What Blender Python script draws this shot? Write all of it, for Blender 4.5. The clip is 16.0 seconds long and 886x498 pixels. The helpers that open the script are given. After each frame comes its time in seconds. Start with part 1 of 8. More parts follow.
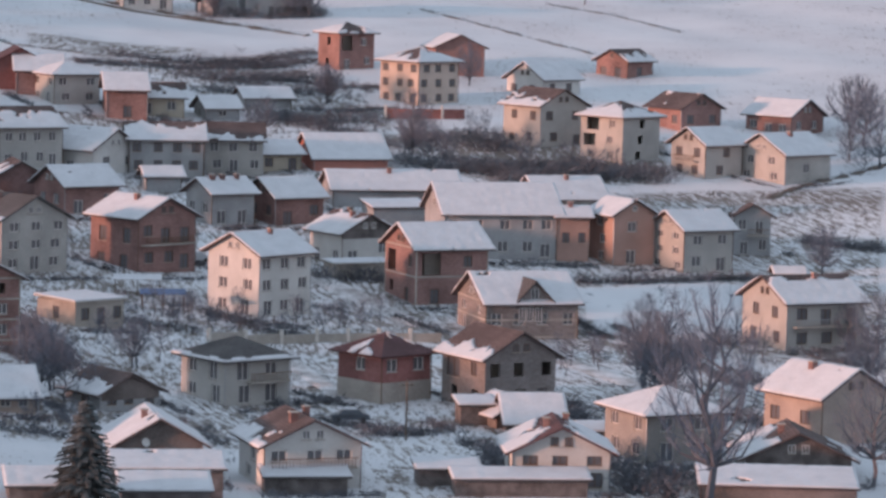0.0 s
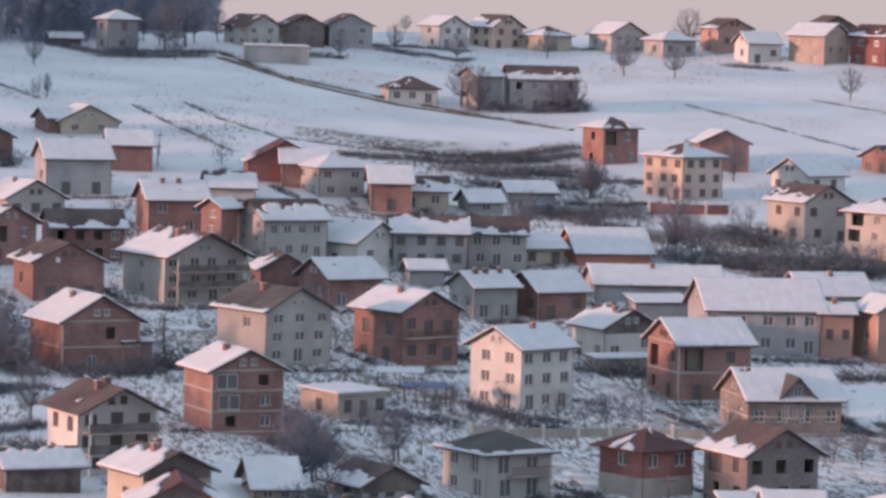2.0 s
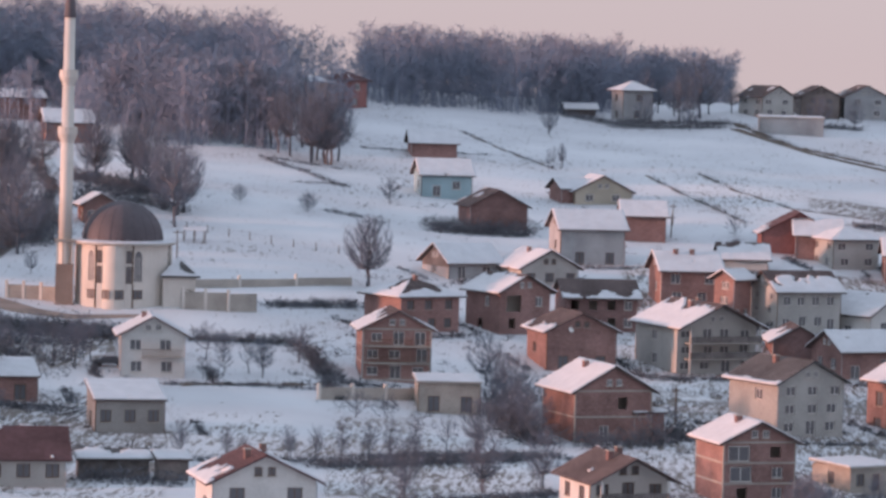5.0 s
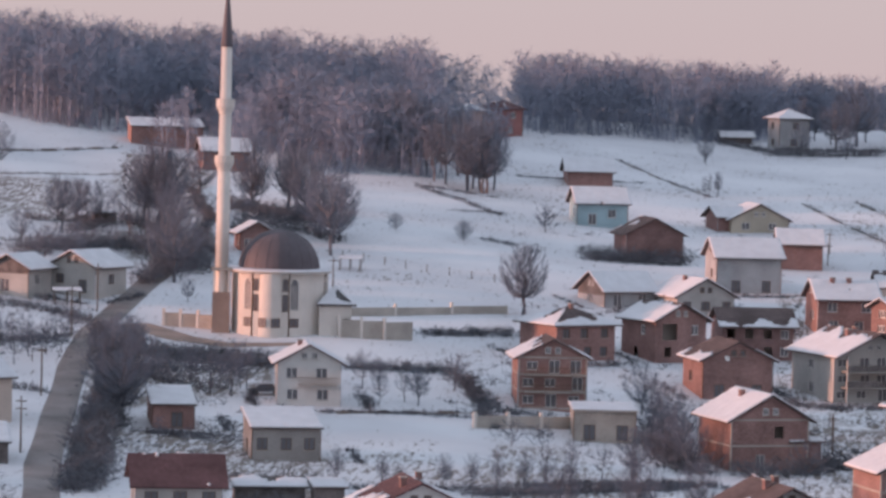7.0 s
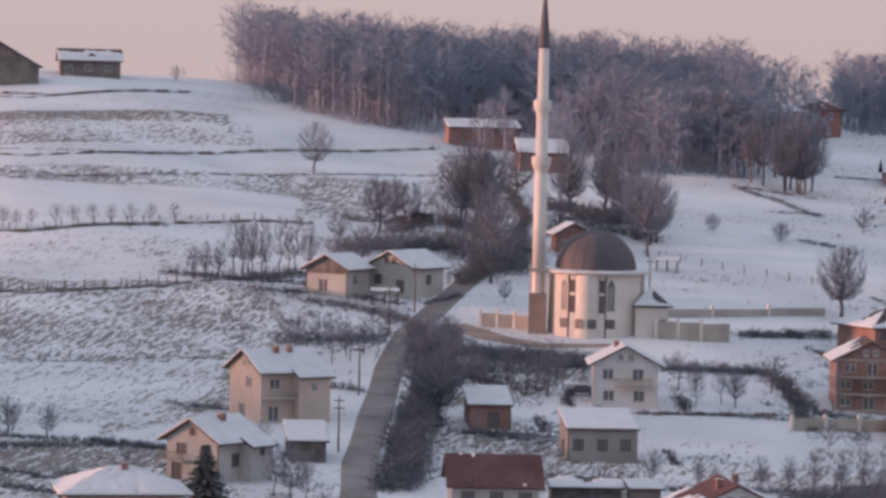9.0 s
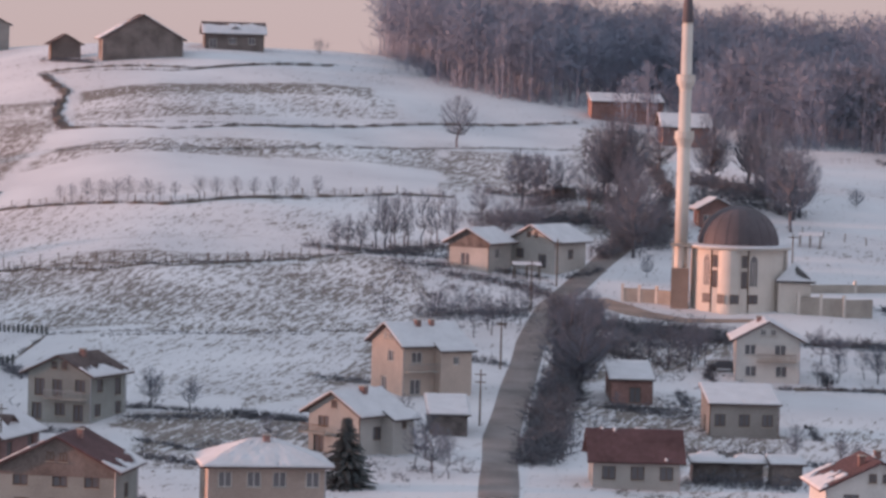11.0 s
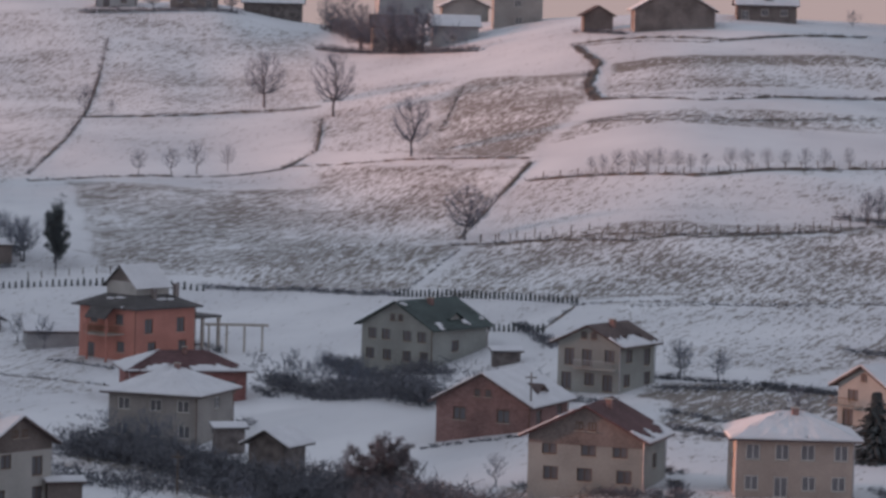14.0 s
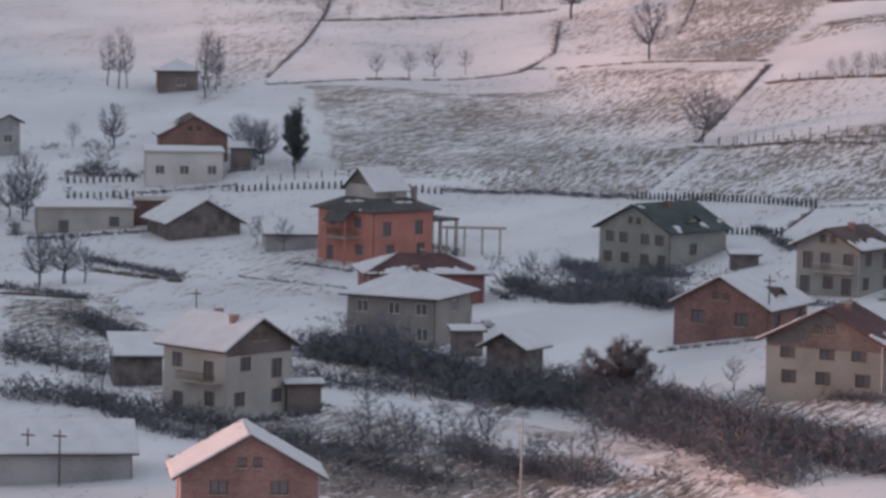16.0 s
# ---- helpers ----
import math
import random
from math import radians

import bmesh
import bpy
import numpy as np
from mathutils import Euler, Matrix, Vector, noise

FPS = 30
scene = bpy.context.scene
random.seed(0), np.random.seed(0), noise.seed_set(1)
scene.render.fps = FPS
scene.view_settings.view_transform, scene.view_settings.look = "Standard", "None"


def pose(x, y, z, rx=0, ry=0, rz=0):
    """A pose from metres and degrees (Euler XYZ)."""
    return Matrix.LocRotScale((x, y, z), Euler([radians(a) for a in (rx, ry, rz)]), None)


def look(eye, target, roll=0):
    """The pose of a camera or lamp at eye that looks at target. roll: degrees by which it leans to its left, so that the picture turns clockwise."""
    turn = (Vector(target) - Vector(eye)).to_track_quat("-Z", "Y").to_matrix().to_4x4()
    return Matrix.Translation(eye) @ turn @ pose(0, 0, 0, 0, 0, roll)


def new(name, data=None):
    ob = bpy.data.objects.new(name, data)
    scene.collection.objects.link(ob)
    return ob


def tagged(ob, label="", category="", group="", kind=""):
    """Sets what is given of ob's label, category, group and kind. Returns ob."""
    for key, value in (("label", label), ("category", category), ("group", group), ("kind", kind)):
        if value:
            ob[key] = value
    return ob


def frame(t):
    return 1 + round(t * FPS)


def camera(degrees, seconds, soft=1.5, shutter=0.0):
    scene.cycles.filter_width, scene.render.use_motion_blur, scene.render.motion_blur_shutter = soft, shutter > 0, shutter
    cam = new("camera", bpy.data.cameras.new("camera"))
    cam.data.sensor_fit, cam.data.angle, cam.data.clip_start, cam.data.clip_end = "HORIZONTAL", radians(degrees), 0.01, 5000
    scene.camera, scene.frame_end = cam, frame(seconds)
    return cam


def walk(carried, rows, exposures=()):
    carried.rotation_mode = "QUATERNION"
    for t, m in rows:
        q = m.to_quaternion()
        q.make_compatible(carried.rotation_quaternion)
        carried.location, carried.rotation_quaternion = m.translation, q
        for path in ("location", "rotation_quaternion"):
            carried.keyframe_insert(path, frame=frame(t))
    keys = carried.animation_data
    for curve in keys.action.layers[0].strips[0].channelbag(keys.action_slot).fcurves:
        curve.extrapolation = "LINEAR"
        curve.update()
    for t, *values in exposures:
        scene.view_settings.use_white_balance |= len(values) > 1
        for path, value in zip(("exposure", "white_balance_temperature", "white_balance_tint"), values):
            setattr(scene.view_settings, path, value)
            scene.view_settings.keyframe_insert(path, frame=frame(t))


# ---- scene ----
# the camera stands on one spot and turns slowly to its left
EYE = Vector((0.0, 0.0, 0.0))


def aim(bearing, pitch, roll):
    b, p = radians(bearing), radians(pitch)
    way = Vector((math.sin(b) * math.cos(p), math.cos(b) * math.cos(p), math.sin(p)))
    return look(EYE, EYE + way * 100, roll)


cam = camera(13.755, 16.0, soft=3.0)
walk(cam, [
    (0.0, aim(17.000, -5.296, 1.429)),
    (0.5, aim(16.374, -4.908, 1.486)),
    (1.0, aim(14.914, -4.422, 1.530)),
    (1.5, aim(13.812, -4.125, 1.499)),
    (2.0, aim(12.853, -3.930, 1.582)),
    (2.5, aim(11.860, -3.867, 1.598)),
    (3.0, aim(10.605, -3.677, 1.632)),
    (3.5, aim(9.265, -3.534, 1.684)),
    (4.0, aim(7.643, -3.421, 1.643)),
    (4.5, aim(6.145, -3.295, 1.518)),
    (5.0, aim(4.822, -3.041, 1.591)),
    (5.2, aim(4.579, -2.994, 1.619)),
    (7.3, aim(1.844, -2.616, 1.492)),
    (7.5, aim(1.438, -2.599, 1.508)),
    (8.0, aim(0.209, -2.667, 1.378)),
    (8.5, aim(-1.126, -2.787, 1.333)),
    (9.0, aim(-2.561, -2.767, 1.384)),
    (9.2, aim(-2.871, -2.736, 1.479)),
    (11.3, aim(-5.244, -3.259, 1.490)),
    (11.5, aim(-5.636, -3.243, 1.467)),
    (12.0, aim(-6.939, -3.171, 1.455)),
    (12.5, aim(-8.274, -3.126, 1.416)),
    (13.0, aim(-10.125, -3.239, 1.456)),
    (13.5, aim(-11.821, -3.489, 1.507)),
    (14.0, aim(-13.028, -3.893, 1.567)),
    (14.5, aim(-13.716, -4.466, 1.607)),
    (15.0, aim(-14.544, -4.974, 1.515)),
    (15.5, aim(-15.480, -5.304, 1.358)),
    (16.0, aim(-16.708, -5.496, 1.274)),
], exposures=[(0.0, 0.33, 6250, 3), (1.0, 0.40, 6250, 4), (3.5, 0.48, 6280, 6), (5.0, 0.48, 6350, 8), (7.5, 0.40, 6550, 10), (9.0, 0.36, 6680, 11), (11.5, 0.28, 6750, 11), (12.5, 0.14, 6750, 11), (14.5, -0.07, 6850, 11), (16.0, 0.2, 6950, 11)])

# ---- light: hazy low sun from the west and a pale pink dusk sky ----
SUN_BEARING, SUN_ELEV = -97.0, 7.0
world = bpy.data.worlds.new("dusk")
scene.world = world
world.use_nodes = True
wn, wl = world.node_tree.nodes, world.node_tree.links
wn.clear()
w_out, w_bg, w_sky = wn.new("ShaderNodeOutputWorld"), wn.new("ShaderNodeBackground"), wn.new("ShaderNodeTexSky")
w_sky.sky_type, w_sky.sun_disc = "NISHITA", False
w_sky.sun_elevation, w_sky.sun_rotation = radians(SUN_ELEV), radians(SUN_BEARING)
w_sky.air_density, w_sky.dust_density, w_sky.ozone_density = 1.0, 2.0, 1.5
w_bg.inputs["Strength"].default_value = 1.0
# the clear sky's own light, dimmed, under an even veil of dusk haze: rose at the horizon, lavender above
w_tc, w_sep, w_ramp = wn.new("ShaderNodeTexCoord"), wn.new("ShaderNodeSeparateXYZ"), wn.new("ShaderNodeValToRGB")
w_ramp.color_ramp.elements[0].position, w_ramp.color_ramp.elements[0].color = 0.0, (0.435, 0.345, 0.36, 1)
w_ramp.color_ramp.elements[1].position, w_ramp.color_ramp.elements[1].color = 0.45, (0.38, 0.435, 0.545, 1)
w_mid = w_ramp.color_ramp.elements.new(0.10)
w_mid.color = (0.40, 0.365, 0.40, 1)
w_mix = wn.new("ShaderNodeMix")
w_mix.data_type, w_mix.blend_type = "RGBA", "ADD"
w_mix.inputs[0].default_value = 0.02
wl.new(w_tc.outputs["Generated"], w_sep.inputs[0])
wl.new(w_sep.outputs[2], w_ramp.inputs[0])
wl.new(w_ramp.outputs[0], w_mix.inputs[6])
wl.new(w_sky.outputs[0], w_mix.inputs[7])
wl.new(w_mix.outputs[2], w_bg.inputs["Color"])
wl.new(w_bg.outputs[0], w_out.inputs["Surface"])
sun_data = bpy.data.lights.new("sun", "SUN")
sun_data.energy, sun_data.angle, sun_data.color = 3.2, radians(3.0), (1.0, 0.47, 0.34)
sun = new("sun", sun_data)
sb, se = radians(SUN_BEARING), radians(SUN_ELEV)
sun_way = Vector((math.sin(sb) * math.cos(se), math.cos(sb) * math.cos(se), math.sin(se)))
sun.matrix_world = look(sun_way * 900, (0, 0, 0))

# ---- materials ----


def mat(name, base, var=0.15, rough=0.85, coarse=0.25, fine=6.0, bump=0.1, metal=0.0, kind="", second=None, spec=0.3):
    """A surface with stains at metre scale and grain at hand scale; kind adds brick courses or tile rows."""
    m = bpy.data.materials.new(name)
    m.use_nodes = True
    n, l = m.node_tree.nodes, m.node_tree.links
    b = n["Principled BSDF"]
    b.inputs["Roughness"].default_value, b.inputs["Metallic"].default_value = rough, metal
    b.inputs["Specular IOR Level"].default_value = spec
    tc, info = n.new("ShaderNodeTexCoord"), n.new("ShaderNodeObjectInfo")
    big, small = n.new("ShaderNodeTexNoise"), n.new("ShaderNodeTexNoise")
    big.inputs["Scale"].default_value, small.inputs["Scale"].default_value = coarse, fine
    big.inputs["Detail"].default_value, small.inputs["Detail"].default_value = 4.0, 3.0
    off = n.new("ShaderNodeVectorMath")
    off.operation = "MULTIPLY_ADD"
    off.inputs[1].default_value = (1, 1, 1)
    sc = n.new("ShaderNodeVectorMath")
    sc.operation = "SCALE"
    sc.inputs[0].default_value = (31.0, 17.0, 9.0)
    l.new(info.outputs["Random"], sc.inputs["Scale"])
    l.new(tc.outputs["Object"], off.inputs[0])
    l.new(sc.outputs[0], off.inputs[2])
    l.new(off.outputs[0], big.inputs["Vector"])
    l.new(off.outputs[0], small.inputs["Vector"])
    mixf = n.new("ShaderNodeMath")
    mixf.operation = "MULTIPLY_ADD"
    mixf.inputs[1].default_value = 0.6
    half = n.new("ShaderNodeMath")
    half.operation = "MULTIPLY"
    half.inputs[1].default_value = 0.4
    l.new(small.outputs[0], half.inputs[0])
    l.new(big.outputs[0], mixf.inputs[0])
    l.new(half.outputs[0], mixf.inputs[2])
    ramp = n.new("ShaderNodeValToRGB")
    lo = tuple(c * (1 - var * 1.5) for c in base) if second is None else second
    hi = tuple(min(0.95, c * (1 + var)) for c in base)
    ramp.color_ramp.elements[0].position, ramp.color_ramp.elements[1].position = 0.36, 0.62
    ramp.color_ramp.elements[0].color, ramp.color_ramp.elements[1].color = (*lo, 1), (*hi, 1)
    l.new(mixf.outputs[0], ramp.inputs[0])
    colour, height = ramp.outputs[0], small.outputs[0]
    if kind in ("brick", "tile"):
        sep, add, com = n.new("ShaderNodeSeparateXYZ"), n.new("ShaderNodeMath"), n.new("ShaderNodeCombineXYZ")
        l.new(tc.outputs["Object"], sep.inputs[0])
        l.new(sep.outputs[0], add.inputs[0])
        l.new(sep.outputs[1], add.inputs[1])
        l.new(add.outputs[0], com.inputs[0])
        l.new(sep.outputs[2], com.inputs[1])
        br = n.new("ShaderNodeTexBrick")
        l.new(com.outputs[0], br.inputs["Vector"])
        if kind == "brick":
            br.inputs["Scale"].default_value, br.inputs["Brick Width"].default_value, br.inputs["Row Height"].default_value = 1.0, 0.40, 0.24
            br.inputs["Mortar Size"].default_value = 0.018
            br.inputs["Color1"].default_value, br.inputs["Color2"].default_value = (1, 1, 1, 1), (0.78, 0.74, 0.72, 1)
            br.inputs["Mortar"].default_value = (0.85, 0.9, 0.95, 1)
        else:
            br.inputs["Scale"].default_value, br.inputs["Brick Width"].default_value, br.inputs["Row Height"].default_value = 1.0, 0.28, 0.17
            br.inputs["Mortar Size"].default_value = 0.025
            br.inputs["Color1"].default_value, br.inputs["Color2"].default_value = (1, 1, 1, 1), (0.7, 0.7, 0.7, 1)
            br.inputs["Mortar"].default_value = (0.45, 0.42, 0.4, 1)
        mul = n.new("ShaderNodeMix")
        mul.data_type, mul.blend_type = "RGBA", "MULTIPLY"
        mul.inputs[0].default_value = 1.0
        l.new(colour, mul.inputs[6])
        l.new(br.outputs[0], mul.inputs[7])
        colour, height = mul.outputs[2], br.outputs[0]
    l.new(colour, b.inputs["Base Color"])
    if bump:
        bp = n.new("ShaderNodeBump")
        bp.inputs["Strength"].default_value, bp.inputs["Distance"].default_value = bump, 0.05
        l.new(height, bp.inputs["Height"])
        l.new(bp.outputs[0], b.inputs["Normal"])
    return m


WALLS = {
    "white": mat("white_plaster", (0.60, 0.585, 0.565), 0.10),
    "cream": mat("cream_plaster", (0.44, 0.425, 0.405), 0.12),
    "plaster": mat("raw_plaster", (0.42, 0.405, 0.385), 0.16),
    "pinkcream": mat("rose_plaster", (0.52, 0.43, 0.375), 0.12),
    "pink": mat("pink_render", (0.42, 0.28, 0.24), 0.14),
    "ochre": mat("ochre_plaster", (0.40, 0.325, 0.285), 0.14),
    "yellow": mat("yellow_plaster", (0.46, 0.41, 0.335), 0.12),
    "orange": mat("orange_plaster", (0.50, 0.225, 0.185), 0.12),
    "grey": mat("grey_plaster", (0.36, 0.365, 0.375), 0.18),
    "greengrey": mat("sage_plaster", (0.30, 0.31, 0.295), 0.15),
    "tan": mat("tan_plaster", (0.315, 0.295, 0.28), 0.15),
    "brown": mat("weathered_boards", (0.20, 0.17, 0.16), 0.3),
    "blue": mat("turquoise_plaster", (0.33, 0.45, 0.49), 0.12),
    "concrete": mat("bare_concrete", (0.40, 0.36, 0.32), 0.22),
    "block": mat("concrete_block", (0.29, 0.255, 0.245), 0.2, kind="brick"),
    # clay red is greyed somewhat, haze mixed into the brick colour
    "brick": mat("hollow_clay_brick", (0.325, 0.198, 0.18), 0.22, kind="brick", bump=0.3),
    "brickdark": mat("dark_clay_brick", (0.26, 0.16, 0.15), 0.25, kind="brick", bump=0.3),
    "redwall": mat("red_brick", (0.32, 0.15, 0.14), 0.22, kind="brick", bump=0.3),
    "wood": mat("old_timber", (0.17, 0.15, 0.145), 0.35, coarse=0.8, fine=12.0),
}
SAY = {"white": "white plastered", "cream": "cream plastered", "plaster": "raw plastered", "pinkcream": "pale rose plastered", "pink": "pink rendered",
       "ochre": "ochre plastered", "yellow": "yellow plastered", "orange": "orange plastered", "grey": "grey plastered", "greengrey": "sage grey plastered",
       "tan": "tan plastered", "brown": "brown boarded", "blue": "turquoise plastered", "concrete": "bare concrete", "block": "unplastered block",
       "brick": "unplastered brick", "brickdark": "dark unplastered brick", "redwall": "red brick", "wood": "dark timber"}
# tile colours are lifted a little to imitate haze over dark roofs
ROOFS = {
    "tile": mat("brown_roof_tile", (0.165, 0.125, 0.122), 0.25, kind="tile", bump=0.5),
    "red": mat("red_roof_tile", (0.165, 0.09, 0.095), 0.22, kind="tile", bump=0.5),
    "green": mat("dark_green_tile", (0.10, 0.13, 0.128), 0.22, kind="tile", bump=0.5),
    "dark": mat("dark_grey_tile", (0.15, 0.142, 0.145), 0.25, kind="tile", bump=0.5),
}
SNOW = mat("roof_snow", (0.65, 0.65, 0.675), 0.06, rough=0.65, coarse=0.5, fine=3.0, bump=0.25)
CONCRETE = mat("concrete_band", (0.42, 0.38, 0.34), 0.18)
FRAME_W = mat("white_window_frame", (0.70, 0.68, 0.66), 0.08, rough=0.5)
FRAME_B = mat("brown_window_frame", (0.13, 0.075, 0.05), 0.2, rough=0.6)
# base colour raised above dark glass, in place of a haze veil
GLASS = mat("dark_window_glass", (0.15, 0.148, 0.16), 0.1, rough=0.25, bump=0.0, spec=0.5)
METAL = mat("galvanised_metal", (0.42, 0.43, 0.45), 0.1, rough=0.5, metal=0.6)
DOORWOOD = mat("brown_door", (0.16, 0.09, 0.055), 0.25, rough=0.6)
# cool blue cast in bark and twigs stands in for haze
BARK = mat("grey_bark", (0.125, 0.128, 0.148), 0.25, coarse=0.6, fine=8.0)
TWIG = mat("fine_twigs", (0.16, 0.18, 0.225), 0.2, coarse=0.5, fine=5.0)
NEEDLE = mat("dark_needles", (0.12, 0.135, 0.14), 0.3, coarse=0.8, fine=6.0)
DRYLEAF = mat("dry_brown_leaves", (0.185, 0.165, 0.178), 0.3, coarse=0.8, fine=6.0)
# blue-grey instead of plain brown brush: haze tint put into the colour
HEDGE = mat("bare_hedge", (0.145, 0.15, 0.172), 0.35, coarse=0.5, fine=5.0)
POST = mat("weathered_post", (0.15, 0.12, 0.10), 0.25)
# paler and bluer than the near twigs: haze put into the colour
HAZETWIG = mat("hazed_twigs", (0.27, 0.295, 0.365), 0.12, coarse=0.08, fine=1.0)
LEAD = mat("dark_lead_sheet", (0.115, 0.10, 0.112), 0.18, rough=0.65)
STONE = mat("pale_stone_render", (0.66, 0.61, 0.56), 0.08)
ASPHALT = mat("worn_wet_asphalt", (0.225, 0.195, 0.187), 0.25, rough=0.7, coarse=0.15, fine=3.0)
TRACK = mat("packed_snow_and_mud", (0.62, 0.61, 0.62), 0.3, coarse=0.22, fine=1.2, second=(0.27, 0.24, 0.23))
SOIL = mat("dark_frozen_soil", (0.15, 0.12, 0.10), 0.35, coarse=0.3, fine=3.0)
PAVING = mat("rose_paving", (0.33, 0.24, 0.20), 0.2)

# ---- small building helpers ----


def mesh_from(bm, name, material):
    me = bpy.data.meshes.new(name)
    bm.to_mesh(me)
    bm.free()
    me.materials.append(material)
    return me


def part(name, bm, material, parent, label="", m=None):
    """Links a bmesh, or a mesh made before, as one mesh under a thing."""
    me = bm if isinstance(bm, bpy.types.Mesh) else mesh_from(bm, name, material)
    ob = new(name, me)
    ob.parent = parent
    if m is not None:
        ob.matrix_basis = m
    return tagged(ob, label)


def box(bm, x0, y0, z0, x1, y1, z1):
    v = [bm.verts.new(c) for c in ((x0, y0, z0), (x1, y0, z0), (x1, y1, z0), (x0, y1, z0), (x0, y0, z1), (x1, y0, z1), (x1, y1, z1), (x0, y1, z1))]
    for f in ((3, 2, 1, 0), (4, 5, 6, 7), (0, 1, 5, 4), (1, 2, 6, 5), (2, 3, 7, 6), (3, 0, 4, 7)):
        bm.faces.new([v[i] for i in f])


def slab(bm, pts, thick):
    """A plate under the polygon pts, thick metres deep along its normal."""
    n = (pts[1] - pts[0]).cross(pts[2] - pts[0]).normalized() * thick
    top, low = [bm.verts.new(p) for p in pts], [bm.verts.new(p - n) for p in pts]
    bm.faces.new(top)
    bm.faces.new(low[::-1])
    for i in range(len(pts)):
        j = (i + 1) % len(pts)
        bm.faces.new((top[j], top[i], low[i], low[j]))


def thing(name, x, y, turn=0.0, z=None):
    e = new(name)
    e.matrix_basis = pose(x, y, ground(x, y) if z is None else z, 0, 0, turn)
    return e


def ring(bm, r0, z0, r1, z1, n, cx=0.0, cy=0.0, a0=0.0, a1=360.0):
    full = abs(a1 - a0) >= 359.9
    m = n if full else n + 1
    A = [radians(a0 + (a1 - a0) * k / n) for k in range(m)]
    lo = [bm.verts.new((cx + r0 * math.cos(a), cy + r0 * math.sin(a), z0)) for a in A]
    hi = [bm.verts.new((cx + r1 * math.cos(a), cy + r1 * math.sin(a), z1)) for a in A]
    for k in range(n if full else n):
        j = (k + 1) % m
        bm.faces.new((lo[k], lo[j], hi[j], hi[k]))
    return lo, hi


def profile(bm, rows, n, cx=0.0, cy=0.0, cap=True):
    for (r0, z0), (r1, z1) in zip(rows, rows[1:]):
        ring(bm, r0, z0, r1, z1, n, cx, cy)
    if cap:
        for (r, z), flip in ((rows[0], True), (rows[-1], False)):
            if r > 0.01:
                q = [bm.verts.new((cx + r * math.cos(2 * math.pi * k / n), cy + r * math.sin(2 * math.pi * k / n), z)) for k in range(n)]
                bm.faces.new(q[::-1] if flip else q)
    bmesh.ops.remove_doubles(bm, verts=bm.verts[:], dist=0.001)


# height of the land: a valley floor, a long slope up to a crest, the hill the camera stands on, and an added hill out
# of view
BEAR = (-60.0, -24.0, -17.0, -9.0, 0.0, 8.0, 15.0, 24.0, 60.0)
FLOOR = (-58.0, -58.0, -57.0, -50.0, -50.5, -52.5, -57.0, -58.0, -58.0)
FOOT = (570.0, 560.0, 520.0, 485.0, 480.0, 505.0, 510.0, 535.0, 540.0)
CREST_R = (1040.0, 1010.0, 960.0, 840.0, 880.0, 900.0, 950.0, 960.0, 960.0)
CREST_Z = (-8.0, -8.0, -8.0, -1.0, -6.0, -9.0, -8.0, -8.0, -8.0)


def ground(x, y):
    r = math.hypot(x, y)
    b = max(-60.0, min(60.0, math.degrees(math.atan2(x, y))))
    k = 0
    while k < len(BEAR) - 2 and b > BEAR[k + 1]:
        k += 1
    f = (b - BEAR[k]) / (BEAR[k + 1] - BEAR[k])
    f = f * f * (3 - 2 * f)
    zf, r1, r2, z2 = (c[k] + (c[k + 1] - c[k]) * f for c in (FLOOR, FOOT, CREST_R, CREST_Z))
    q = (z2 - zf) / (r2 - r1)
    up = 0.5 * (r - r1 + math.sqrt((r - r1) ** 2 + 60.0 ** 2)) - 900.0 / (r2 - r1 + 60.0)
    rise = zf + q * up
    fall = z2 + 1.5 - 0.10 * (r - r2)
    d = rise - fall
    z = 0.5 * (rise + fall - math.sqrt(d * d + 16.0))
    z = max(z, -130.0)
    hill = -1.7 - 0.29 * max(0.0, r - 4.0)
    d = hill - z
    z = 0.5 * (hill + z + math.sqrt(d * d + 4.0))
    # unseen western hill, added to keep the low sun off the left houses
    z += 68.0 * math.exp(-((x + 530.0) / 95.0) ** 2 - ((y - 420.0) / 240.0) ** 2)
    # the western crest bulges up behind the fields
    f, k = max(0.0, min(1.0, (r - 850.0) / 95.0)), max(0.0, min(1.0, (-14.6 - b) / 2.2))
    z += 6.5 * f * f * (3 - 2 * f) * k * k * (3 - 2 * k)
    if r > 300:
        z += 2.2 * math.exp(-((x + 108.0) / 26.0) ** 2 - ((y - 452.0) / 17.0) ** 2)
        z += 0.35 * math.sin(x * 0.045 + 1.3) * math.sin(y * 0.038) + 0.18 * math.sin(x * 0.13 + y * 0.09)
    return z


# ---- the land: one sheet round the camera, finest where the village lies ----
FIELDS = []


def field(pts, bare, angle, style=0.0):
    FIELDS.append((np.array(pts, float), bare, radians(angle if angle > 40 else 82.0 + angle), style))


def inside(pts, X, Y):
    c = np.zeros(X.shape, bool)
    j = len(pts) - 1
    for i in range(len(pts)):
        (xi, yi), (xj, yj) = pts[i], pts[j]
        t = ((yi > Y) != (yj > Y)) & (X < (xj - xi) * (Y - yi) / (yj - yi + 1e-9) + xi)
        c ^= t
        j = i
    return c


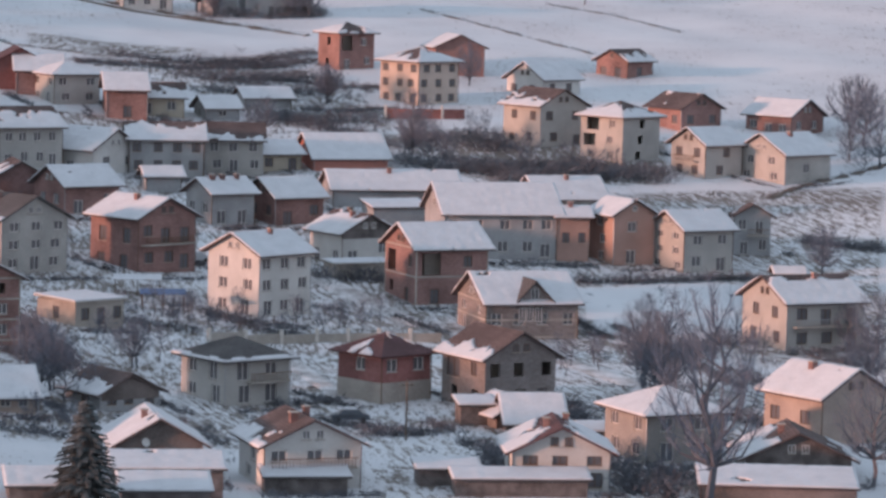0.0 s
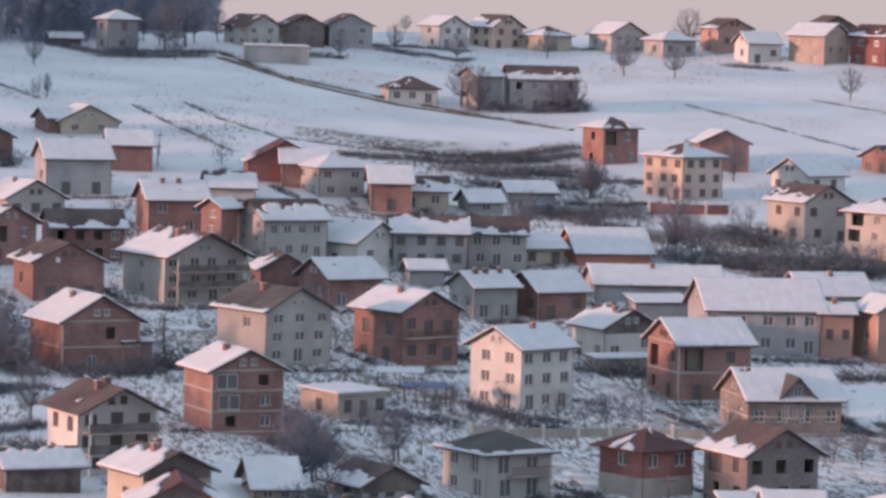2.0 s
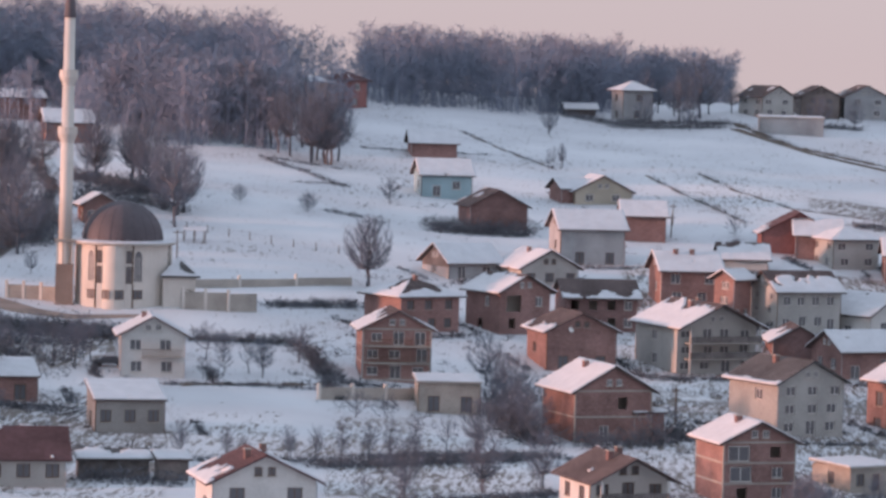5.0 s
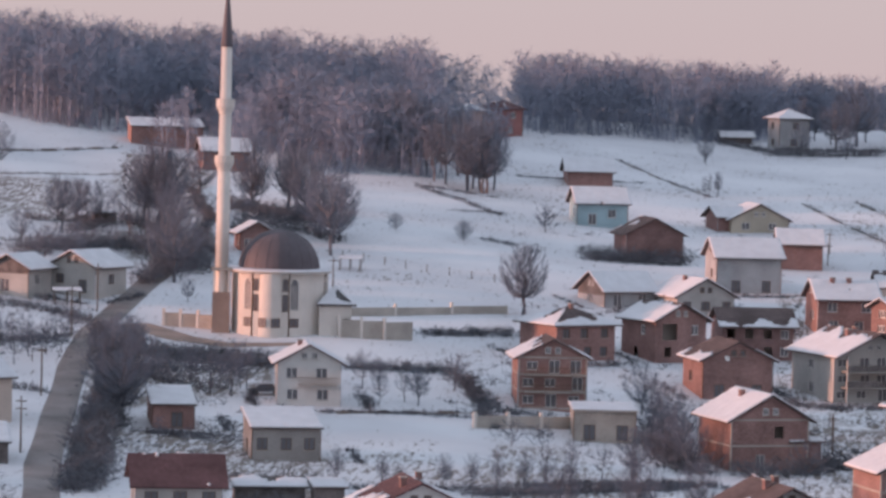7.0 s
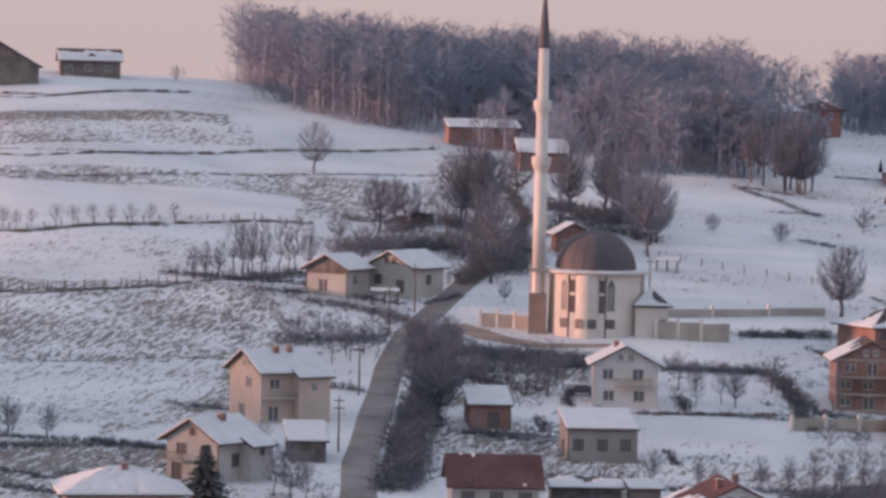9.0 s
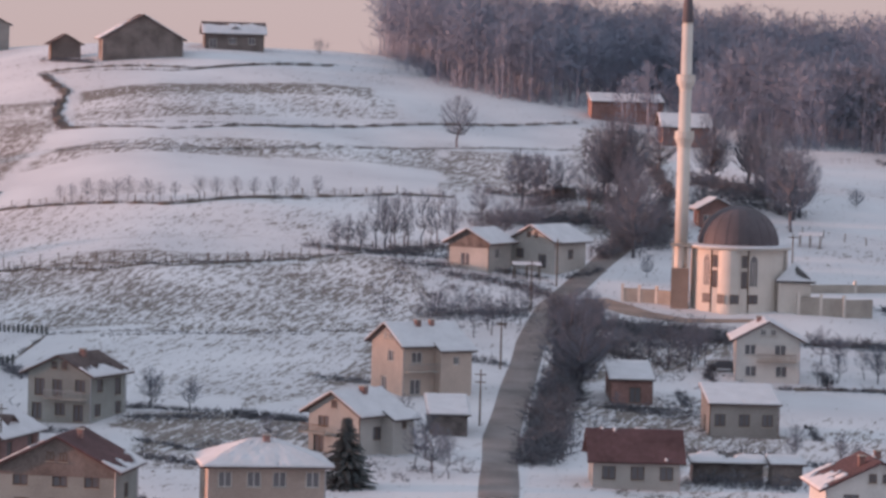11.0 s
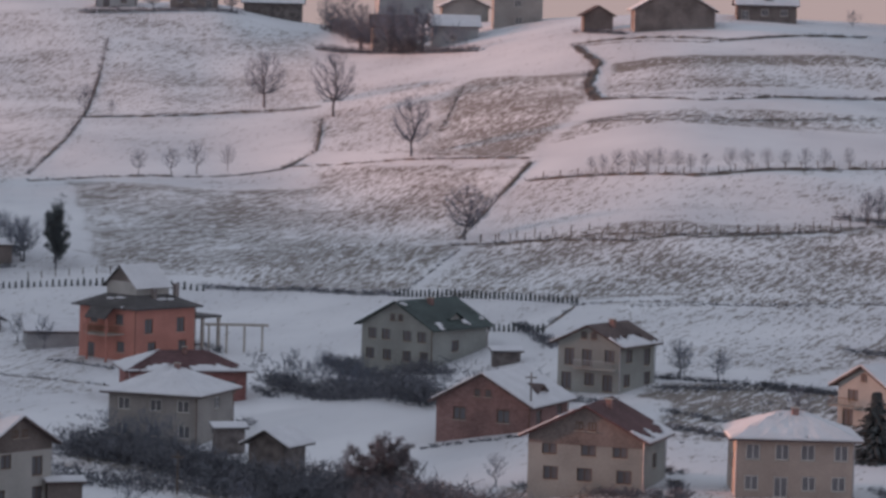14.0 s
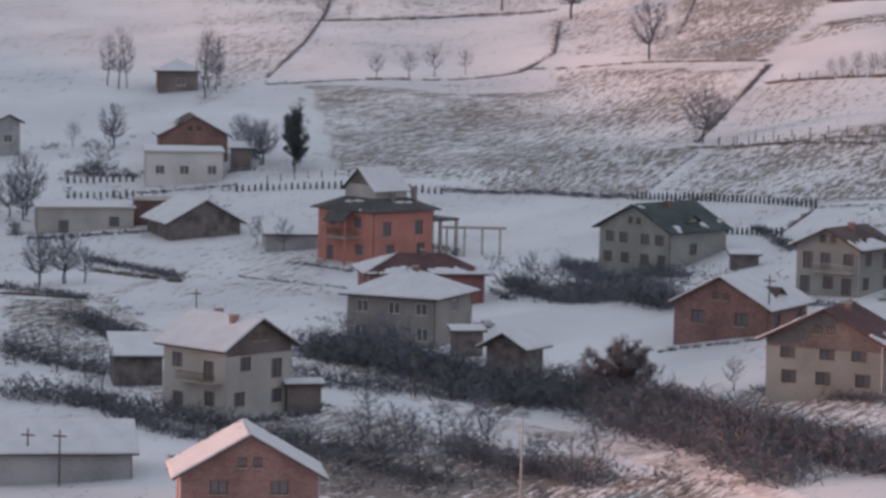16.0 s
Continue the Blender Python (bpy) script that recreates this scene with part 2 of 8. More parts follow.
field([(100.6, 565.9), (256.9, 580.5), (168.6, 378.7), (65.0, 364.0)], 0.60, 10)
field([(85.8, 640.6), (188.3, 650.3), (125.7, 430.0), (53.7, 394.9)], 0.56, 0)
field([(-190.9, 710.4), (-173.5, 764.6), (-144.1, 748.6), (-137.8, 660.5)], 0.63, 70)
field([(-228.9, 671.9), (-137.7, 655.5), (-134.8, 593.2), (-192.3, 577.0)], 0.59, 60)
field([(-203.8, 596.2), (-134.6, 588.5), (-132.8, 550.1), (-170.4, 578.9)], 0.59, 5)
field([(-125.6, 578.0), (-56.6, 589.9), (-47.2, 556.8), (-55.7, 532.3), (-100.8, 522.4), (-124.5, 541.5)], 0.63, 4)
field([(-98.6, 519.4), (-55.4, 528.9), (-55.7, 477.0), (-77.0, 460.8), (-87.9, 505.8)], 0.60, 4)
field([(-137.0, 753.8), (-80.5, 778.7), (-71.7, 739.9), (-133.5, 710.8)], 0.59, 2)
field([(-131.8, 684.4), (-62.5, 714.9), (-59.0, 688.4), (-131.9, 668.8)], 0.59, 30)
field([(-130.9, 634.1), (-62.8, 651.3), (-50.6, 605.3), (-128.8, 588.0)], 0.43, 3)
field([(-77.2, 453.5), (-53.8, 449.5), (-52.7, 435.2), (-72.6, 435.0)], 0.60, 0)
field([(5.3, 491.6), (24.1, 505.3), (27.9, 488.9), (51.4, 466.0), (23.0, 448.5), (5.0, 451.1)], 0.38, 0)
field([(23.2, 439.0), (50.5, 457.5), (50.0, 428.5), (21.1, 409.5)], 0.60, 0)
field([(133.4, 731.5), (171.5, 728.7), (145.1, 702.4), (133.2, 717.6)], 0.58, -20)
field([(137.9, 700.3), (192.4, 718.2), (185.9, 644.8), (161.6, 640.3), (155.3, 677.5)], 0.6, -5)
field([(22.8, 440.2), (50.5, 457.6), (50.3, 430.7), (26.6, 404.4)], 0.58, 0)
field([(170.9, 655.0), (189.4, 651.5), (178.1, 630.6), (165.6, 634.6)], 0.58, 0)
field([(183.2, 629.8), (232.8, 624.4), (217.6, 583.0), (188.1, 585.0), (176.8, 600.7)], 0.68, 0)
field([(88.8, 498.9), (112.5, 470.4), (127.9, 453.3), (101.0, 437.0), (77.0, 431.6)], 0.55, 0)
field([(162.9, 456.1), (164.0, 404.5), (179.7, 405.3), (191.9, 431.8), (174.3, 436.1)], 0.46, 0)
field([(-122.7, 352.9), (-100.1, 358.3), (-60.9, 308.9), (-107.2, 325.0)], 0.64, 0)
field([(-201.6, 461.3), (-191.5, 467.2), (-165.3, 423.6), (-177.8, 407.0)], 0.62, 0)
field([(-82.4, 382.4), (-58.0, 360.9), (-54.8, 341.3), (-74.2, 347.9)], 0.55, 0)
field([(-27.1, 479.2), (-8.1, 495.5), (-6.1, 468.9), (-25.4, 451.7)], 0.52, 0)
field([(-33.2, 557.2), (-1.3, 546.3), (-1.9, 516.3), (-26.9, 494.3)], 0.65, 0)
field([(-38.0, 762.2), (-17.2, 771.6), (-13.8, 638.8), (-28.1, 630.6)], 0.60, 0)
field([(6.4, 466.4), (37.0, 490.1), (49.2, 461.0), (6.1, 439.6)], 0.50, 0)
field([(105.3, 752.8), (126.6, 757.3), (138.2, 742.1), (120.4, 699.4), (115.1, 693.7)], 0.42, 0)
field([(105.4, 372.7), (121.4, 375.4), (111.8, 345.2), (98.4, 347.4)], 0.10, 0)
field([(172.6, 498.4), (197.9, 500.4), (180.3, 453.4), (162.9, 460.5)], 0.10, 0)
field([(21.2, 504.8), (25.9, 505.0), (27.3, 474.4), (19.4, 457.9)], 0.10, 0)
field([(5.1, 495.5), (24.7, 505.9), (26.2, 488.0), (6.5, 479.2)], 0.10, 0)
field([(-137.4, 478.7), (-91.8, 427.8), (-79.9, 384.8), (-92.0, 378.4), (-107.0, 396.7), (-126.9, 439.9)], 0.08, 0)
field([(138.2, 742.1), (169.3, 776.2), (196.1, 743.1), (198.2, 681.8), (175.4, 727.6)], 0.10, 0)
field([(-159.3, 408.4), (-131.4, 389.3), (-101.1, 361.8), (-121.4, 349.4), (-141.2, 359.0)], 0.60, 0)
field([(-148.8, 436.0), (-107.0, 396.7), (-102.5, 375.5), (-139.1, 412.1)], 0.70, 0)
field([(-95.4, 574.0), (-54.3, 583.6), (-48.4, 531.1), (-51.7, 500.1), (-79.7, 481.4)], 0.57, 0)
field([(-74.7, 451.4), (-51.1, 449.2), (-47.0, 413.5), (-67.3, 407.7)], 0.63, 0)
field([(136.6, 385.4), (156.7, 388.1), (133.6, 330.1), (117.0, 329.4)], 0.58, 0)
field([(73.5, 412.0), (98.8, 427.4), (85.1, 370.1), (63.5, 355.0)], 0.55, 0)
field([(-207.3, 551.4), (-183.2, 540.5), (-157.9, 472.5), (-183.6, 488.9)], 0.41, 0)
field([(-335.7, 889.1), (-240.3, 891.0), (-205.3, 762.8), (-253.6, 755.0), (-241.5, 681.5), (-242.2, 643.1)], 0.47, 0)
field([(-77.8, 554.2), (-48.9, 547.8), (-50.7, 489.2), (-63.9, 457.2)], 0.62, 0)
field([(-17.2, 489.5), (-6.8, 491.2), (5.1, 461.9), (4.6, 403.9), (-13.8, 399.2)], 0.58, 0)
field([(115.4, 408.3), (132.2, 404.7), (129.2, 364.1), (110.0, 335.9), (95.8, 338.1)], 0.50, 0)
field([(-124.0, 356.8), (-92.6, 352.4), (-66.2, 310.4), (-109.4, 324.9)], 0.78, 0)
field([(-151.4, 791.1), (-94.3, 813.0), (-81.2, 785.7), (-142.1, 761.8)], 0.24, 0)
field([(-139.7, 758.6), (-81.1, 784.7), (-78.5, 769.4), (-136.4, 744.0)], 0.70, 0)
field([(-140.1, 745.3), (-74.9, 771.8), (-70.4, 741.0), (-133.9, 709.7)], 0.50, 0)
field([(-135.7, 707.3), (-36.0, 766.0), (-34.1, 740.4), (-132.6, 689.0)], 0.16, 0)
field([(-133.2, 686.3), (-61.9, 714.0), (-59.9, 692.0), (-133.8, 670.3)], 0.57, 0)
field([(-61.0, 712.6), (-43.0, 720.9), (-40.1, 675.3), (-55.9, 660.1)], 0.62, 0)
field([(-135.4, 670.5), (-59.7, 689.5), (-56.8, 659.5), (-131.8, 639.3)], 0.14, 0)
field([(-134.0, 634.2), (-55.9, 651.5), (-52.6, 606.8), (-129.1, 590.3)], 0.40, 0)
field([(-130.2, 581.7), (-57.2, 587.1), (-48.9, 556.4), (-51.2, 536.4), (-100.9, 523.1), (-131.0, 550.3)], 0.57, 0)
field([(-98.2, 517.4), (-52.2, 530.2), (-52.7, 511.4), (-57.1, 476.3), (-76.6, 458.8), (-91.2, 506.4)], 0.45, 0)
field([(-215.8, 794.5), (-176.1, 769.9), (-165.5, 692.9), (-190.6, 702.9)], 0.45, 0)
field([(-173.3, 768.5), (-146.2, 750.8), (-136.2, 708.3), (-137.1, 663.4), (-162.9, 688.9)], 0.64, 0)
field([(-187.1, 689.8), (-138.8, 654.3), (-135.1, 595.1), (-166.9, 616.5)], 0.56, 0)
field([(-165.2, 610.1), (-135.2, 587.3), (-133.4, 552.9), (-155.2, 573.6)], 0.62, 0)
field([(-75.5, 452.3), (-54.1, 451.8), (-52.7, 435.2), (-66.2, 429.7), (-77.0, 442.3)], 0.74, 0)


def snow_ground_material():
    m = bpy.data.materials.new("snowy_ground")
    m.use_nodes = True
    n, l = m.node_tree.nodes, m.node_tree.links
    b = n["Principled BSDF"]
    b.inputs["Roughness"].default_value = 0.75
    tc = n.new("ShaderNodeTexCoord")
    at, aw = n.new("ShaderNodeAttribute"), n.new("ShaderNodeAttribute")
    at.attribute_name, aw.attribute_name = "bare", "along"
    # along: coordinates turned with the plough lines of each field
    st = n.new("ShaderNodeVectorMath")
    st.operation = "MULTIPLY"
    st.inputs[1].default_value = (0.26, 1.35, 1.0)
    l.new(aw.outputs["Vector"], st.inputs[0])
    fur = n.new("ShaderNodeTexNoise")
    fur.inputs["Scale"].default_value, fur.inputs["Detail"].default_value, fur.inputs["Roughness"].default_value = 1.0, 3.0, 0.6
    l.new(st.outputs[0], fur.inputs["Vector"])
    clump = n.new("ShaderNodeTexNoise")
    clump.inputs["Scale"].default_value, clump.inputs["Detail"].default_value, clump.inputs["Roughness"].default_value = 2.4, 3.0, 0.65
    cl = n.new("ShaderNodeVectorMath")
    cl.operation = "MULTIPLY"
    cl.inputs[1].default_value = (0.34, 1.1, 1.0)
    l.new(aw.outputs["Vector"], cl.inputs[0])
    l.new(cl.outputs[0], clump.inputs["Vector"])
    patch = n.new("ShaderNodeTexNoise")
    patch.inputs["Scale"].default_value, patch.inputs["Detail"].default_value = 0.045, 5.0
    l.new(tc.outputs["Object"], patch.inputs["Vector"])

    def op(kind, a, c, d=None):
        k = n.new("ShaderNodeMath")
        k.operation = kind
        for i, v in enumerate((a, c, d)):
            if v is None:
                continue
            if isinstance(v, (int, float)):
                k.inputs[i].default_value = v
            else:
                l.new(v, k.inputs[i])
        return k.outputs[0]

    melt = n.new("ShaderNodeTexNoise")
    melt.inputs["Scale"].default_value, melt.inputs["Detail"].default_value = 0.21, 3.0
    l.new(tc.outputs["Object"], melt.inputs["Vector"])
    mix = op("ADD", op("MULTIPLY", fur.outputs[0], 0.55), op("MULTIPLY", clump.outputs[0], 0.45))
    mix = op("ADD", mix, op("MULTIPLY", op("SUBTRACT", patch.outputs[0], 0.5), 0.22))
    mix = op("ADD", mix, op("MULTIPLY", op("SUBTRACT", melt.outputs[0], 0.5), 0.09))
    level = op("MULTIPLY_ADD", at.outputs["Fac"], 0.37, 0.316)
    show = op("SMOOTH_MIN", op("MAXIMUM", op("MULTIPLY", op("SUBTRACT", level, mix), 13.0), 0.0), 1.0, 0.1)
    snow, soil = n.new("ShaderNodeValToRGB"), n.new("ShaderNodeValToRGB")
    snow.color_ramp.elements[0].color, snow.color_ramp.elements[1].color = (0.60, 0.60, 0.625, 1), (0.72, 0.72, 0.74, 1)
    snow.color_ramp.elements[0].position, snow.color_ramp.elements[1].position = 0.35, 0.65
    soil.color_ramp.elements[0].color, soil.color_ramp.elements[1].color = (0.115, 0.095, 0.088, 1), (0.25, 0.215, 0.185, 1)
    l.new(patch.outputs[0], snow.inputs[0])
    l.new(clump.outputs[0], soil.inputs[0])
    cm = n.new("ShaderNodeMix")
    cm.data_type = "RGBA"
    l.new(show, cm.inputs[0])
    l.new(snow.outputs[0], cm.inputs[6])
    l.new(soil.outputs[0], cm.inputs[7])
    l.new(cm.outputs[2], b.inputs["Base Color"])
    bp = n.new("ShaderNodeBump")
    bp.inputs["Strength"].default_value, bp.inputs["Distance"].default_value = 0.35, 0.25
    l.new(mix, bp.inputs["Height"])
    l.new(bp.outputs[0], b.inputs["Normal"])
    return m


def build_land():
    rs = [0.0, 3.0, 8.0, 20.0, 45.0, 80.0, 130.0, 190.0, 240.0, 280.0, 310.0]
    while rs[-1] < 1010:
        rs.append(rs[-1] + (1.7 if rs[-1] < 900 else 4.0))
    rs += [1040.0, 1080.0, 1150.0, 1300.0, 1600.0, 2200.0, 3200.0, 4800.0]
    bs = list(np.arange(-180, -26, 4.0)) + list(np.arange(-26, 26, 0.13)) + list(np.arange(26, 180, 4.0))
    R, B = np.meshgrid(np.array(rs), np.radians(bs), indexing="ij")
    X, Y = R * np.sin(B), R * np.cos(B)
    Z = np.array([ground(x, y) for x, y in zip(X.ravel(), Y.ravel())]).reshape(X.shape)
    wob = 1.2 * np.sin(X * 0.09 + Y * 0.05) + 0.8 * np.sin(X * 0.21 - Y * 0.17)
    bare = 0.27 + 0.06 * np.sin(X * 0.02) * np.sin(Y * 0.027)
    ang = np.full(X.shape, radians(86.0))
    for pts, k, a, style in FIELDS:
        c = inside(pts, X + wob * 0.5, Y + wob)
        bare[c], ang[c] = k, a
    U = X * np.cos(ang) + Y * np.sin(ang)
    V = -X * np.sin(ang) + Y * np.cos(ang)
    nr, nb = X.shape
    idx = np.arange(nr * nb).reshape(nr, nb)
    nxt = np.roll(idx, -1, axis=1)
    quads = np.stack([idx[:-1], idx[1:], nxt[1:], nxt[:-1]], -1).reshape(-1, 4)
    me = bpy.data.meshes.new("ground")
    me.vertices.add(nr * nb)
    me.vertices.foreach_set("co", np.stack([X, Y, Z], -1).ravel())
    me.loops.add(len(quads) * 4)
    me.loops.foreach_set("vertex_index", quads[:, ::-1].ravel())
    me.polygons.add(len(quads))
    me.polygons.foreach_set("loop_start", np.arange(0, len(quads) * 4, 4))
    me.polygons.foreach_set("loop_total", np.full(len(quads), 4))
    me.update(calc_edges=True)
    me.polygons.foreach_set("use_smooth", np.ones(len(quads), bool))
    a1 = me.attributes.new("bare", "FLOAT", "POINT")
    a1.data.foreach_set("value", bare.ravel().astype(np.float32))
    a2 = me.attributes.new("along", "FLOAT_VECTOR", "POINT")
    a2.data.foreach_set("vector", np.stack([U, V, Z], -1).ravel().astype(np.float32))
    me.materials.append(snow_ground_material())
    tagged(new("ground", me), "snow-covered valley fields with bare plough lines", "ground", kind="structure")


build_land()


def ribbon(name, pts, widths, material, label, category, lift=0.12):
    """A road or path laid on the land along pts."""
    bm = bmesh.new()
    rows, dense = [], []
    for (a, b), (w0, w1) in zip(zip(pts, pts[1:]), zip(widths, widths[1:])):
        n = max(2, int(math.dist(a, b) / 2.5))
        dense += [(a[0] + (b[0] - a[0]) * k / n, a[1] + (b[1] - a[1]) * k / n, w0 + (w1 - w0) * k / n) for k in range(n)]
    dense.append((*pts[-1], widths[-1]))
    for i, (x, y, w) in enumerate(dense):
        ax, ay, _ = dense[max(0, i - 1)]
        bx, by, _ = dense[min(len(dense) - 1, i + 1)]
        L = math.hypot(bx - ax, by - ay) or 1.0
        nx, ny = -(by - ay) / L, (bx - ax) / L
        row = []
        for k in range(7):
            f = (k / 6 - 0.5) * w * (1 + 0.03 * math.sin(i * 0.37))
            px, py = x + nx * f, y + ny * f
            row.append(bm.verts.new((px, py, ground(px, py) + (lift if 0 < k < 6 else -0.15))))
        rows.append(row)
    for a, b in zip(rows, rows[1:]):
        for k in range(6):
            bm.faces.new((a[k], b[k], b[k + 1], a[k + 1]))
    bmesh.ops.recalc_face_normals(bm, faces=bm.faces[:])
    for f in bm.faces:
        f.smooth = True
    tagged(new(name, mesh_from(bm, name, material)), label, category, kind="structure")


ribbon("road", [(-26.2, 395.0), (-29.8, 450.4), (-30.5, 487.8), (-31.1, 531.0), (-30.1, 559.3), (-26.8, 585.3), (-21.8, 620.2), (-18.5, 650.0)], [5.5, 5.4, 5.4, 5.3, 5.2, 5.1, 5.1, 5.0], ASPHALT, "worn wet asphalt road climbing the slope", "road")
ribbon("lane", [(-149.0, 423.8), (-134.8, 407.7), (-122.0, 393.5), (-107.6, 375.9), (-86.5, 351.4), (-68.2, 319.8), (-58.6, 302.3)], [4.5, 4.4, 4.3, 4.2, 4.2, 4.1, 4.0], TRACK, "rutted lane of packed snow and mud", "lane")
ribbon("track", [(-183.1, 491.1), (-189.2, 484.6), (-189.3, 467.8), (-177.2, 447.9), (-162.5, 430.0)], [3.0, 3.0, 3.0, 3.0, 3.0], TRACK, "rutted lane of packed snow and mud", "track")
ribbon("lane", [(135.7, 505.4), (137.7, 488.4), (139.7, 467.4), (143.8, 457.6)], [5.0, 4.8, 4.7, 4.5], TRACK, "rutted lane of packed snow and mud", "lane")
ribbon("track", [(113.2, 434.3), (111.6, 404.6), (112.7, 396.2)], [3.5, 3.2, 3.0], TRACK, "rutted lane of packed snow and mud", "track")
ribbon("track", [(137.0, 836.6), (149.4, 803.4), (167.1, 777.8), (186.4, 763.5)], [3.5, 3.3, 3.2, 3.0], SOIL, "bare earth farm track between fields", "track")
ribbon("lane", [(74.4, 526.6), (83.0, 518.2), (100.1, 503.5)], [4.0, 4.0, 4.0], TRACK, "rutted lane of packed snow and mud", "lane")
ribbon("lane", [(149.1, 434.0), (151.7, 410.0), (159.3, 396.3)], [5.0, 5.0, 5.0], TRACK, "rutted lane of packed snow and mud", "lane")


# ---- houses ----
SHARED = {}


def face_holes(bm, o, u, n, L, z0, z1, holes, depth):
    """One wall face from o along u, with openings (u0, u1, z0, z1) that go in by depth."""
    us = sorted({0.0, L, *[q for h in holes for q in h[:2]]})
    zs = sorted({z0, z1, *[q for h in holes for q in h[2:]]})

    def at(a, z, d=0.0):
        return bm.verts.new(o + u * a - n * d + Vector((0, 0, z)))

    for a, b in zip(us, us[1:]):
        for c, e in zip(zs, zs[1:]):
            am, zm = (a + b) / 2, (c + e) / 2
            if any(h[0] < am < h[1] and h[2] < zm < h[3] for h in holes):
                continue
            bm.faces.new((at(a, c), at(b, c), at(b, e), at(a, e)))
    for a, b, c, e in holes:
        for (p, q), (r, s) in (((a, c), (b, c)), ((b, c), (b, e)), ((b, e), (a, e)), ((a, e), (a, c))):
            bm.faces.new((at(p, q), at(r, s), at(r, s, depth), at(p, q, depth)))


def window_mesh(w, h, style):
    key = (round(w, 1), round(h, 1), style)
    if key not in SHARED:
        w, h = key[0], key[1]
        bm = bmesh.new()
        t = 0.09
        face_holes(bm, Vector((-w / 2, -0.05, 0)), Vector((1, 0, 0)), Vector((0, -1, 0)), w, 0.0, h, [(t, w / 2 - t / 2, t, h - t), (w / 2 + t / 2, w - t, t, h - t)], 0.08)
        bmesh.ops.remove_doubles(bm, verts=bm.verts[:], dist=0.001)
        p = bmesh.new()
        box(p, -w / 2 + t, 0.0, t, w / 2 - t, 0.02, h - t)
        s = bmesh.new()
        box(s, -w / 2 - 0.1, -0.24, -0.08, w / 2 + 0.1, 0.02, -0.004)
        SHARED[key] = (mesh_from(bm, "window", FRAME_W if style == "w" else FRAME_B), mesh_from(p, "pane", GLASS), mesh_from(s, "sill", CONCRETE))
    return SHARED[key]


def slope_snow(bm, a, b, c, d, cover, seed):
    """Lying snow on the roof face a-b (eaves) to d-c (ridge), broken where it has slid or melted."""
    L, S = max((b - a).length, (c - d).length), ((d + c) / 2 - (a + b) / 2).length
    nu, nv = max(4, int(L / 0.34)), max(4, int(S / 0.34))
    n = (b - a).cross(d - a)
    if n.length < 1e-6:
        n = (b - a).cross(c - a)
    n.normalize()
    verts, keep = {}, set()

    def spot(i, j):
        return a.lerp(b, i / nu).lerp(d.lerp(c, i / nu), j / nv)

    for i in range(nu):
        for j in range(nv):
            u, v = (i + 0.5) / nu, (j + 0.5) / nv
            p = Vector((u * L * 0.35 + seed * 7.3, v * S * 0.35, seed))
            k = noise.noise(p) * 0.75 + noise.noise(p * 3.1) * 0.35
            if cover == "snow":
                ok = k < 0.50 + (0.15 if 0.1 < v < 0.85 else 0.0)
            elif cover == "part":
                ok = v < 0.50 + 0.55 * k + 0.35 * math.sin(seed * 3.7)
            elif cover == "edge":
                ok = v < 0.10 + 0.10 * k
            else:
                ok = k > 0.40
            if ok:
                keep.add((i, j))

    def vert(i, j, low):
        q = (i, j, low)
        if q not in verts:
            f = 0.02 if low else 0.16 + 0.07 * noise.noise(Vector((i * 0.45, j * 0.45, seed)))
            w = Vector((0, 0, 0)) if low else (b - a).normalized() * 0.10 * noise.noise(Vector((i * 0.9, j * 0.9, seed + 5)))
            verts[q] = bm.verts.new(spot(i, j) + n * f + w)
        return verts[q]

    for i, j in keep:
        bm.faces.new((vert(i, j, 0), vert(i + 1, j, 0), vert(i + 1, j + 1, 0), vert(i, j + 1, 0)))
        for di, dj, e in ((0, -1, ((i, j), (i + 1, j))), (1, 0, ((i + 1, j), (i + 1, j + 1))), (0, 1, ((i + 1, j + 1), (i, j + 1))), (-1, 0, ((i, j + 1), (i, j)))):
            if (i + di, j + dj) not in keep:
                (p, q), (r, s) = e
                bm.faces.new((vert(r, s, 0), vert(p, q, 0), vert(p, q, 1), vert(r, s, 1)))


COUNT, PLOTS = [0], []
ROOFWORD = {"snow": "snow-covered", "part": "half snowy brown", "edge": "dark", "bare": "bare brown", "redpart": "half snowy red", "redbare": "bare red", "greenbare": "dark green", "greenpart": "half snowy green", "darkbare": "patchy dark grey", "darkpart": "half snowy dark"}


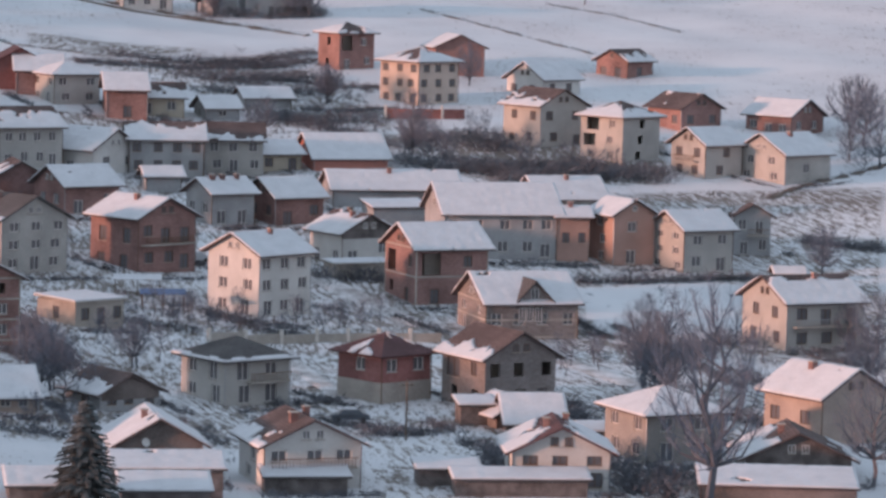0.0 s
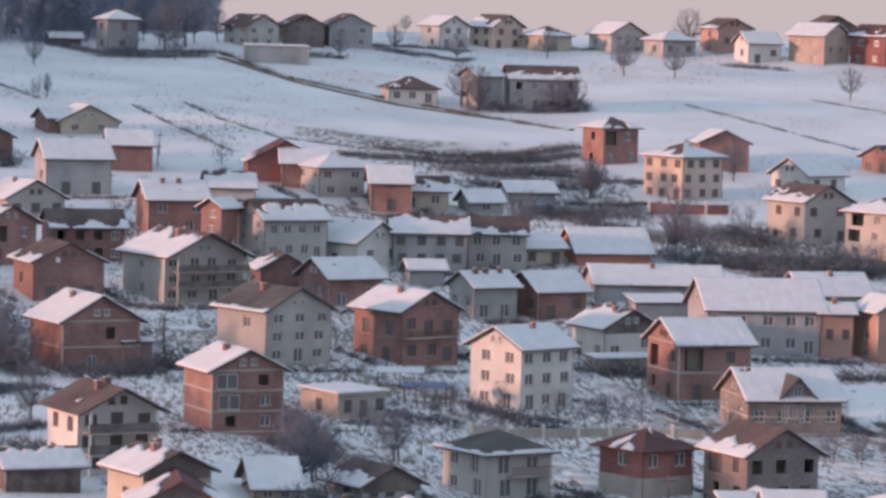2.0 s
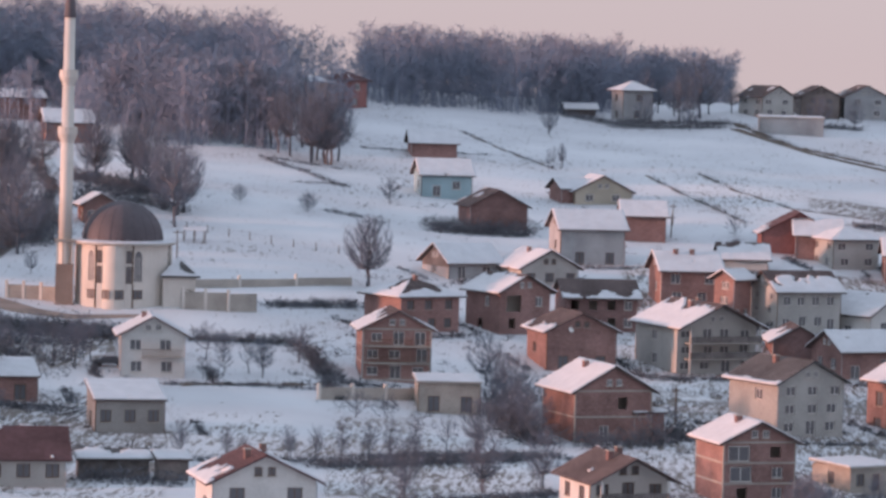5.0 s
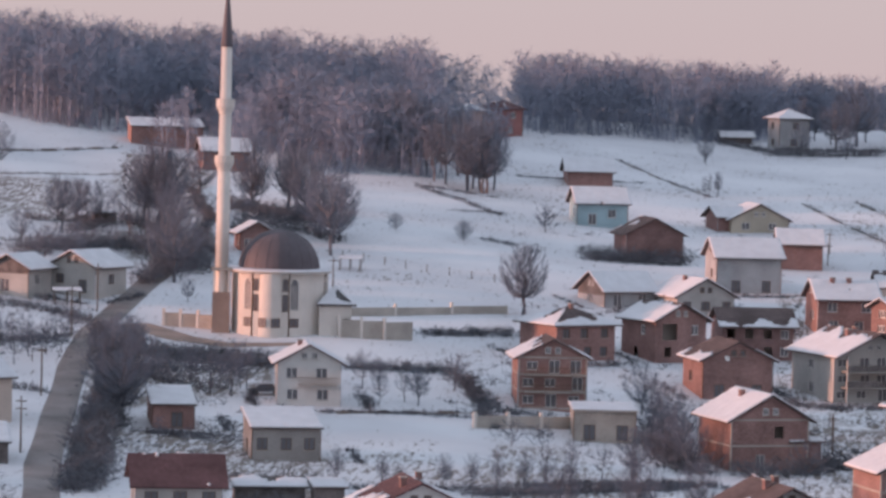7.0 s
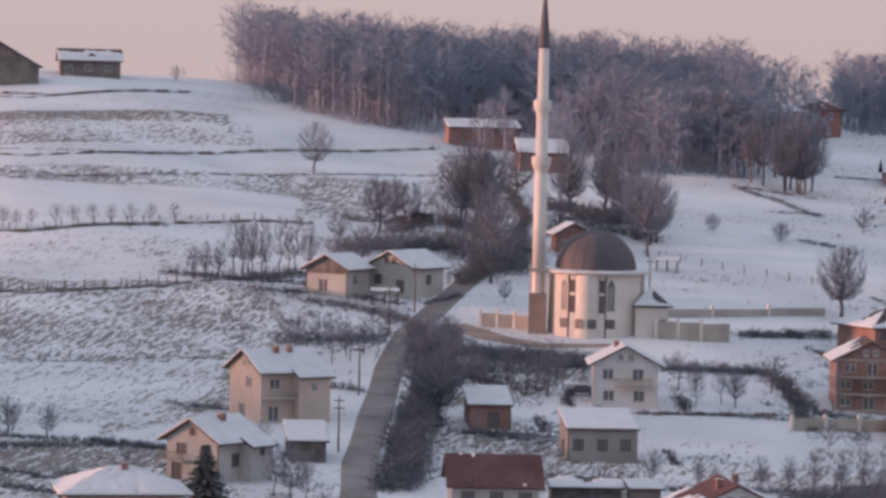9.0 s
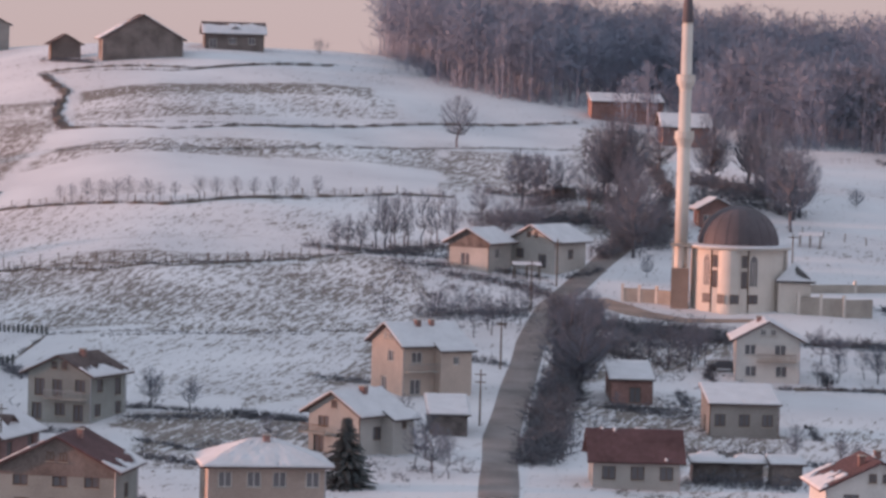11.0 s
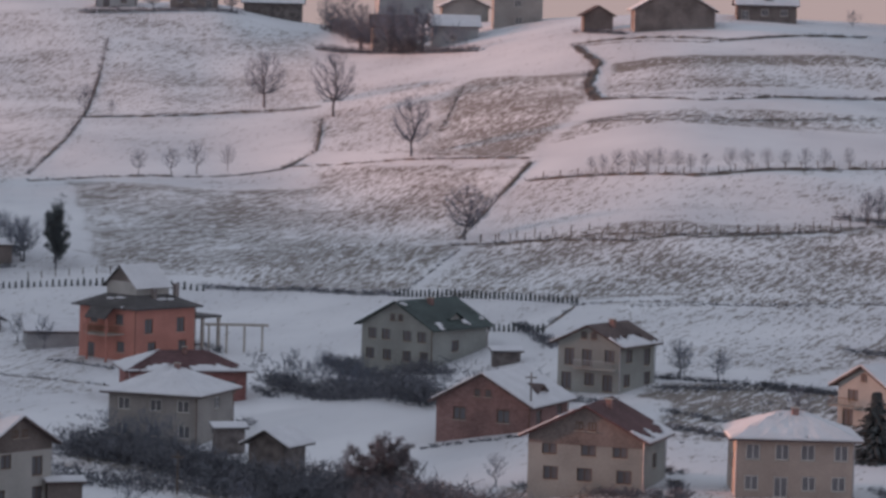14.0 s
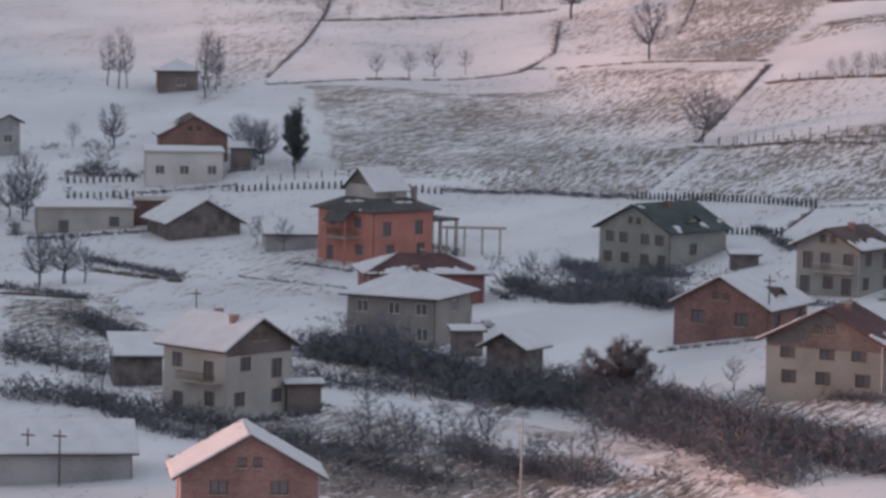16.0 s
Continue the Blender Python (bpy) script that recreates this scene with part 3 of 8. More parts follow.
def house(x, y, turn, w, d, h, roof, wall, cover, wL=(1, 1), wR=(2, 1), win=1, chim=0, bal="", raw=0, band=0, base=0, dormer=0, dormers=0, tower=0, dish=0, gable="", deep=0, steep=9, wing=0):
    COUNT[0] += 1
    seed = COUNT[0]
    rnd = random.Random(seed)
    small = win == 0 and h < 3.2 and w * d < 75
    shed = wall == "wood" or (small and roof in "SF")
    name = "shed" if shed else "house"
    e = new(name)
    c, s = math.cos(radians(turn)), math.sin(radians(turn))
    cx, cy = x + c * w / 2 - s * d / 2, y + s * w / 2 + c * d / 2
    zb = ground(x, y)
    e.matrix_basis = pose(cx, cy, zb, 0, 0, turn)
    form = {"R": "gable roof", "L": "gable roof", "H": "hip roof", "S": "lean-to roof", "F": "flat roof"}[roof]
    tagged(e, "%s %s with %s %s" % (SAY[wall], name, ROOFWORD[cover], form), name, "village sheds" if shed else "village houses")
    tile = ROOFS["red"] if cover.startswith("red") else ROOFS["green"] if cover.startswith("green") else ROOFS["dark"] if cover == "edge" or cover.startswith("dark") or wall == "wood" else ROOFS["tile"]
    lie = "part" if cover.endswith("part") else "bare" if cover.endswith("bare") else cover
    wm = WALLS[wall]
    low = -3.0
    X, Y = w / 2, d / 2
    # openings on the two seen faces and, alike, on the two others
    floors = max(1, wR[1], wL[1])

    def grid(L, nx, ny, H):
        hs = []
        if nx * ny == 0 or win == 0:
            return hs
        fh = H / ny
        cell = L / nx
        for i in range(nx):
            ww = min(1.6, cell * 0.48) * (1.3 if raw and rnd.random() < 0.4 else 1.0)
            for j in range(ny):
                wh = min(1.55, fh * 0.52)
                sill = j * fh + (fh - wh) * 0.52
                tall = j == 0 and rnd.random() < 0.3 or (bal and j > 0 and rnd.random() < 0.45)
                if tall:
                    sill, wh = j * fh + 0.12, min(2.1, fh * 0.8)
                m = (i + 0.5) * cell + rnd.uniform(-0.12, 0.12) * cell
                if raw and nx == 2 and i == 0 and j > 0:
                    ww, wh, sill = min(2.8, cell * 0.6), fh * 0.76, j * fh + 0.18
                elif raw and j == 0:
                    ww = min(1.3, cell * 0.48)
                hs.append((m - ww / 2, m + ww / 2, sill, sill + wh))
        return hs

    eave = h
    faces = {
        "R": (Vector((-X, -Y, 0)), Vector((1, 0, 0)), Vector((0, -1, 0)), w, grid(w, *wR, eave)),
        "L": (Vector((-X, Y, 0)), Vector((0, -1, 0)), Vector((-1, 0, 0)), d, grid(d, *wL, eave)),
        "E": (Vector((X, -Y, 0)), Vector((0, 1, 0)), Vector((1, 0, 0)), d, grid(d, 1, floors, eave)),
        "B": (Vector((X, Y, 0)), Vector((-1, 0, 0)), Vector((0, 1, 0)), w, []),
    }
    bm = bmesh.new()
    depth = 0.30
    for o, u, n, L, hs in faces.values():
        face_holes(bm, o, u, n, L, low, eave, hs, depth)
    pitch = radians(27.0 + rnd.uniform(-2, 3)) if roof != "S" else radians(steep)
    ov, og = 0.9, 0.75
    tp = math.tan(pitch)
    up = Vector((0, 0, 0.03))
    slopes = []
    if roof == "R":
        rise = X * tp
        for yy in (-Y, Y):
            bm.faces.new([bm.verts.new(q) for q in ((-X, yy, eave), (X, yy, eave), (0, yy, eave + rise))])
        A, Bm = -Y - og - 1.6 * deep, Y + og
        ez = eave - ov * tp
        slopes = [(Vector((-X - ov, Bm, ez)), Vector((-X - ov, A, ez)), Vector((0, A, eave + rise)), Vector((0, Bm, eave + rise))),
                  (Vector((X + ov, A, ez)), Vector((X + ov, Bm, ez)), Vector((0, Bm, eave + rise)), Vector((0, A, eave + rise)))]
    elif roof == "L":
        rise = Y * tp
        for xx in (-X, X):
            bm.faces.new([bm.verts.new(q) for q in ((xx, -Y, eave), (xx, Y, eave), (xx, 0, eave + rise))])
        A, Bm = -X - og, X + og
        ez = eave - ov * tp
        slopes = [(Vector((A, -Y - ov, ez)), Vector((Bm, -Y - ov, ez)), Vector((Bm, 0, eave + rise)), Vector((A, 0, eave + rise))),
                  (Vector((Bm, Y + ov, ez)), Vector((A, Y + ov, ez)), Vector((A, 0, eave + rise)), Vector((Bm, 0, eave + rise)))]
    elif roof == "H":
        tp *= 0.85
        m = min(X, Y)
        rise = m * tp
        ez = eave - ov * tp
        P = [Vector(q) for q in ((-X - ov, -Y - ov, ez), (X + ov, -Y - ov, ez), (X + ov, Y + ov, ez), (-X - ov, Y + ov, ez))]
        if X >= Y:
            r0, r1 = Vector((-X + Y, 0, eave + rise)), Vector((X - Y + 0.02, 0, eave + rise))
            slopes = [(P[0], P[1], r1, r0), (P[2], P[3], r0, r1), (P[3], P[0], r0, r0), (P[1], P[2], r1, r1)]
        else:
            r0, r1 = Vector((0, -Y + X, eave + rise)), Vector((0, Y - X + 0.02, eave + rise))
            slopes = [(P[0], P[1], r0, r0), (P[2], P[3], r1, r1), (P[3], P[0], r0, r1), (P[1], P[2], r1, r0)]
    elif roof == "S":
        rise = d * tp
        for xx in (-X, X):
            bm.faces.new([bm.verts.new(q) for q in ((xx, -Y, eave), (xx, Y, eave), (xx, Y, eave + rise))])
        bm.faces.new([bm.verts.new(q) for q in ((-X, Y, eave), (X, Y, eave), (X, Y, eave + rise), (-X, Y, eave + rise))])
        slopes = [(Vector((-X - 0.4, -Y - 0.5, eave - 0.5 * tp)), Vector((X + 0.4, -Y - 0.5, eave - 0.5 * tp)), Vector((X + 0.4, Y + 0.3, eave + rise + 0.3 * tp)), Vector((-X - 0.4, Y + 0.3, eave + rise + 0.3 * tp)))]
    else:
        rise = 0.2
        slopes = [(Vector((-X - 0.35, -Y - 0.35, eave)), Vector((X + 0.35, -Y - 0.35, eave)), Vector((X + 0.35, Y + 0.35, eave + 0.2)), Vector((-X - 0.35, Y + 0.35, eave + 0.2)))]
    bmesh.ops.remove_doubles(bm, verts=bm.verts[:], dist=0.001)
    part("wall", bm, wm, e)
    if gable and roof in "RL":
        gb = bmesh.new()
        half = X if roof == "R" else Y
        tri = [(-half, 0, eave - 0.9), (half, 0, eave - 0.9), (half, 0, eave), (0, 0, eave + rise), (-half, 0, eave)]
        if roof == "R":
            slab(gb, [Vector((q[0], -Y - 0.05, q[2])) for q in tri], 0.045)
        else:
            slab(gb, [Vector((-X - 0.05, -q[0], q[2])) for q in tri], 0.045)
        part("gable_boarding", gb, WALLS[gable], e, "boarded gable of another colour")
    if not raw and not shed:
        for px, py in ((-X - 0.07, -Y - 0.07), (X + 0.07, -Y - 0.07)):
            dp = bmesh.new()
            profile(dp, [(0.06, -0.5), (0.06, eave - 0.15)], 6, px, py)
            part("downpipe", dp, FRAME_B if seed % 2 else METAL, e)
    rb, sheets = bmesh.new(), [bmesh.new() for _ in slopes]
    for k, (a, b, c2, d2) in enumerate(slopes):
        pts = [q + up for q in (a, b, c2, d2)]
        if (c2 - d2).length < 1e-4:
            pts = pts[:3]
        slab(rb, [p + Vector((0, 0, 0.20)) for p in pts], 0.20)
        f = Vector((0, 0, 0.23))
        slope_snow(sheets[k], a + f, b + f, c2 + f, d2 + f, lie, seed + k * 0.37)
    roof_ob = part("roof", rb, tile if roof != "F" else CONCRETE, e)
    for sheet in sheets:
        # every patch of snow that lies apart is a part of its own
        sheet.faces.ensure_lookup_table()
        seen = set()
        for start in sheet.faces:
            if start in seen:
                continue
            seen.add(start)
            island, todo = [start], [start]
            while todo:
                for v in todo.pop().verts:
                    for g in v.link_faces:
                        if g not in seen:
                            seen.add(g)
                            island.append(g)
                            todo.append(g)
            ids, co, fs = {}, [], []
            for g in island:
                for v in g.verts:
                    if v not in ids:
                        ids[v] = len(co)
                        co.append(tuple(v.co))
                fs.append([ids[v] for v in g.verts])
            if len(fs) < 4:
                continue
            me = bpy.data.meshes.new("snow")
            me.from_pydata(co, [], fs)
            me.materials.append(SNOW)
            me.polygons.foreach_set("use_smooth", np.ones(len(fs), bool))
            me.update()
            part("snow", me, None, roof_ob, "crusted white snow")
        sheet.free()
    # walls and floors added inside to catch light, so openings look less black
    if raw:
        for q in ((-X + 2.2, -Y + 2.2, 0.0, X - 0.4, -Y + 2.35, eave - 0.1), (-X + 2.2, -Y + 2.4, 0.0, -X + 2.35, Y - 0.4, eave - 0.1)):
            ib = bmesh.new()
            box(ib, *q)
            part("inner_wall", ib, CONCRETE, e, "added inner wall that brightens the openings")
        for j in range(floors + 1):
            z = max(0.0, eave * j / floors - 0.2)
            ib = bmesh.new()
            box(ib, -X + 0.34, -Y + 0.34, z, X - 0.34, Y - 0.34, z + 0.18)
            part("floor_slab", ib, CONCRETE, e, "added concrete floor behind the openings")
    # windows
    style = "w" if rnd.random() < 0.6 else "b"
    for key, (o, u, n, L, hs) in faces.items():
        rz = math.degrees(math.atan2(u.y, u.x))
        for q in hs:
            if raw and rnd.random() < 0.45:
                continue
            fm, pm, sm = window_mesh(q[1] - q[0], q[3] - q[2], style)
            p = o + u * ((q[0] + q[1]) / 2) - n * 0.16
            wo = part("window", fm, None, e, "", pose(p.x, p.y, q[2], 0, 0, rz))
            part("pane", pm, None, wo)
            part("sill", sm, None, wo)
    # attic window in the gable
    if win and roof in "RL" and rise > 1.9 and (roof == "R" or d > 6):
        o, u, n, L, hs = faces[roof]
        for k in ((-0.7, 0.7) if L > 8.5 else (0.0,)):
            fm, pm, sm = window_mesh(0.8, 0.9, style)
            p = o + u * (L / 2 + k) + n * 0.03
            wo = part("window", fm, None, e, "", pose(p.x, p.y, eave + 0.25 + rise * 0.12, 0, 0, math.degrees(math.atan2(u.y, u.x))))
            part("pane", pm, None, wo)
            part("sill", sm, None, wo)
    if band:
        for j in range(floors + 1):
            z = eave * j / floors - 0.14
            bb = bmesh.new()
            box(bb, -X - 0.03, -Y - 0.03, z, X + 0.03, Y + 0.03, z + 0.24)
            part("concrete_band", bb, CONCRETE, e, "grey concrete floor band")
        for sx, sy in ((-X, -Y), (X, -Y), (-X, Y)):
            bb = bmesh.new()
            box(bb, sx - 0.16, sy - 0.16, low, sx + 0.16, sy + 0.16, eave - 0.05)
            for v in bb.verts:
                v.co.x = max(-X - 0.025, min(X + 0.025, v.co.x))
                v.co.y = max(-Y - 0.025, min(Y + 0.025, v.co.y))
            part("concrete_post", bb, CONCRETE, e, "grey concrete corner post")
    if base:
        bb = bmesh.new()
        box(bb, -X - 0.04, -Y - 0.04, low, X + 0.04, Y + 0.04, eave * 0.42)
        part("plinth", bb, CONCRETE, e, "grey concrete ground floor")
    if bal:
        o, u, n, L, hs = faces[bal]
        fl = max(2, wL[1] if bal == "L" else wR[1])
        span = L * (0.9 if bal == "R" and wR[0] >= 3 else 0.62)
        start = (L - span) * (0.5 if seed % 2 else 0.85)
        if wing:
            start, span = 0.0, L * 0.5
        for j in range(1, fl):
            z = eave * j / fl
            rz = math.degrees(math.atan2(u.y, u.x))
            p = o + u * start + n * 0.02
            bo = bmesh.new()
            out = 1.15 + 1.0 * deep + 0.5 * wing
            box(bo, 0, -out, z - 0.16, span, 0, z)
            ba = part("balcony", bo, CONCRETE, e, "concrete balcony slab", pose(p.x, p.y, 0, 0, 0, rz))
            br = bmesh.new()
            for k in range(int(span / 0.35) + 1):
                q = min(span - 0.05, k * 0.35)
                box(br, q, 0.02 - out, z, q + (0.3 if deep else 0.05), 0.07 - out, z + 0.92)
            box(br, 0, 0.01 - out, z + 0.92, span, 0.09 - out, z + 0.99)
            part("railing", br, WALLS["wood"] if deep else DOORWOOD if seed % 3 else METAL, ba)
            for q in (0.15, span - 0.15) if deep else ():
                bp = bmesh.new()
                box(bp, q - 0.15, 0.1 - out, z - eave / fl, q + 0.15, 0.4 - out, z + (eave / fl if j == fl - 1 else -0.17))
                part("column", bp, wm, ba)
    if wing:
        # projecting bay with its own snowy lean-to roof
        bw = bmesh.new()
        face_holes(bw, Vector((0.02, -Y - 1.9, 0)), Vector((1, 0, 0)), Vector((0, -1, 0)), X - 0.02, low, eave - 0.5, [(X * 0.4, X * 0.4 + 0.9, eave * 0.62, eave * 0.62 + 1.1)], 0.2)
        for a0, b0 in (((0.02, -Y), (0.02, -Y - 1.9)), ((X, -Y - 1.9), (X, -Y))):
            bw.faces.new([bw.verts.new((*q, z)) for q, z in ((a0, low), (b0, low), (b0, eave - 0.5), (a0, eave - 0.5))])
        bay = part("bay", bw, wm, e)
        fm, pm, sm = window_mesh(0.9, 1.1, style)
        wo = part("window", fm, None, bay, "", pose(X * 0.4 + 0.45, -Y - 1.75, eave * 0.62, 0, 0, 0))
        part("pane", pm, None, wo)
        q = [Vector((-0.4, -Y - 2.5, eave - 0.75)), Vector((X + 0.6, -Y - 2.5, eave - 0.75)), Vector((X + 0.6, -Y - 0.5, eave + 0.25)), Vector((-0.4, -Y - 0.5, eave + 0.25))]
        bw = bmesh.new()
        slab(bw, q, 0.18)
        br2 = part("bay_roof", bw, tile, bay)
        bw = bmesh.new()
        slope_snow(bw, *[p + Vector((0, 0, 0.02)) for p in q], "snow", seed + 0.7)
        part("snow", bw, SNOW, br2, "crusted white snow")
    for k in range(chim):
        cw = 0.28 + 0.1 * rnd.random()
        f = (k + 0.5) / chim - 0.5 + rnd.uniform(-0.15, 0.15)
        if roof == "R":
            px, py = (-0.25 if k % 2 == 0 else 0.22) * X, f * d * 0.7
            zt = eave + rise - abs(px) * tp
        elif roof == "L":
            px, py = f * w * 0.7, -0.2 * Y
            zt = eave + rise - abs(py) * tp
        else:
            px, py, zt = f * w * 0.3, -0.15 * Y, eave + rise * 0.8
        bc = bmesh.new()
        box(bc, px - cw, py - cw, zt - 0.5, px + cw, py + cw, zt + 1.05)
        ch = part("chimney", bc, WALLS["brickdark"] if seed % 2 else WALLS["brick"], roof_ob)
        bc = bmesh.new()
        box(bc, px - cw - 0.1, py - cw - 0.1, zt + 1.05, px + cw + 0.1, py + cw + 0.1, zt + 1.16)
        part("cap", bc, CONCRETE, ch)
    # dormers sit on the slope seen over the front face
    PLOTS.append((cx, cy, turn, w, d, shed))
    big = dormer == 2
    for k in range(min(1, dormer) or dormers):
        dw = min(5.4, w * 0.4) if big else 2.6 if dormer else 1.5
        a = X * 0.05 if dormer else -X + w * (k + 0.7) / (dormers + 0.4)
        y0, y1 = (-Y - 0.03 if big else -Y + 1.2), -Y * 0.1
        top = eave + rise * (0.72 if big else 0.5)
        if big:
            peak, foot = eave + rise * 0.92, eave - 0.35
            bd = bmesh.new()
            slab(bd, [Vector(q) for q in ((a - dw / 2, y0, eave - 0.4), (a + dw / 2, y0, eave - 0.4), (a + dw / 2, y0, eave + 0.1), (a, y0, peak - 0.2), (a - dw / 2, y0, eave + 0.1))], 0.25)
            do = part("cross_gable", bd, wm, e)
            for sx in (-1, 1):
                bd = bmesh.new()
                q = [Vector((a + sx * (dw / 2 + 0.6), y0 - 0.7, foot)), Vector((a + sx * (dw / 2 + 0.6), -Y + 0.6, foot)), Vector((a, 0.0, peak)), Vector((a, y0 - 0.7, peak))]
                slab(bd, q if sx > 0 else q[::-1], 0.2)
                part("gable_roof", bd, ROOFS["dark"], do, "dark tiled gable slope")
            for wx, wz, ww, wh in ((-0.0, 0.35, 1.1, 1.5), (-1.7, -2.6, 0.9, 1.9), (-0.6, -2.6, 0.9, 1.9), (0.6, -2.6, 0.9, 1.9)):
                fm, pm, sm = window_mesh(ww, wh, "w")
                wo = part("window", fm, None, do, "", pose(a + wx, y0 - 0.04, eave + wz, 0, 0, 0))
                part("pane", pm, None, wo)
            continue
        bd = bmesh.new()
        box(bd, a - dw / 2, y0, eave - 0.2, a + dw / 2, y1, top - 0.4)
        bd.faces.new([bd.verts.new(q) for q in ((a - dw / 2, y0, top - 0.4), (a + dw / 2, y0, top - 0.4), (a, y0, top - 0.4 + dw * 0.28))])
        do = part("dormer", bd, wm, e)
        dr = bmesh.new()
        zt, zl = top - 0.4 + dw * 0.28 + 0.05, top - 0.6
        slab(dr, [Vector((a - dw / 2 - 0.4, y1, zl)), Vector((a - dw / 2 - 0.4, y0 - 0.4, zl)), Vector((a, y0 - 0.4, zt)), Vector((a, y1, zt))], 0.15)
        slab(dr, [Vector((a + dw / 2 + 0.4, y0 - 0.4, zl)), Vector((a + dw / 2 + 0.4, y1, zl)), Vector((a, y1, zt)), Vector((a, y0 - 0.4, zt))], 0.15)
        part("dormer_roof", dr, tile, do)
        fm, pm, sm = window_mesh(1.0, min(1.2, max(0.6, top - eave - 0.9)), style)
        part("dormer_window", fm, None, do, "", pose(a, y0 - 0.02, eave + 0.15, 0, 0, 0))
    if dish:
        bd = bmesh.new()
        rows = [(0.45 * k / 4, 0.16 * (k / 4) ** 2) for k in range(1, 5)]
        profile(bd, [(0.01, 0.0)] + rows, 14, cap=False)
        do = part("satellite_dish", bd, FRAME_W, e, "round white satellite dish", pose(-X * 0.35, -Y - 0.35, eave + 0.2, 70, 0, 20))
        bd = bmesh.new()
        box(bd, -0.03, -0.03, -0.45, 0.03, 0.03, 0.0)
        part("bracket", bd, METAL, do)
    if tower:
        # steep roofed attic gable over the middle of the hip roof
        bt = bmesh.new()
        tw, zt = 3.2, eave + rise + 0.3
        box(bt, -tw, -tw, eave + 0.4, tw, tw, zt - 0.1)
        for xx in (-tw, tw):
            bt.faces.new([bt.verts.new(q) for q in ((xx, -tw, zt - 0.1), (xx, tw, zt - 0.1), (xx, 0, zt + 2.7))])
        to = part("attic", bt, WALLS["plaster"], e)
        for xx in (-tw - 0.06, tw + 0.06):
            bt = bmesh.new()
            slab(bt, [Vector(q) for q in ((xx, -tw * 0.8, zt + 0.4), (xx, tw * 0.8, zt + 0.4), (xx, 0, zt + 2.65))], 0.05)
            part("gable_boarding", bt, WALLS["brown"], to, "brown boarded attic gable")
        for sy in (-1, 1):
            tr = bmesh.new()
            q = [Vector((-tw - 0.5, sy * (tw + 0.5), zt - 0.5)), Vector((tw + 0.5, sy * (tw + 0.5), zt - 0.5)), Vector((tw + 0.5, 0, zt + 2.85)), Vector((-tw - 0.5, 0, zt + 2.85))]
            slab(tr, q if sy < 0 else [q[1], q[0], q[3], q[2]], 0.16)
            part("attic_roof", tr, SNOW if sy < 0 else tile, to, "snow-covered steep slope" if sy < 0 else "")
        # dark canopy and balcony before the recess, and a roofed porch on columns at the side
        cb = bmesh.new()
        slab(cb, [Vector((-X - 0.75, 2.6, eave - 0.35)), Vector((-X - 2.3, 2.3, eave - 1.9)), Vector((-X - 2.3, -2.0, eave - 1.9)), Vector((-X - 0.75, -2.2, eave - 0.35))][::-1], 0.18)
        part("balcony_roof", cb, ROOFS["dark"], e, "dark tiled canopy over the balcony")
        for z in (eave * 0.48,):
            cb = bmesh.new()
            box(cb, -X - 2.0, -2.0, z - 0.2, -X, 2.4, z)
            bo = part("balcony", cb, CONCRETE, e, "concrete balcony slab")
            for yy in np.arange(-1.9, 2.4, 0.42):
                cb = bmesh.new()
                box(cb, -X - 1.98, yy, z, -X - 1.92, yy + 0.06, z + 0.95)
                part("baluster", cb, DOORWOOD, bo)
            cb = bmesh.new()
            box(cb, -X - 2.0, -2.0, z + 0.95, -X - 1.9, 2.4, z + 1.05)
            part("handrail", cb, DOORWOOD, bo)
        for yy in (-1.85, 2.25):
            cb = bmesh.new()
            box(cb, -X - 2.0, yy - 0.13, -1.0, -X - 1.74, yy + 0.13, eave - 1.75)
            part("column", cb, WALLS["orange"], e)
        cb = bmesh.new()
        box(cb, X + 0.05, -Y - 0.3, eave - 2.1, X + 5.2, Y * 0.4, eave - 1.75)
        po = part("porch_roof", cb, ROOFS["dark"], e, "flat dark porch roof")
        for px, py in ((X + 1.6, -Y), (X + 4.9, -Y), (X + 4.9, Y * 0.3)):
            cb = bmesh.new()
            box(cb, px - 0.2, py - 0.2, -2.0, px + 0.2, py + 0.2, eave - 2.1)
            part("column", cb, CONCRETE, po)
        for px, py, zc in ((-0.6, -tw - 0.9, 1.3), (tw + 0.9, -0.4, 2.6), (tw + 1.1, -Y * 0.6, 1.8)):
            cb = bmesh.new()
            box(cb, px - 0.32, py - 0.32, eave, px + 0.32, py + 0.32, eave + zc + 1.2)
            part("chimney", cb, WALLS["block"], roof_ob)
        # patches of snow left low on the dark hip roof
        for px, py, r in ((-X * 0.72, -0.9, 0.8), (-X * 0.78, 0.8, 0.6), (0.4, -Y * 0.78, 0.7), (2.1, -Y * 0.8, 0.5)):
            sp = bmesh.new()
            bmesh.ops.create_icosphere(sp, subdivisions=2, radius=1.0)
            zr = eave + rise * max(0.0, 1.0 - max(abs(px) / X, abs(py) / Y)) + 0.28
            for v in sp.verts:
                w2 = r * (1 + 0.25 * math.sin(v.co.x * 3 + px) * math.cos(v.co.y * 4))
                v.co = Vector((px + v.co.x * w2 * (0.6 if abs(px) > 2.5 else 1.5), py + v.co.y * w2 * (1.5 if abs(px) > 2.5 else 0.6), zr + v.co.z * 0.22))
            part("snow", sp, SNOW, roof_ob, "small patch of old snow")
    return e


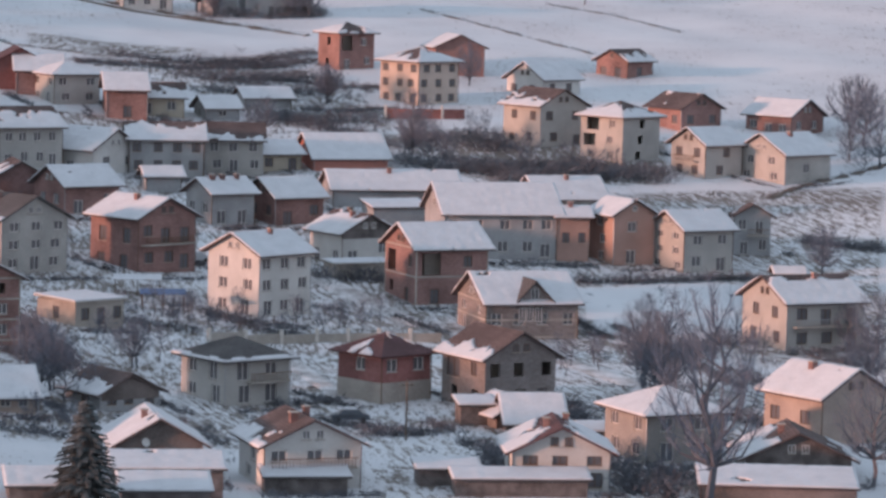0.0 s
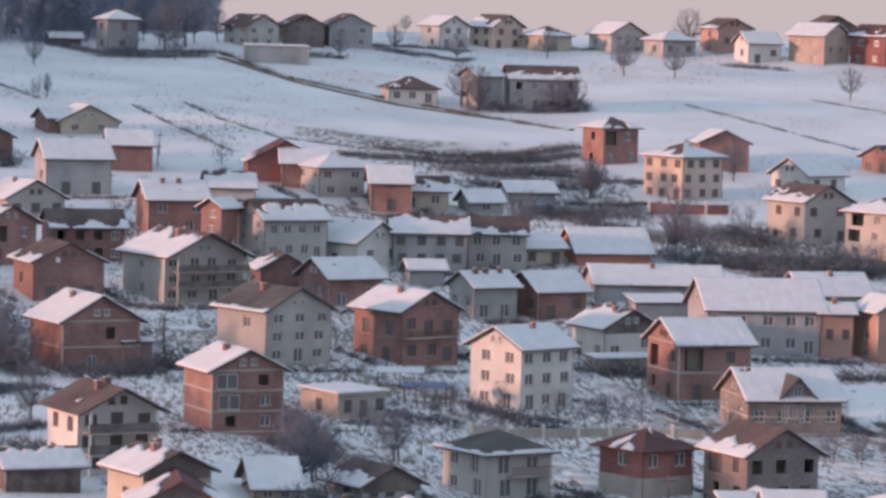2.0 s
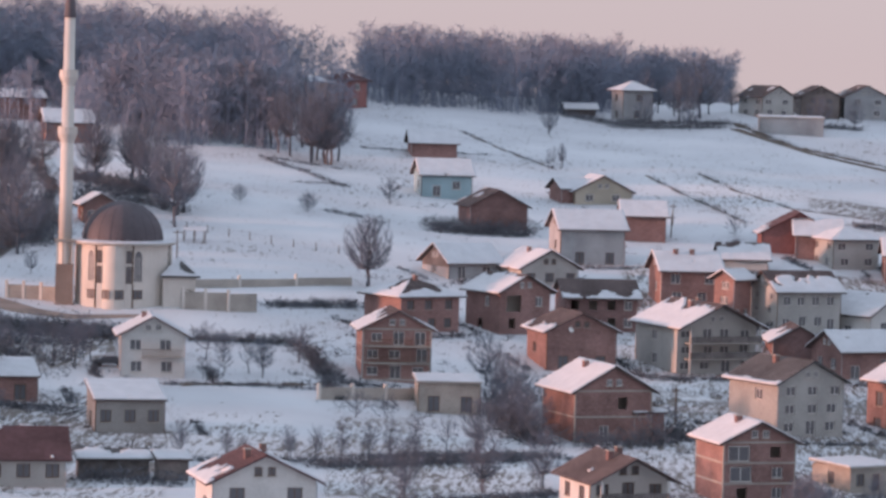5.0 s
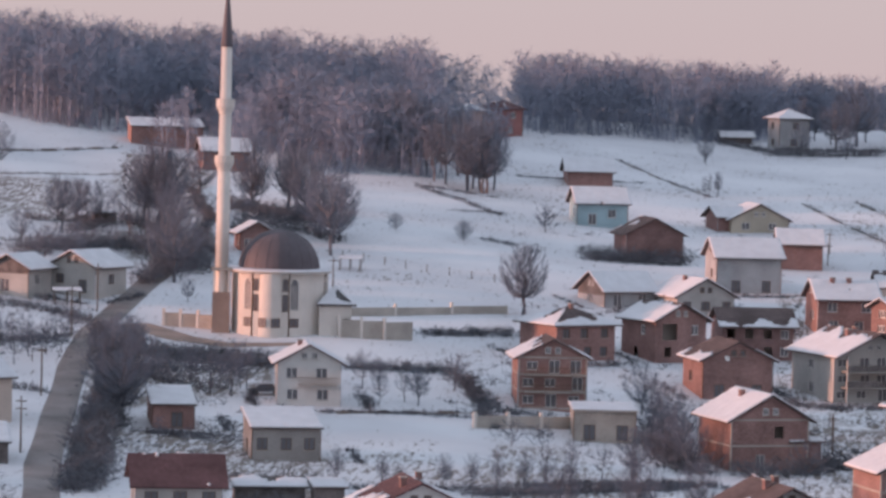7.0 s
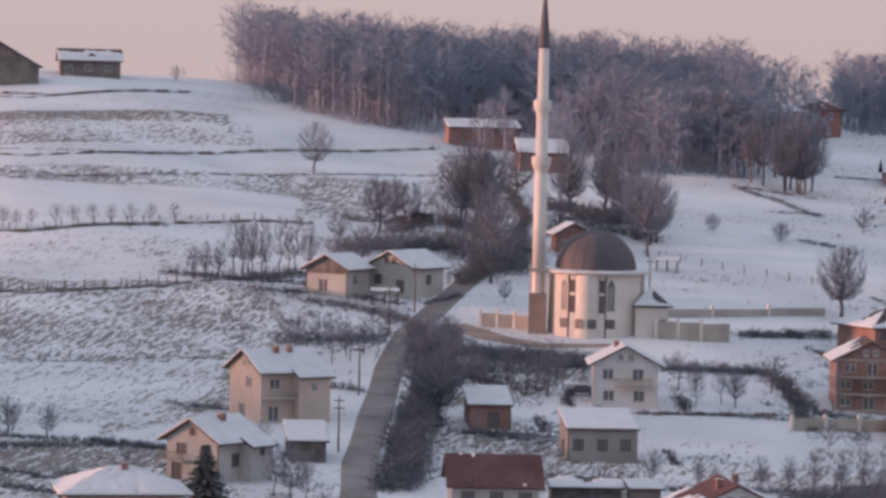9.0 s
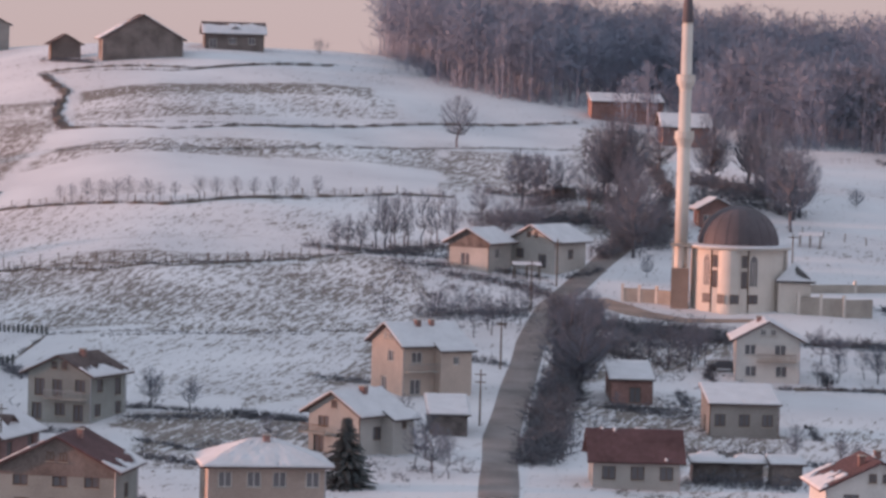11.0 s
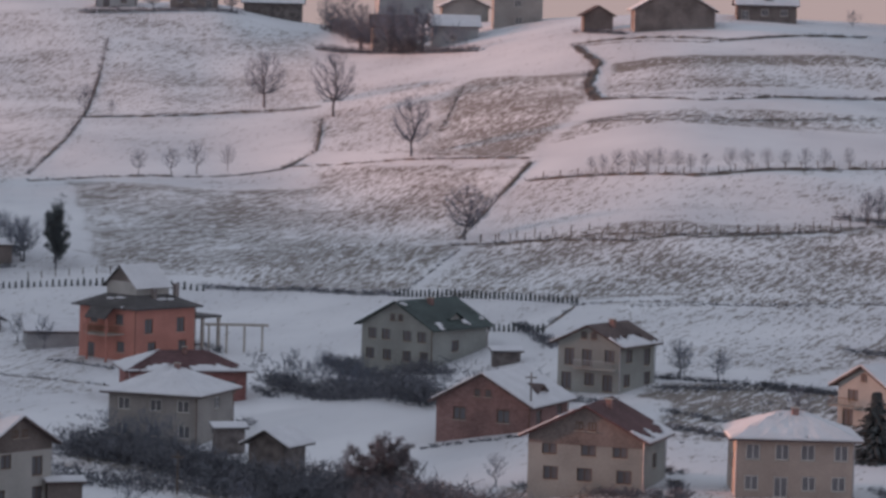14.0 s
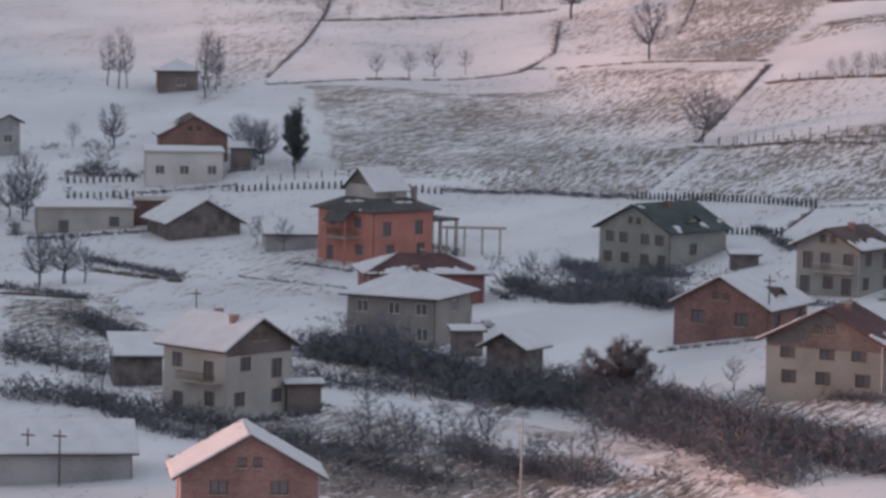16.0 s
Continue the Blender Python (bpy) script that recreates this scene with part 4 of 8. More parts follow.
house(87.3, 343.1, 1, 9.7, 9.7, 4.4, "R", "white", "part", wL=(1, 2), wR=(3, 2), chim=2, bal="R")
house(73.3, 346.1, -5, 8.3, 9.5, 2.5, "R", "brown", "snow", win=0, chim=1, dish=1)
house(70.7, 335.5, -9, 10.4, 5.0, 1.4, "S", "wood", "snow", win=0)
house(69.4, 325.2, -9, 8.0, 5.0, 1.1, "S", "wood", "snow", win=0)
house(58.1, 320.3, -7, 7.1, 5.0, 1.2, "S", "wood", "snow", win=0)
house(79.5, 384.1, 20, 7.3, 7.3, 1.9, "R", "grey", "part", wR=(3, 1), gable="brown")
house(68.3, 378.9, 16, 4.0, 4.0, 1.4, "L", "grey", "snow")
house(96.4, 397.5, 21, 8.8, 8.8, 5.2, "H", "cream", "edge", wL=(2, 2), wR=(2, 2), bal="R")
house(114.6, 397.4, 26, 7.5, 7.5, 5.7, "H", "redwall", "redbare", wL=(1, 2), wR=(2, 2), base=1)
house(124.7, 390.5, 14, 9.4, 9.4, 6.0, "R", "block", "part", wL=(2, 2), wR=(3, 2), raw=1)
house(119.2, 381.7, -5, 3.8, 3.0, 2.2, "S", "wood", "snow", win=0)
house(111.9, 340.6, -13, 9.5, 9.5, 3.7, "R", "white", "redpart", wL=(1, 1), wR=(3, 2), chim=2)
house(122.4, 374.5, -11, 5.9, 9.5, 1.5, "L", "brown", "snow", win=0)
house(131.5, 356.0, 9, 9.1, 9.1, 5.3, "H", "tan", "snow", wL=(2, 2), wR=(2, 2))
house(155.7, 366.7, 19, 9.6, 9.6, 5.2, "R", "ochre", "snow", wL=(2, 1), wR=(0, 0), chim=1)
house(138.8, 346.4, -15, 10.8, 9.5, 2.3, "R", "grey", "part", wR=(2, 1), chim=1, gable="wood")
house(129.1, 333.5, -18, 15.1, 6.0, 1.6, "S", "brown", "snow", win=0)
house(118.5, 470.6, 31, 9.7, 9.7, 8.4, "L", "white", "snow", wL=(2, 3), wR=(3, 3), chim=1)
house(109.2, 503.5, 28, 10.5, 10.5, 7.6, "R", "brick", "snow", wL=(2, 2), wR=(3, 2), chim=1, bal="R")
house(87.8, 492.2, 27, 11.2, 11.2, 7.4, "R", "plaster", "edge", wL=(1, 2), wR=(3, 3), chim=1)
house(69.5, 424.6, 12, 9.1, 9.1, 7.3, "R", "brick", "snow", wL=(0, 3), wR=(2, 3), raw=1, band=1, chim=1)
house(57.9, 474.8, 16, 11.0, 11.0, 6.8, "R", "brick", "snow", wL=(0, 2), wR=(1, 2), raw=1, band=1, chim=1)
house(49.4, 389.3, 15, 8.9, 8.9, 6.9, "R", "white", "bare", wL=(2, 2), wR=(3, 3), chim=2, bal="R", deep=1)
house(52.2, 359.8, 20, 7.6, 7.6, 4.1, "R", "yellow", "part", wL=(1, 1), wR=(2, 1), chim=2, gable="brown")
house(66.6, 377.2, -1, 4.5, 9.5, 1.5, "L", "ochre", "snow")
house(50.3, 351.8, -5, 8.9, 9.5, 1.9, "R", "brown", "redpart", win=0)
house(88.9, 445.9, 27, 7.7, 7.7, 3.0, "F", "concrete", "snow", wL=(1, 1), wR=(3, 1), raw=1)
house(143.9, 483.1, 7, 10.9, 10.9, 7.9, "L", "brick", "snow", wL=(2, 2), wR=(2, 2), raw=1, band=1)
# a brick house: the greyer block material imitates haze on it
house(145.7, 456.4, 0, 12.6, 12.6, 4.6, "L", "block", "snow", wL=(2, 2), wR=(4, 1), dormer=2, band=1)
house(159.3, 520.5, -5, 17.6, 14.6, 6.7, "L", "grey", "snow", wR=(5, 2))
house(141.4, 512.6, 16, 9.1, 9.1, 4.8, "R", "white", "part", wL=(2, 1), wR=(2, 1), chim=2, gable="wood")
house(184.3, 515.7, 12, 7.1, 7.1, 7.6, "R", "pink", "snow", wL=(1, 3), wR=(1, 2))
house(193.5, 510.3, 14, 8.8, 8.8, 6.5, "L", "cream", "snow", wL=(2, 3), wR=(2, 2))
house(185.6, 554.5, 1, 11.3, 11.3, 3.3, "L", "cream", "snow", wL=(2, 1), chim=1)
house(176.4, 518.7, -7, 4.8, 4.1, 6.8, "L", "pink", "snow", chim=1)
house(182.4, 442.5, 8, 11.6, 11.6, 6.4, "L", "cream", "part", wL=(2, 2), wR=(3, 2), chim=1, bal="R")
house(226.2, 587.6, 22, 8.6, 8.6, 6.0, "L", "cream", "snow", wL=(2, 2), wR=(1, 2), bal="L")
house(238.8, 582.3, 25, 11.3, 11.3, 5.2, "L", "cream", "snow", wL=(2, 2), wR=(1, 1), chim=1)
house(215.6, 600.2, 29, 9.8, 9.8, 8.3, "H", "cream", "part", wL=(2, 3), wR=(1, 3), raw=1)
house(205.4, 614.9, 21, 10.4, 10.4, 7.5, "R", "cream", "part", wL=(2, 2), wR=(2, 2))
house(196.4, 660.7, 28, 10.4, 10.4, 8.3, "H", "pinkcream", "part", wL=(3, 3), wR=(3, 3))
house(192.6, 703.6, 16, 8.1, 8.1, 7.5, "H", "brick", "part", wL=(1, 2), wR=(2, 2), raw=1)
house(210.8, 697.4, -5, 9.7, 10.8, 5.6, "R", "brick", "snow", win=0)
house(224.2, 670.0, 27, 9.9, 9.9, 3.5, "L", "white", "snow", wL=(2, 1), wR=(2, 1))
house(249.1, 691.9, 31, 8.0, 8.0, 3.6, "L", "brick", "part", wL=(2, 1), wR=(1, 1))
house(238.7, 633.0, 20, 9.6, 9.6, 4.4, "R", "brick", "bare", wL=(2, 1))
house(258.7, 628.5, 33, 10.2, 10.2, 3.8, "R", "brick", "snow", wL=(3, 1))
house(81.1, 541.4, 20, 13.4, 13.4, 7.1, "R", "cream", "part", wL=(1, 2), wR=(4, 3), chim=2, bal="R", deep=1)
house(61.5, 540.6, 10, 10.7, 10.7, 5.9, "R", "brick", "part", wL=(1, 1), wR=(2, 1), dish=1)
house(32.6, 517.0, 2, 9.7, 9.5, 7.2, "R", "brick", "part", wR=(3, 3), band=1, bal="R")
house(39.0, 495.1, -1, 8.3, 9.5, 4.0, "F", "concrete", "snow", wR=(2, 1))
house(41.1, 561.4, 28, 10.7, 10.7, 5.7, "H", "brick", "part", wL=(1, 1), wR=(3, 2), raw=1, chim=1)
house(57.0, 567.1, 29, 9.5, 9.5, 6.7, "R", "brick", "part", wL=(1, 2), wR=(2, 2), raw=1)
house(68.4, 576.0, 4, 11.4, 9.5, 5.5, "L", "brickdark", "part", wR=(4, 2), raw=1)
house(74.7, 639.9, 5, 11.4, 10.5, 6.4, "L", "grey", "snow", wR=(2, 1))
house(64.8, 610.9, 18, 10.4, 10.4, 3.4, "R", "cream", "snow", wR=(3, 1), chim=1)
house(53.0, 615.4, 23, 9.7, 9.7, 2.9, "L", "grey", "snow", wL=(1, 1), gable="brown")
house(61.8, 674.1, 7, 10.7, 11.0, 4.4, "R", "brickdark", "bare", win=0)
house(55.3, 708.5, 5, 9.8, 9.5, 4.4, "L", "blue", "snow", wR=(2, 1))
house(57.1, 761.0, 1, 9.4, 9.5, 3.1, "L", "brick", "snow", win=0)
house(85.9, 714.2, 5, 11.3, 10.7, 2.7, "R", "yellow", "snow", wR=(2, 1))
house(83.4, 715.2, 19, 5.6, 5.6, 3.1, "L", "brick", "snow", win=0)
house(89.6, 669.8, -4, 7.8, 9.0, 4.8, "L", "brick", "snow", win=0)
house(86.8, 599.0, 4, 10.0, 9.9, 6.0, "L", "brick", "snow", wR=(2, 2), chim=2)
house(103.7, 641.9, -3, 8.1, 9.5, 1.6, "L", "white", "part", win=0)
house(96.9, 586.8, 40, 4.2, 4.2, 7.2, "L", "brick", "snow", wL=(1, 3))
house(103.4, 582.7, 14, 11.0, 11.0, 6.6, "L", "cream", "part", wL=(2, 3), wR=(4, 2))
house(118.8, 583.5, 35, 10.7, 10.7, 4.2, "R", "white", "snow", wR=(2, 1))
house(114.4, 663.2, -4, 13.6, 9.5, 3.7, "R", "redwall", "redpart", win=0)
house(119.9, 658.8, -7, 8.3, 9.0, 4.5, "L", "brick", "snow", win=0)
house(125.3, 650.8, 15, 8.9, 8.9, 5.5, "H", "cream", "snow", wL=(2, 2), wR=(2, 2))
house(132.9, 641.1, -7, 7.1, 9.5, 5.2, "L", "brick", "snow", wR=(1, 1))
house(139.0, 645.4, -7, 8.7, 9.5, 3.3, "L", "yellow", "part", wR=(2, 1))
house(152.0, 645.0, 8, 6.3, 6.3, 2.2, "L", "grey", "snow", wR=(1, 1))
house(125.7, 587.5, -8, 12.1, 9.5, 5.7, "L", "grey", "part", wR=(4, 2))
house(139.8, 593.1, -10, 9.4, 9.0, 5.6, "L", "plaster", "part", wR=(3, 2))
house(150.0, 597.4, 13, 8.0, 8.0, 3.0, "L", "yellow", "snow", wL=(1, 1))
house(159.6, 597.3, 0, 12.8, 12.8, 2.3, "L", "orange", "snow", win=0)
house(129.7, 545.6, 18, 7.6, 7.6, 4.9, "L", "grey", "snow", wL=(2, 1), chim=3)
house(140.2, 547.4, 17, 8.7, 8.7, 4.5, "L", "brick", "snow", wL=(2, 1))
house(153.3, 561.7, -4, 20.6, 9.5, 2.9, "L", "grey", "snow", win=0, chim=1)
house(107.0, 546.0, 19, 9.4, 9.4, 4.5, "L", "brick", "snow", wL=(2, 1))
house(125.5, 573.1, -0, 5.6, 4.4, 2.5, "L", "grey", "snow", win=0)
house(98.9, 560.0, -2, 8.0, 9.5, 2.6, "R", "brickdark", "part", win=0)
house(146.7, 856.0, 28, 9.2, 9.2, 5.1, "R", "cream", "bare", wL=(2, 2), wR=(2, 2))
house(142.2, 831.6, -6, 14.3, 9.0, 3.6, "F", "grey", "snow", win=0)
house(157.9, 865.7, 2, 9.0, 9.8, 5.1, "R", "brown", "bare", wR=(2, 2))
house(168.7, 868.0, 1, 10.4, 9.8, 5.4, "R", "grey", "bare", wR=(2, 2))
house(199.3, 883.5, 23, 8.3, 8.3, 5.6, "R", "white", "snow", wL=(1, 2), wR=(2, 2))
house(213.1, 884.7, 26, 9.4, 9.4, 5.6, "R", "pinkcream", "part", wL=(2, 2), wR=(2, 2))
house(224.9, 880.2, 24, 8.6, 8.6, 4.2, "H", "yellow", "part", wL=(2, 1), wR=(1, 1))
house(242.0, 879.8, 18, 10.1, 10.1, 4.8, "R", "cream", "snow", wL=(2, 1), wR=(2, 2))
house(165.3, 781.1, -1, 10.6, 9.5, 3.4, "H", "white", "bare", wR=(3, 1))
# next two walls, rose and brick, are grey to carry haze in the colour
house(183.7, 776.3, 20, 6.6, 6.6, 7.4, "L", "grey", "snow", wL=(1, 2))
house(191.3, 776.6, -3, 15.1, 9.5, 6.9, "L", "grey", "part", wR=(4, 2), raw=1, dormers=3)
house(287.9, 851.5, 37, 10.4, 10.4, 7.2, "R", "ochre", "snow", wL=(2, 2))
house(270.5, 857.0, 7, 8.4, 8.4, 5.0, "L", "white", "snow", wR=(2, 1))
house(267.5, 873.4, 10, 9.4, 9.4, 6.5, "R", "pink", "part", wL=(1, 2))
house(293.4, 871.4, 4, 9.2, 9.2, 7.4, "R", "brown", "bare", wR=(2, 2))
house(302.4, 848.4, 37, 10.0, 10.0, 7.6, "R", "redwall", "redpart", wL=(2, 2))
house(252.4, 868.9, 16, 9.1, 9.1, 4.5, "H", "grey", "snow", wL=(1, 1))
house(319.8, 866.2, 6, 7.9, 7.9, 5.7, "R", "grey", "bare", wR=(2, 1))
house(111.8, 841.4, 15, 7.2, 7.2, 7.6, "H", "grey", "snow", wL=(1, 2), wR=(1, 2))
house(100.0, 853.4, 5, 7.0, 3.2, 1.6, "L", "wood", "snow", win=0)
house(47.1, 834.5, 43, 7.1, 7.1, 6.7, "H", "redwall", "redbare", wL=(1, 2), wR=(1, 2))
house(39.0, 832.9, 33, 5.5, 5.5, 5.8, "H", "ochre", "snow", wL=(1, 2))
house(-34.2, 781.4, 8, 15.1, 9.5, 3.6, "S", "brick", "snow", win=0)
house(-18.2, 750.8, 8, 9.3, 9.5, 3.9, "L", "brick", "snow", win=0)
house(-8.9, 648.2, 13, 6.1, 4.8, 3.4, "R", "brick", "snow", wL=(1, 1))
house(-1.3, 504.6, 3, 8.6, 9.0, 5.9, "R", "white", "snow", wR=(2, 2), bal="R", chim=1)
house(-4.2, 461.2, 8, 8.6, 9.5, 4.0, "S", "tan", "snow", wR=(3, 1))
house(-16.6, 409.7, 6, 9.6, 9.5, 3.3, "L", "cream", "redbare", wR=(3, 1))
house(-17.6, 484.5, 7, 5.4, 9.5, 3.1, "S", "brick", "snow", wR=(1, 1))
house(-44.8, 479.1, 33, 9.2, 9.2, 6.8, "L", "pinkcream", "snow", wL=(1, 2), wR=(2, 2), chim=2, bal="R", wing=1)
house(-44.6, 423.9, 56, 7.8, 7.8, 4.9, "L", "cream", "snow", wL=(2, 2), wR=(1, 1), chim=1, bal="L", wing=1)
house(-53.7, 366.3, 14, 11.8, 9.5, 6.2, "H", "ochre", "snow", wR=(4, 2), chim=1)
house(-48.2, 588.9, -24, 7.2, 8.0, 4.0, "R", "cream", "snow", wR=(1, 1), gable="wood")
house(-38.6, 594.7, -32, 8.6, 9.0, 4.4, "R", "cream", "snow", wR=(2, 1))
house(-114.1, 487.8, 65, 12.4, 12.4, 5.6, "L", "greengrey", "greenbare", wL=(4, 2), wR=(1, 1), chim=1, dormer=1)
house(-79.8, 442.9, 71, 8.8, 8.8, 6.0, "L", "greengrey", "part", wL=(3, 2), wR=(2, 2), bal="L", chim=1, dormers=2)
# the darker brick puts this wall's shade into its colour
house(-86.1, 419.1, 79, 11.9, 11.9, 3.1, "L", "brickdark", "snow", wL=(2, 1), dormer=1)
house(-63.8, 369.2, 85, 9.0, 12.3, 5.3, "L", "greengrey", "redpart", wL=(3, 2), wR=(1, 1), chim=1, gable="brown")
house(-123.8, 822.9, 12, 13.2, 9.0, 3.6, "L", "brown", "part", wR=(3, 1), dormer=1)
house(-143.5, 802.6, 16, 17.7, 9.5, 5.3, "R", "brown", "part", win=0)
house(-156.5, 810.5, 23, 6.5, 3.1, 4.1, "R", "brown", "bare", win=0)
house(-184.6, 844.2, 16, 11.3, 9.0, 8.2, "R", "tan", "bare", wR=(1, 2))
house(-205.5, 880.5, 17, 11.2, 9.0, 4.5, "R", "tan", "snow", win=0)
house(-226.9, 901.6, 21, 13.7, 9.5, 7.4, "R", "grey", "snow", wR=(2, 1))
house(-214.3, 846.6, 18, 10.1, 9.0, 6.2, "L", "grey", "bare", wR=(1, 1))
house(-196.1, 831.3, 17, 10.5, 9.0, 5.5, "L", "grey", "snow", wR=(1, 1))
house(-161.9, 504.2, 61, 11.9, 11.9, 7.9, "H", "orange", "darkbare", wL=(2, 2), wR=(2, 2), chim=2, tower=1, bal="L")
house(-151.0, 468.6, 27, 15.8, 9.5, 4.7, "H", "redwall", "redpart", wR=(3, 1), chim=1)
house(-130.6, 432.0, 84, 11.8, 11.8, 6.4, "H", "tan", "snow", wL=(3, 2), wR=(1, 2), chim=1)
house(-134.7, 368.6, 64, 9.8, 9.8, 7.6, "R", "cream", "snow", wL=(2, 2), wR=(2, 2), chim=2, bal="L", gable="brown")
house(-110.7, 401.4, 76, 4.8, 4.8, 4.3, "L", "wood", "snow", win=0)
house(-126.2, 425.7, 29, 3.7, 1.7, 3.2, "S", "wood", "snow", win=0)
house(-142.5, 325.2, 27, 13.2, 9.0, 3.4, "L", "grey", "snow", win=0)
house(-116.6, 307.8, 24, 12.4, 7.9, 4.9, "R", "brick", "snow", wR=(2, 2))
house(-225.0, 528.8, 26, 15.1, 9.0, 4.1, "F", "plaster", "snow", wR=(2, 1))
house(-201.0, 524.0, 39, 11.4, 11.4, 2.9, "R", "wood", "snow", win=0)
house(-226.6, 586.2, 26, 11.2, 9.5, 6.0, "R", "brick", "part", wR=(2, 1))
house(-223.1, 570.2, 24, 12.8, 9.0, 5.9, "F", "white", "snow", wR=(3, 1))
house(-256.0, 660.2, 24, 7.4, 9.0, 4.6, "H", "brown", "snow", wR=(1, 1))
house(-260.5, 594.2, 36, 3.9, 2.4, 6.2, "R", "grey", "snow", wR=(1, 1))
house(206.8, 506.1, -10, 3.9, 2.0, 1.2, "L", "brown", "snow", win=0)
house(208.5, 527.7, -10, 5.4, 2.1, 6.3, "R", "grey", "bare", wR=(2, 2), bal="R")
house(-38.4, 448.2, 8, 4.6, 9.0, 2.4, "S", "wood", "snow", win=0)
house(-104.0, 481.5, 24, 3.7, 1.5, 2.1, "S", "wood", "snow", win=0)
house(-35.9, 670.4, 15, 4.2, 1.5, 1.7, "S", "wood", "snow", win=0)
house(-156.3, 390.2, 25, 5.6, 9.0, 3.4, "S", "wood", "snow", win=0)
house(-130.2, 375.9, 31, 3.8, 1.2, 3.0, "S", "brown", "snow", win=0)
house(-182.2, 515.0, 23, 8.0, 9.0, 2.5, "S", "grey", "snow", win=0)
house(-5.6, 419.0, 6, 8.0, 4.0, 2.2, "S", "wood", "part", win=0)
house(3.5, 417.1, 10, 3.4, 3.0, 2.4, "S", "brown", "snow", win=0)
house(-38.7, 451.3, 6, 4.6, 3.5, 2.4, "S", "wood", "snow", win=0)
house(-213.5, 585.0, 20, 3.4, 4.0, 3.4, "S", "brown", "snow", win=0)
house(-212.2, 537.2, 20, 8.0, 3.0, 4.0, "F", "brickdark", "bare", win=0)
house(102.9, 342.9, -8, 6.0, 3.0, 1.6, "S", "wood", "snow", win=0)
house(104.9, 337.0, -10, 13.0, 3.0, 1.6, "S", "wood", "snow", win=0)
house(86.8, 340.5, -6, 8.0, 3.0, 1.6, "S", "wood", "snow", win=0)
house(122.6, 379.2, 10, 6.0, 6.0, 1.5, "R", "brown", "snow", win=0)
house(128.7, 367.5, -5, 4.0, 3.0, 1.4, "S", "wood", "snow", win=0)
house(162.5, 658.7, 5, 9.0, 6.0, 2.2, "L", "grey", "snow", win=0)
house(155.4, 545.7, 5, 9.0, 5.0, 2.6, "S", "grey", "snow", win=0)
house(39.9, 371.8, 12, 8.0, 6.0, 2.6, "L", "wood", "part", win=0)
house(66.2, 477.3, 16, 4.2, 8.0, 3.6, "S", "brick", "part", win=0)
house(137.8, 503.3, 8, 9.0, 4.0, 2.0, "F", "concrete", "snow", win=0)
house(8.6, 372.6, 10, 10.8, 9.0, 5.6, "R", "white", "redpart", wL=(1, 1), wR=(2, 2), chim=2)
house(-300.1, 896.1, 14, 10.0, 9.0, 4.0, "R", "grey", "part", wR=(2, 1), chim=1)
house(-280.8, 898.1, 16, 12.0, 9.0, 4.2, "L", "brown", "part", wR=(3, 1))
house(-264.8, 909.7, 14, 15.0, 8.0, 2.4, "L", "wood", "snow", win=0)


# ---- the mosque with its minaret ----


def arch_mesh(w, h):
    """A pointed tall window: pane and a pale surround."""
    def outline(k):
        q = [(-w / 2 - k, -k), (w / 2 + k, -k), (w / 2 + k, h * 0.78)]
        q += [((w / 2 + k) * math.cos(a), h * 0.78 + (h * 0.22 + k) * math.sin(a) ** 1.0) for a in (0.35, 0.75, 1.15)]
        q += [(0, h + k * 1.6)]
        q += [(-(w / 2 + k) * math.cos(a), h * 0.78 + (h * 0.22 + k) * math.sin(a)) for a in (1.15, 0.75, 0.35)]
        return q + [(-w / 2 - k, h * 0.78)]
    fr, pa = bmesh.new(), bmesh.new()
    inn, out = outline(0.0), outline(0.22)
    for i in range(len(inn)):
        j = (i + 1) % len(inn)
        for ya, yb in ((-0.1, -0.1),):
            fr.faces.new([fr.verts.new(q) for q in ((out[i][0], ya, out[i][1]), (out[j][0], ya, out[j][1]), (inn[j][0], ya, inn[j][1]), (inn[i][0], ya, inn[i][1]))])
        fr.faces.new([fr.verts.new(q) for q in ((inn[i][0], -0.1, inn[i][1]), (inn[j][0], -0.1, inn[j][1]), (inn[j][0], 0.1, inn[j][1]), (inn[i][0], 0.1, inn[i][1]))])
        fr.faces.new([fr.verts.new(q) for q in ((out[j][0], -0.1, out[j][1]), (out[i][0], -0.1, out[i][1]), (out[i][0], 0.15, out[i][1]), (out[j][0], 0.15, out[j][1]))])
    pa.faces.new([pa.verts.new((x, -0.03, z)) for x, z in inn])
    for k in (-w / 6, w / 6):
        box(fr, k - 0.04, -0.08, 0.0, k + 0.04, -0.035, h * 0.8)
    return mesh_from(fr, "arched_window", STONE), mesh_from(pa, "pane", GLASS)


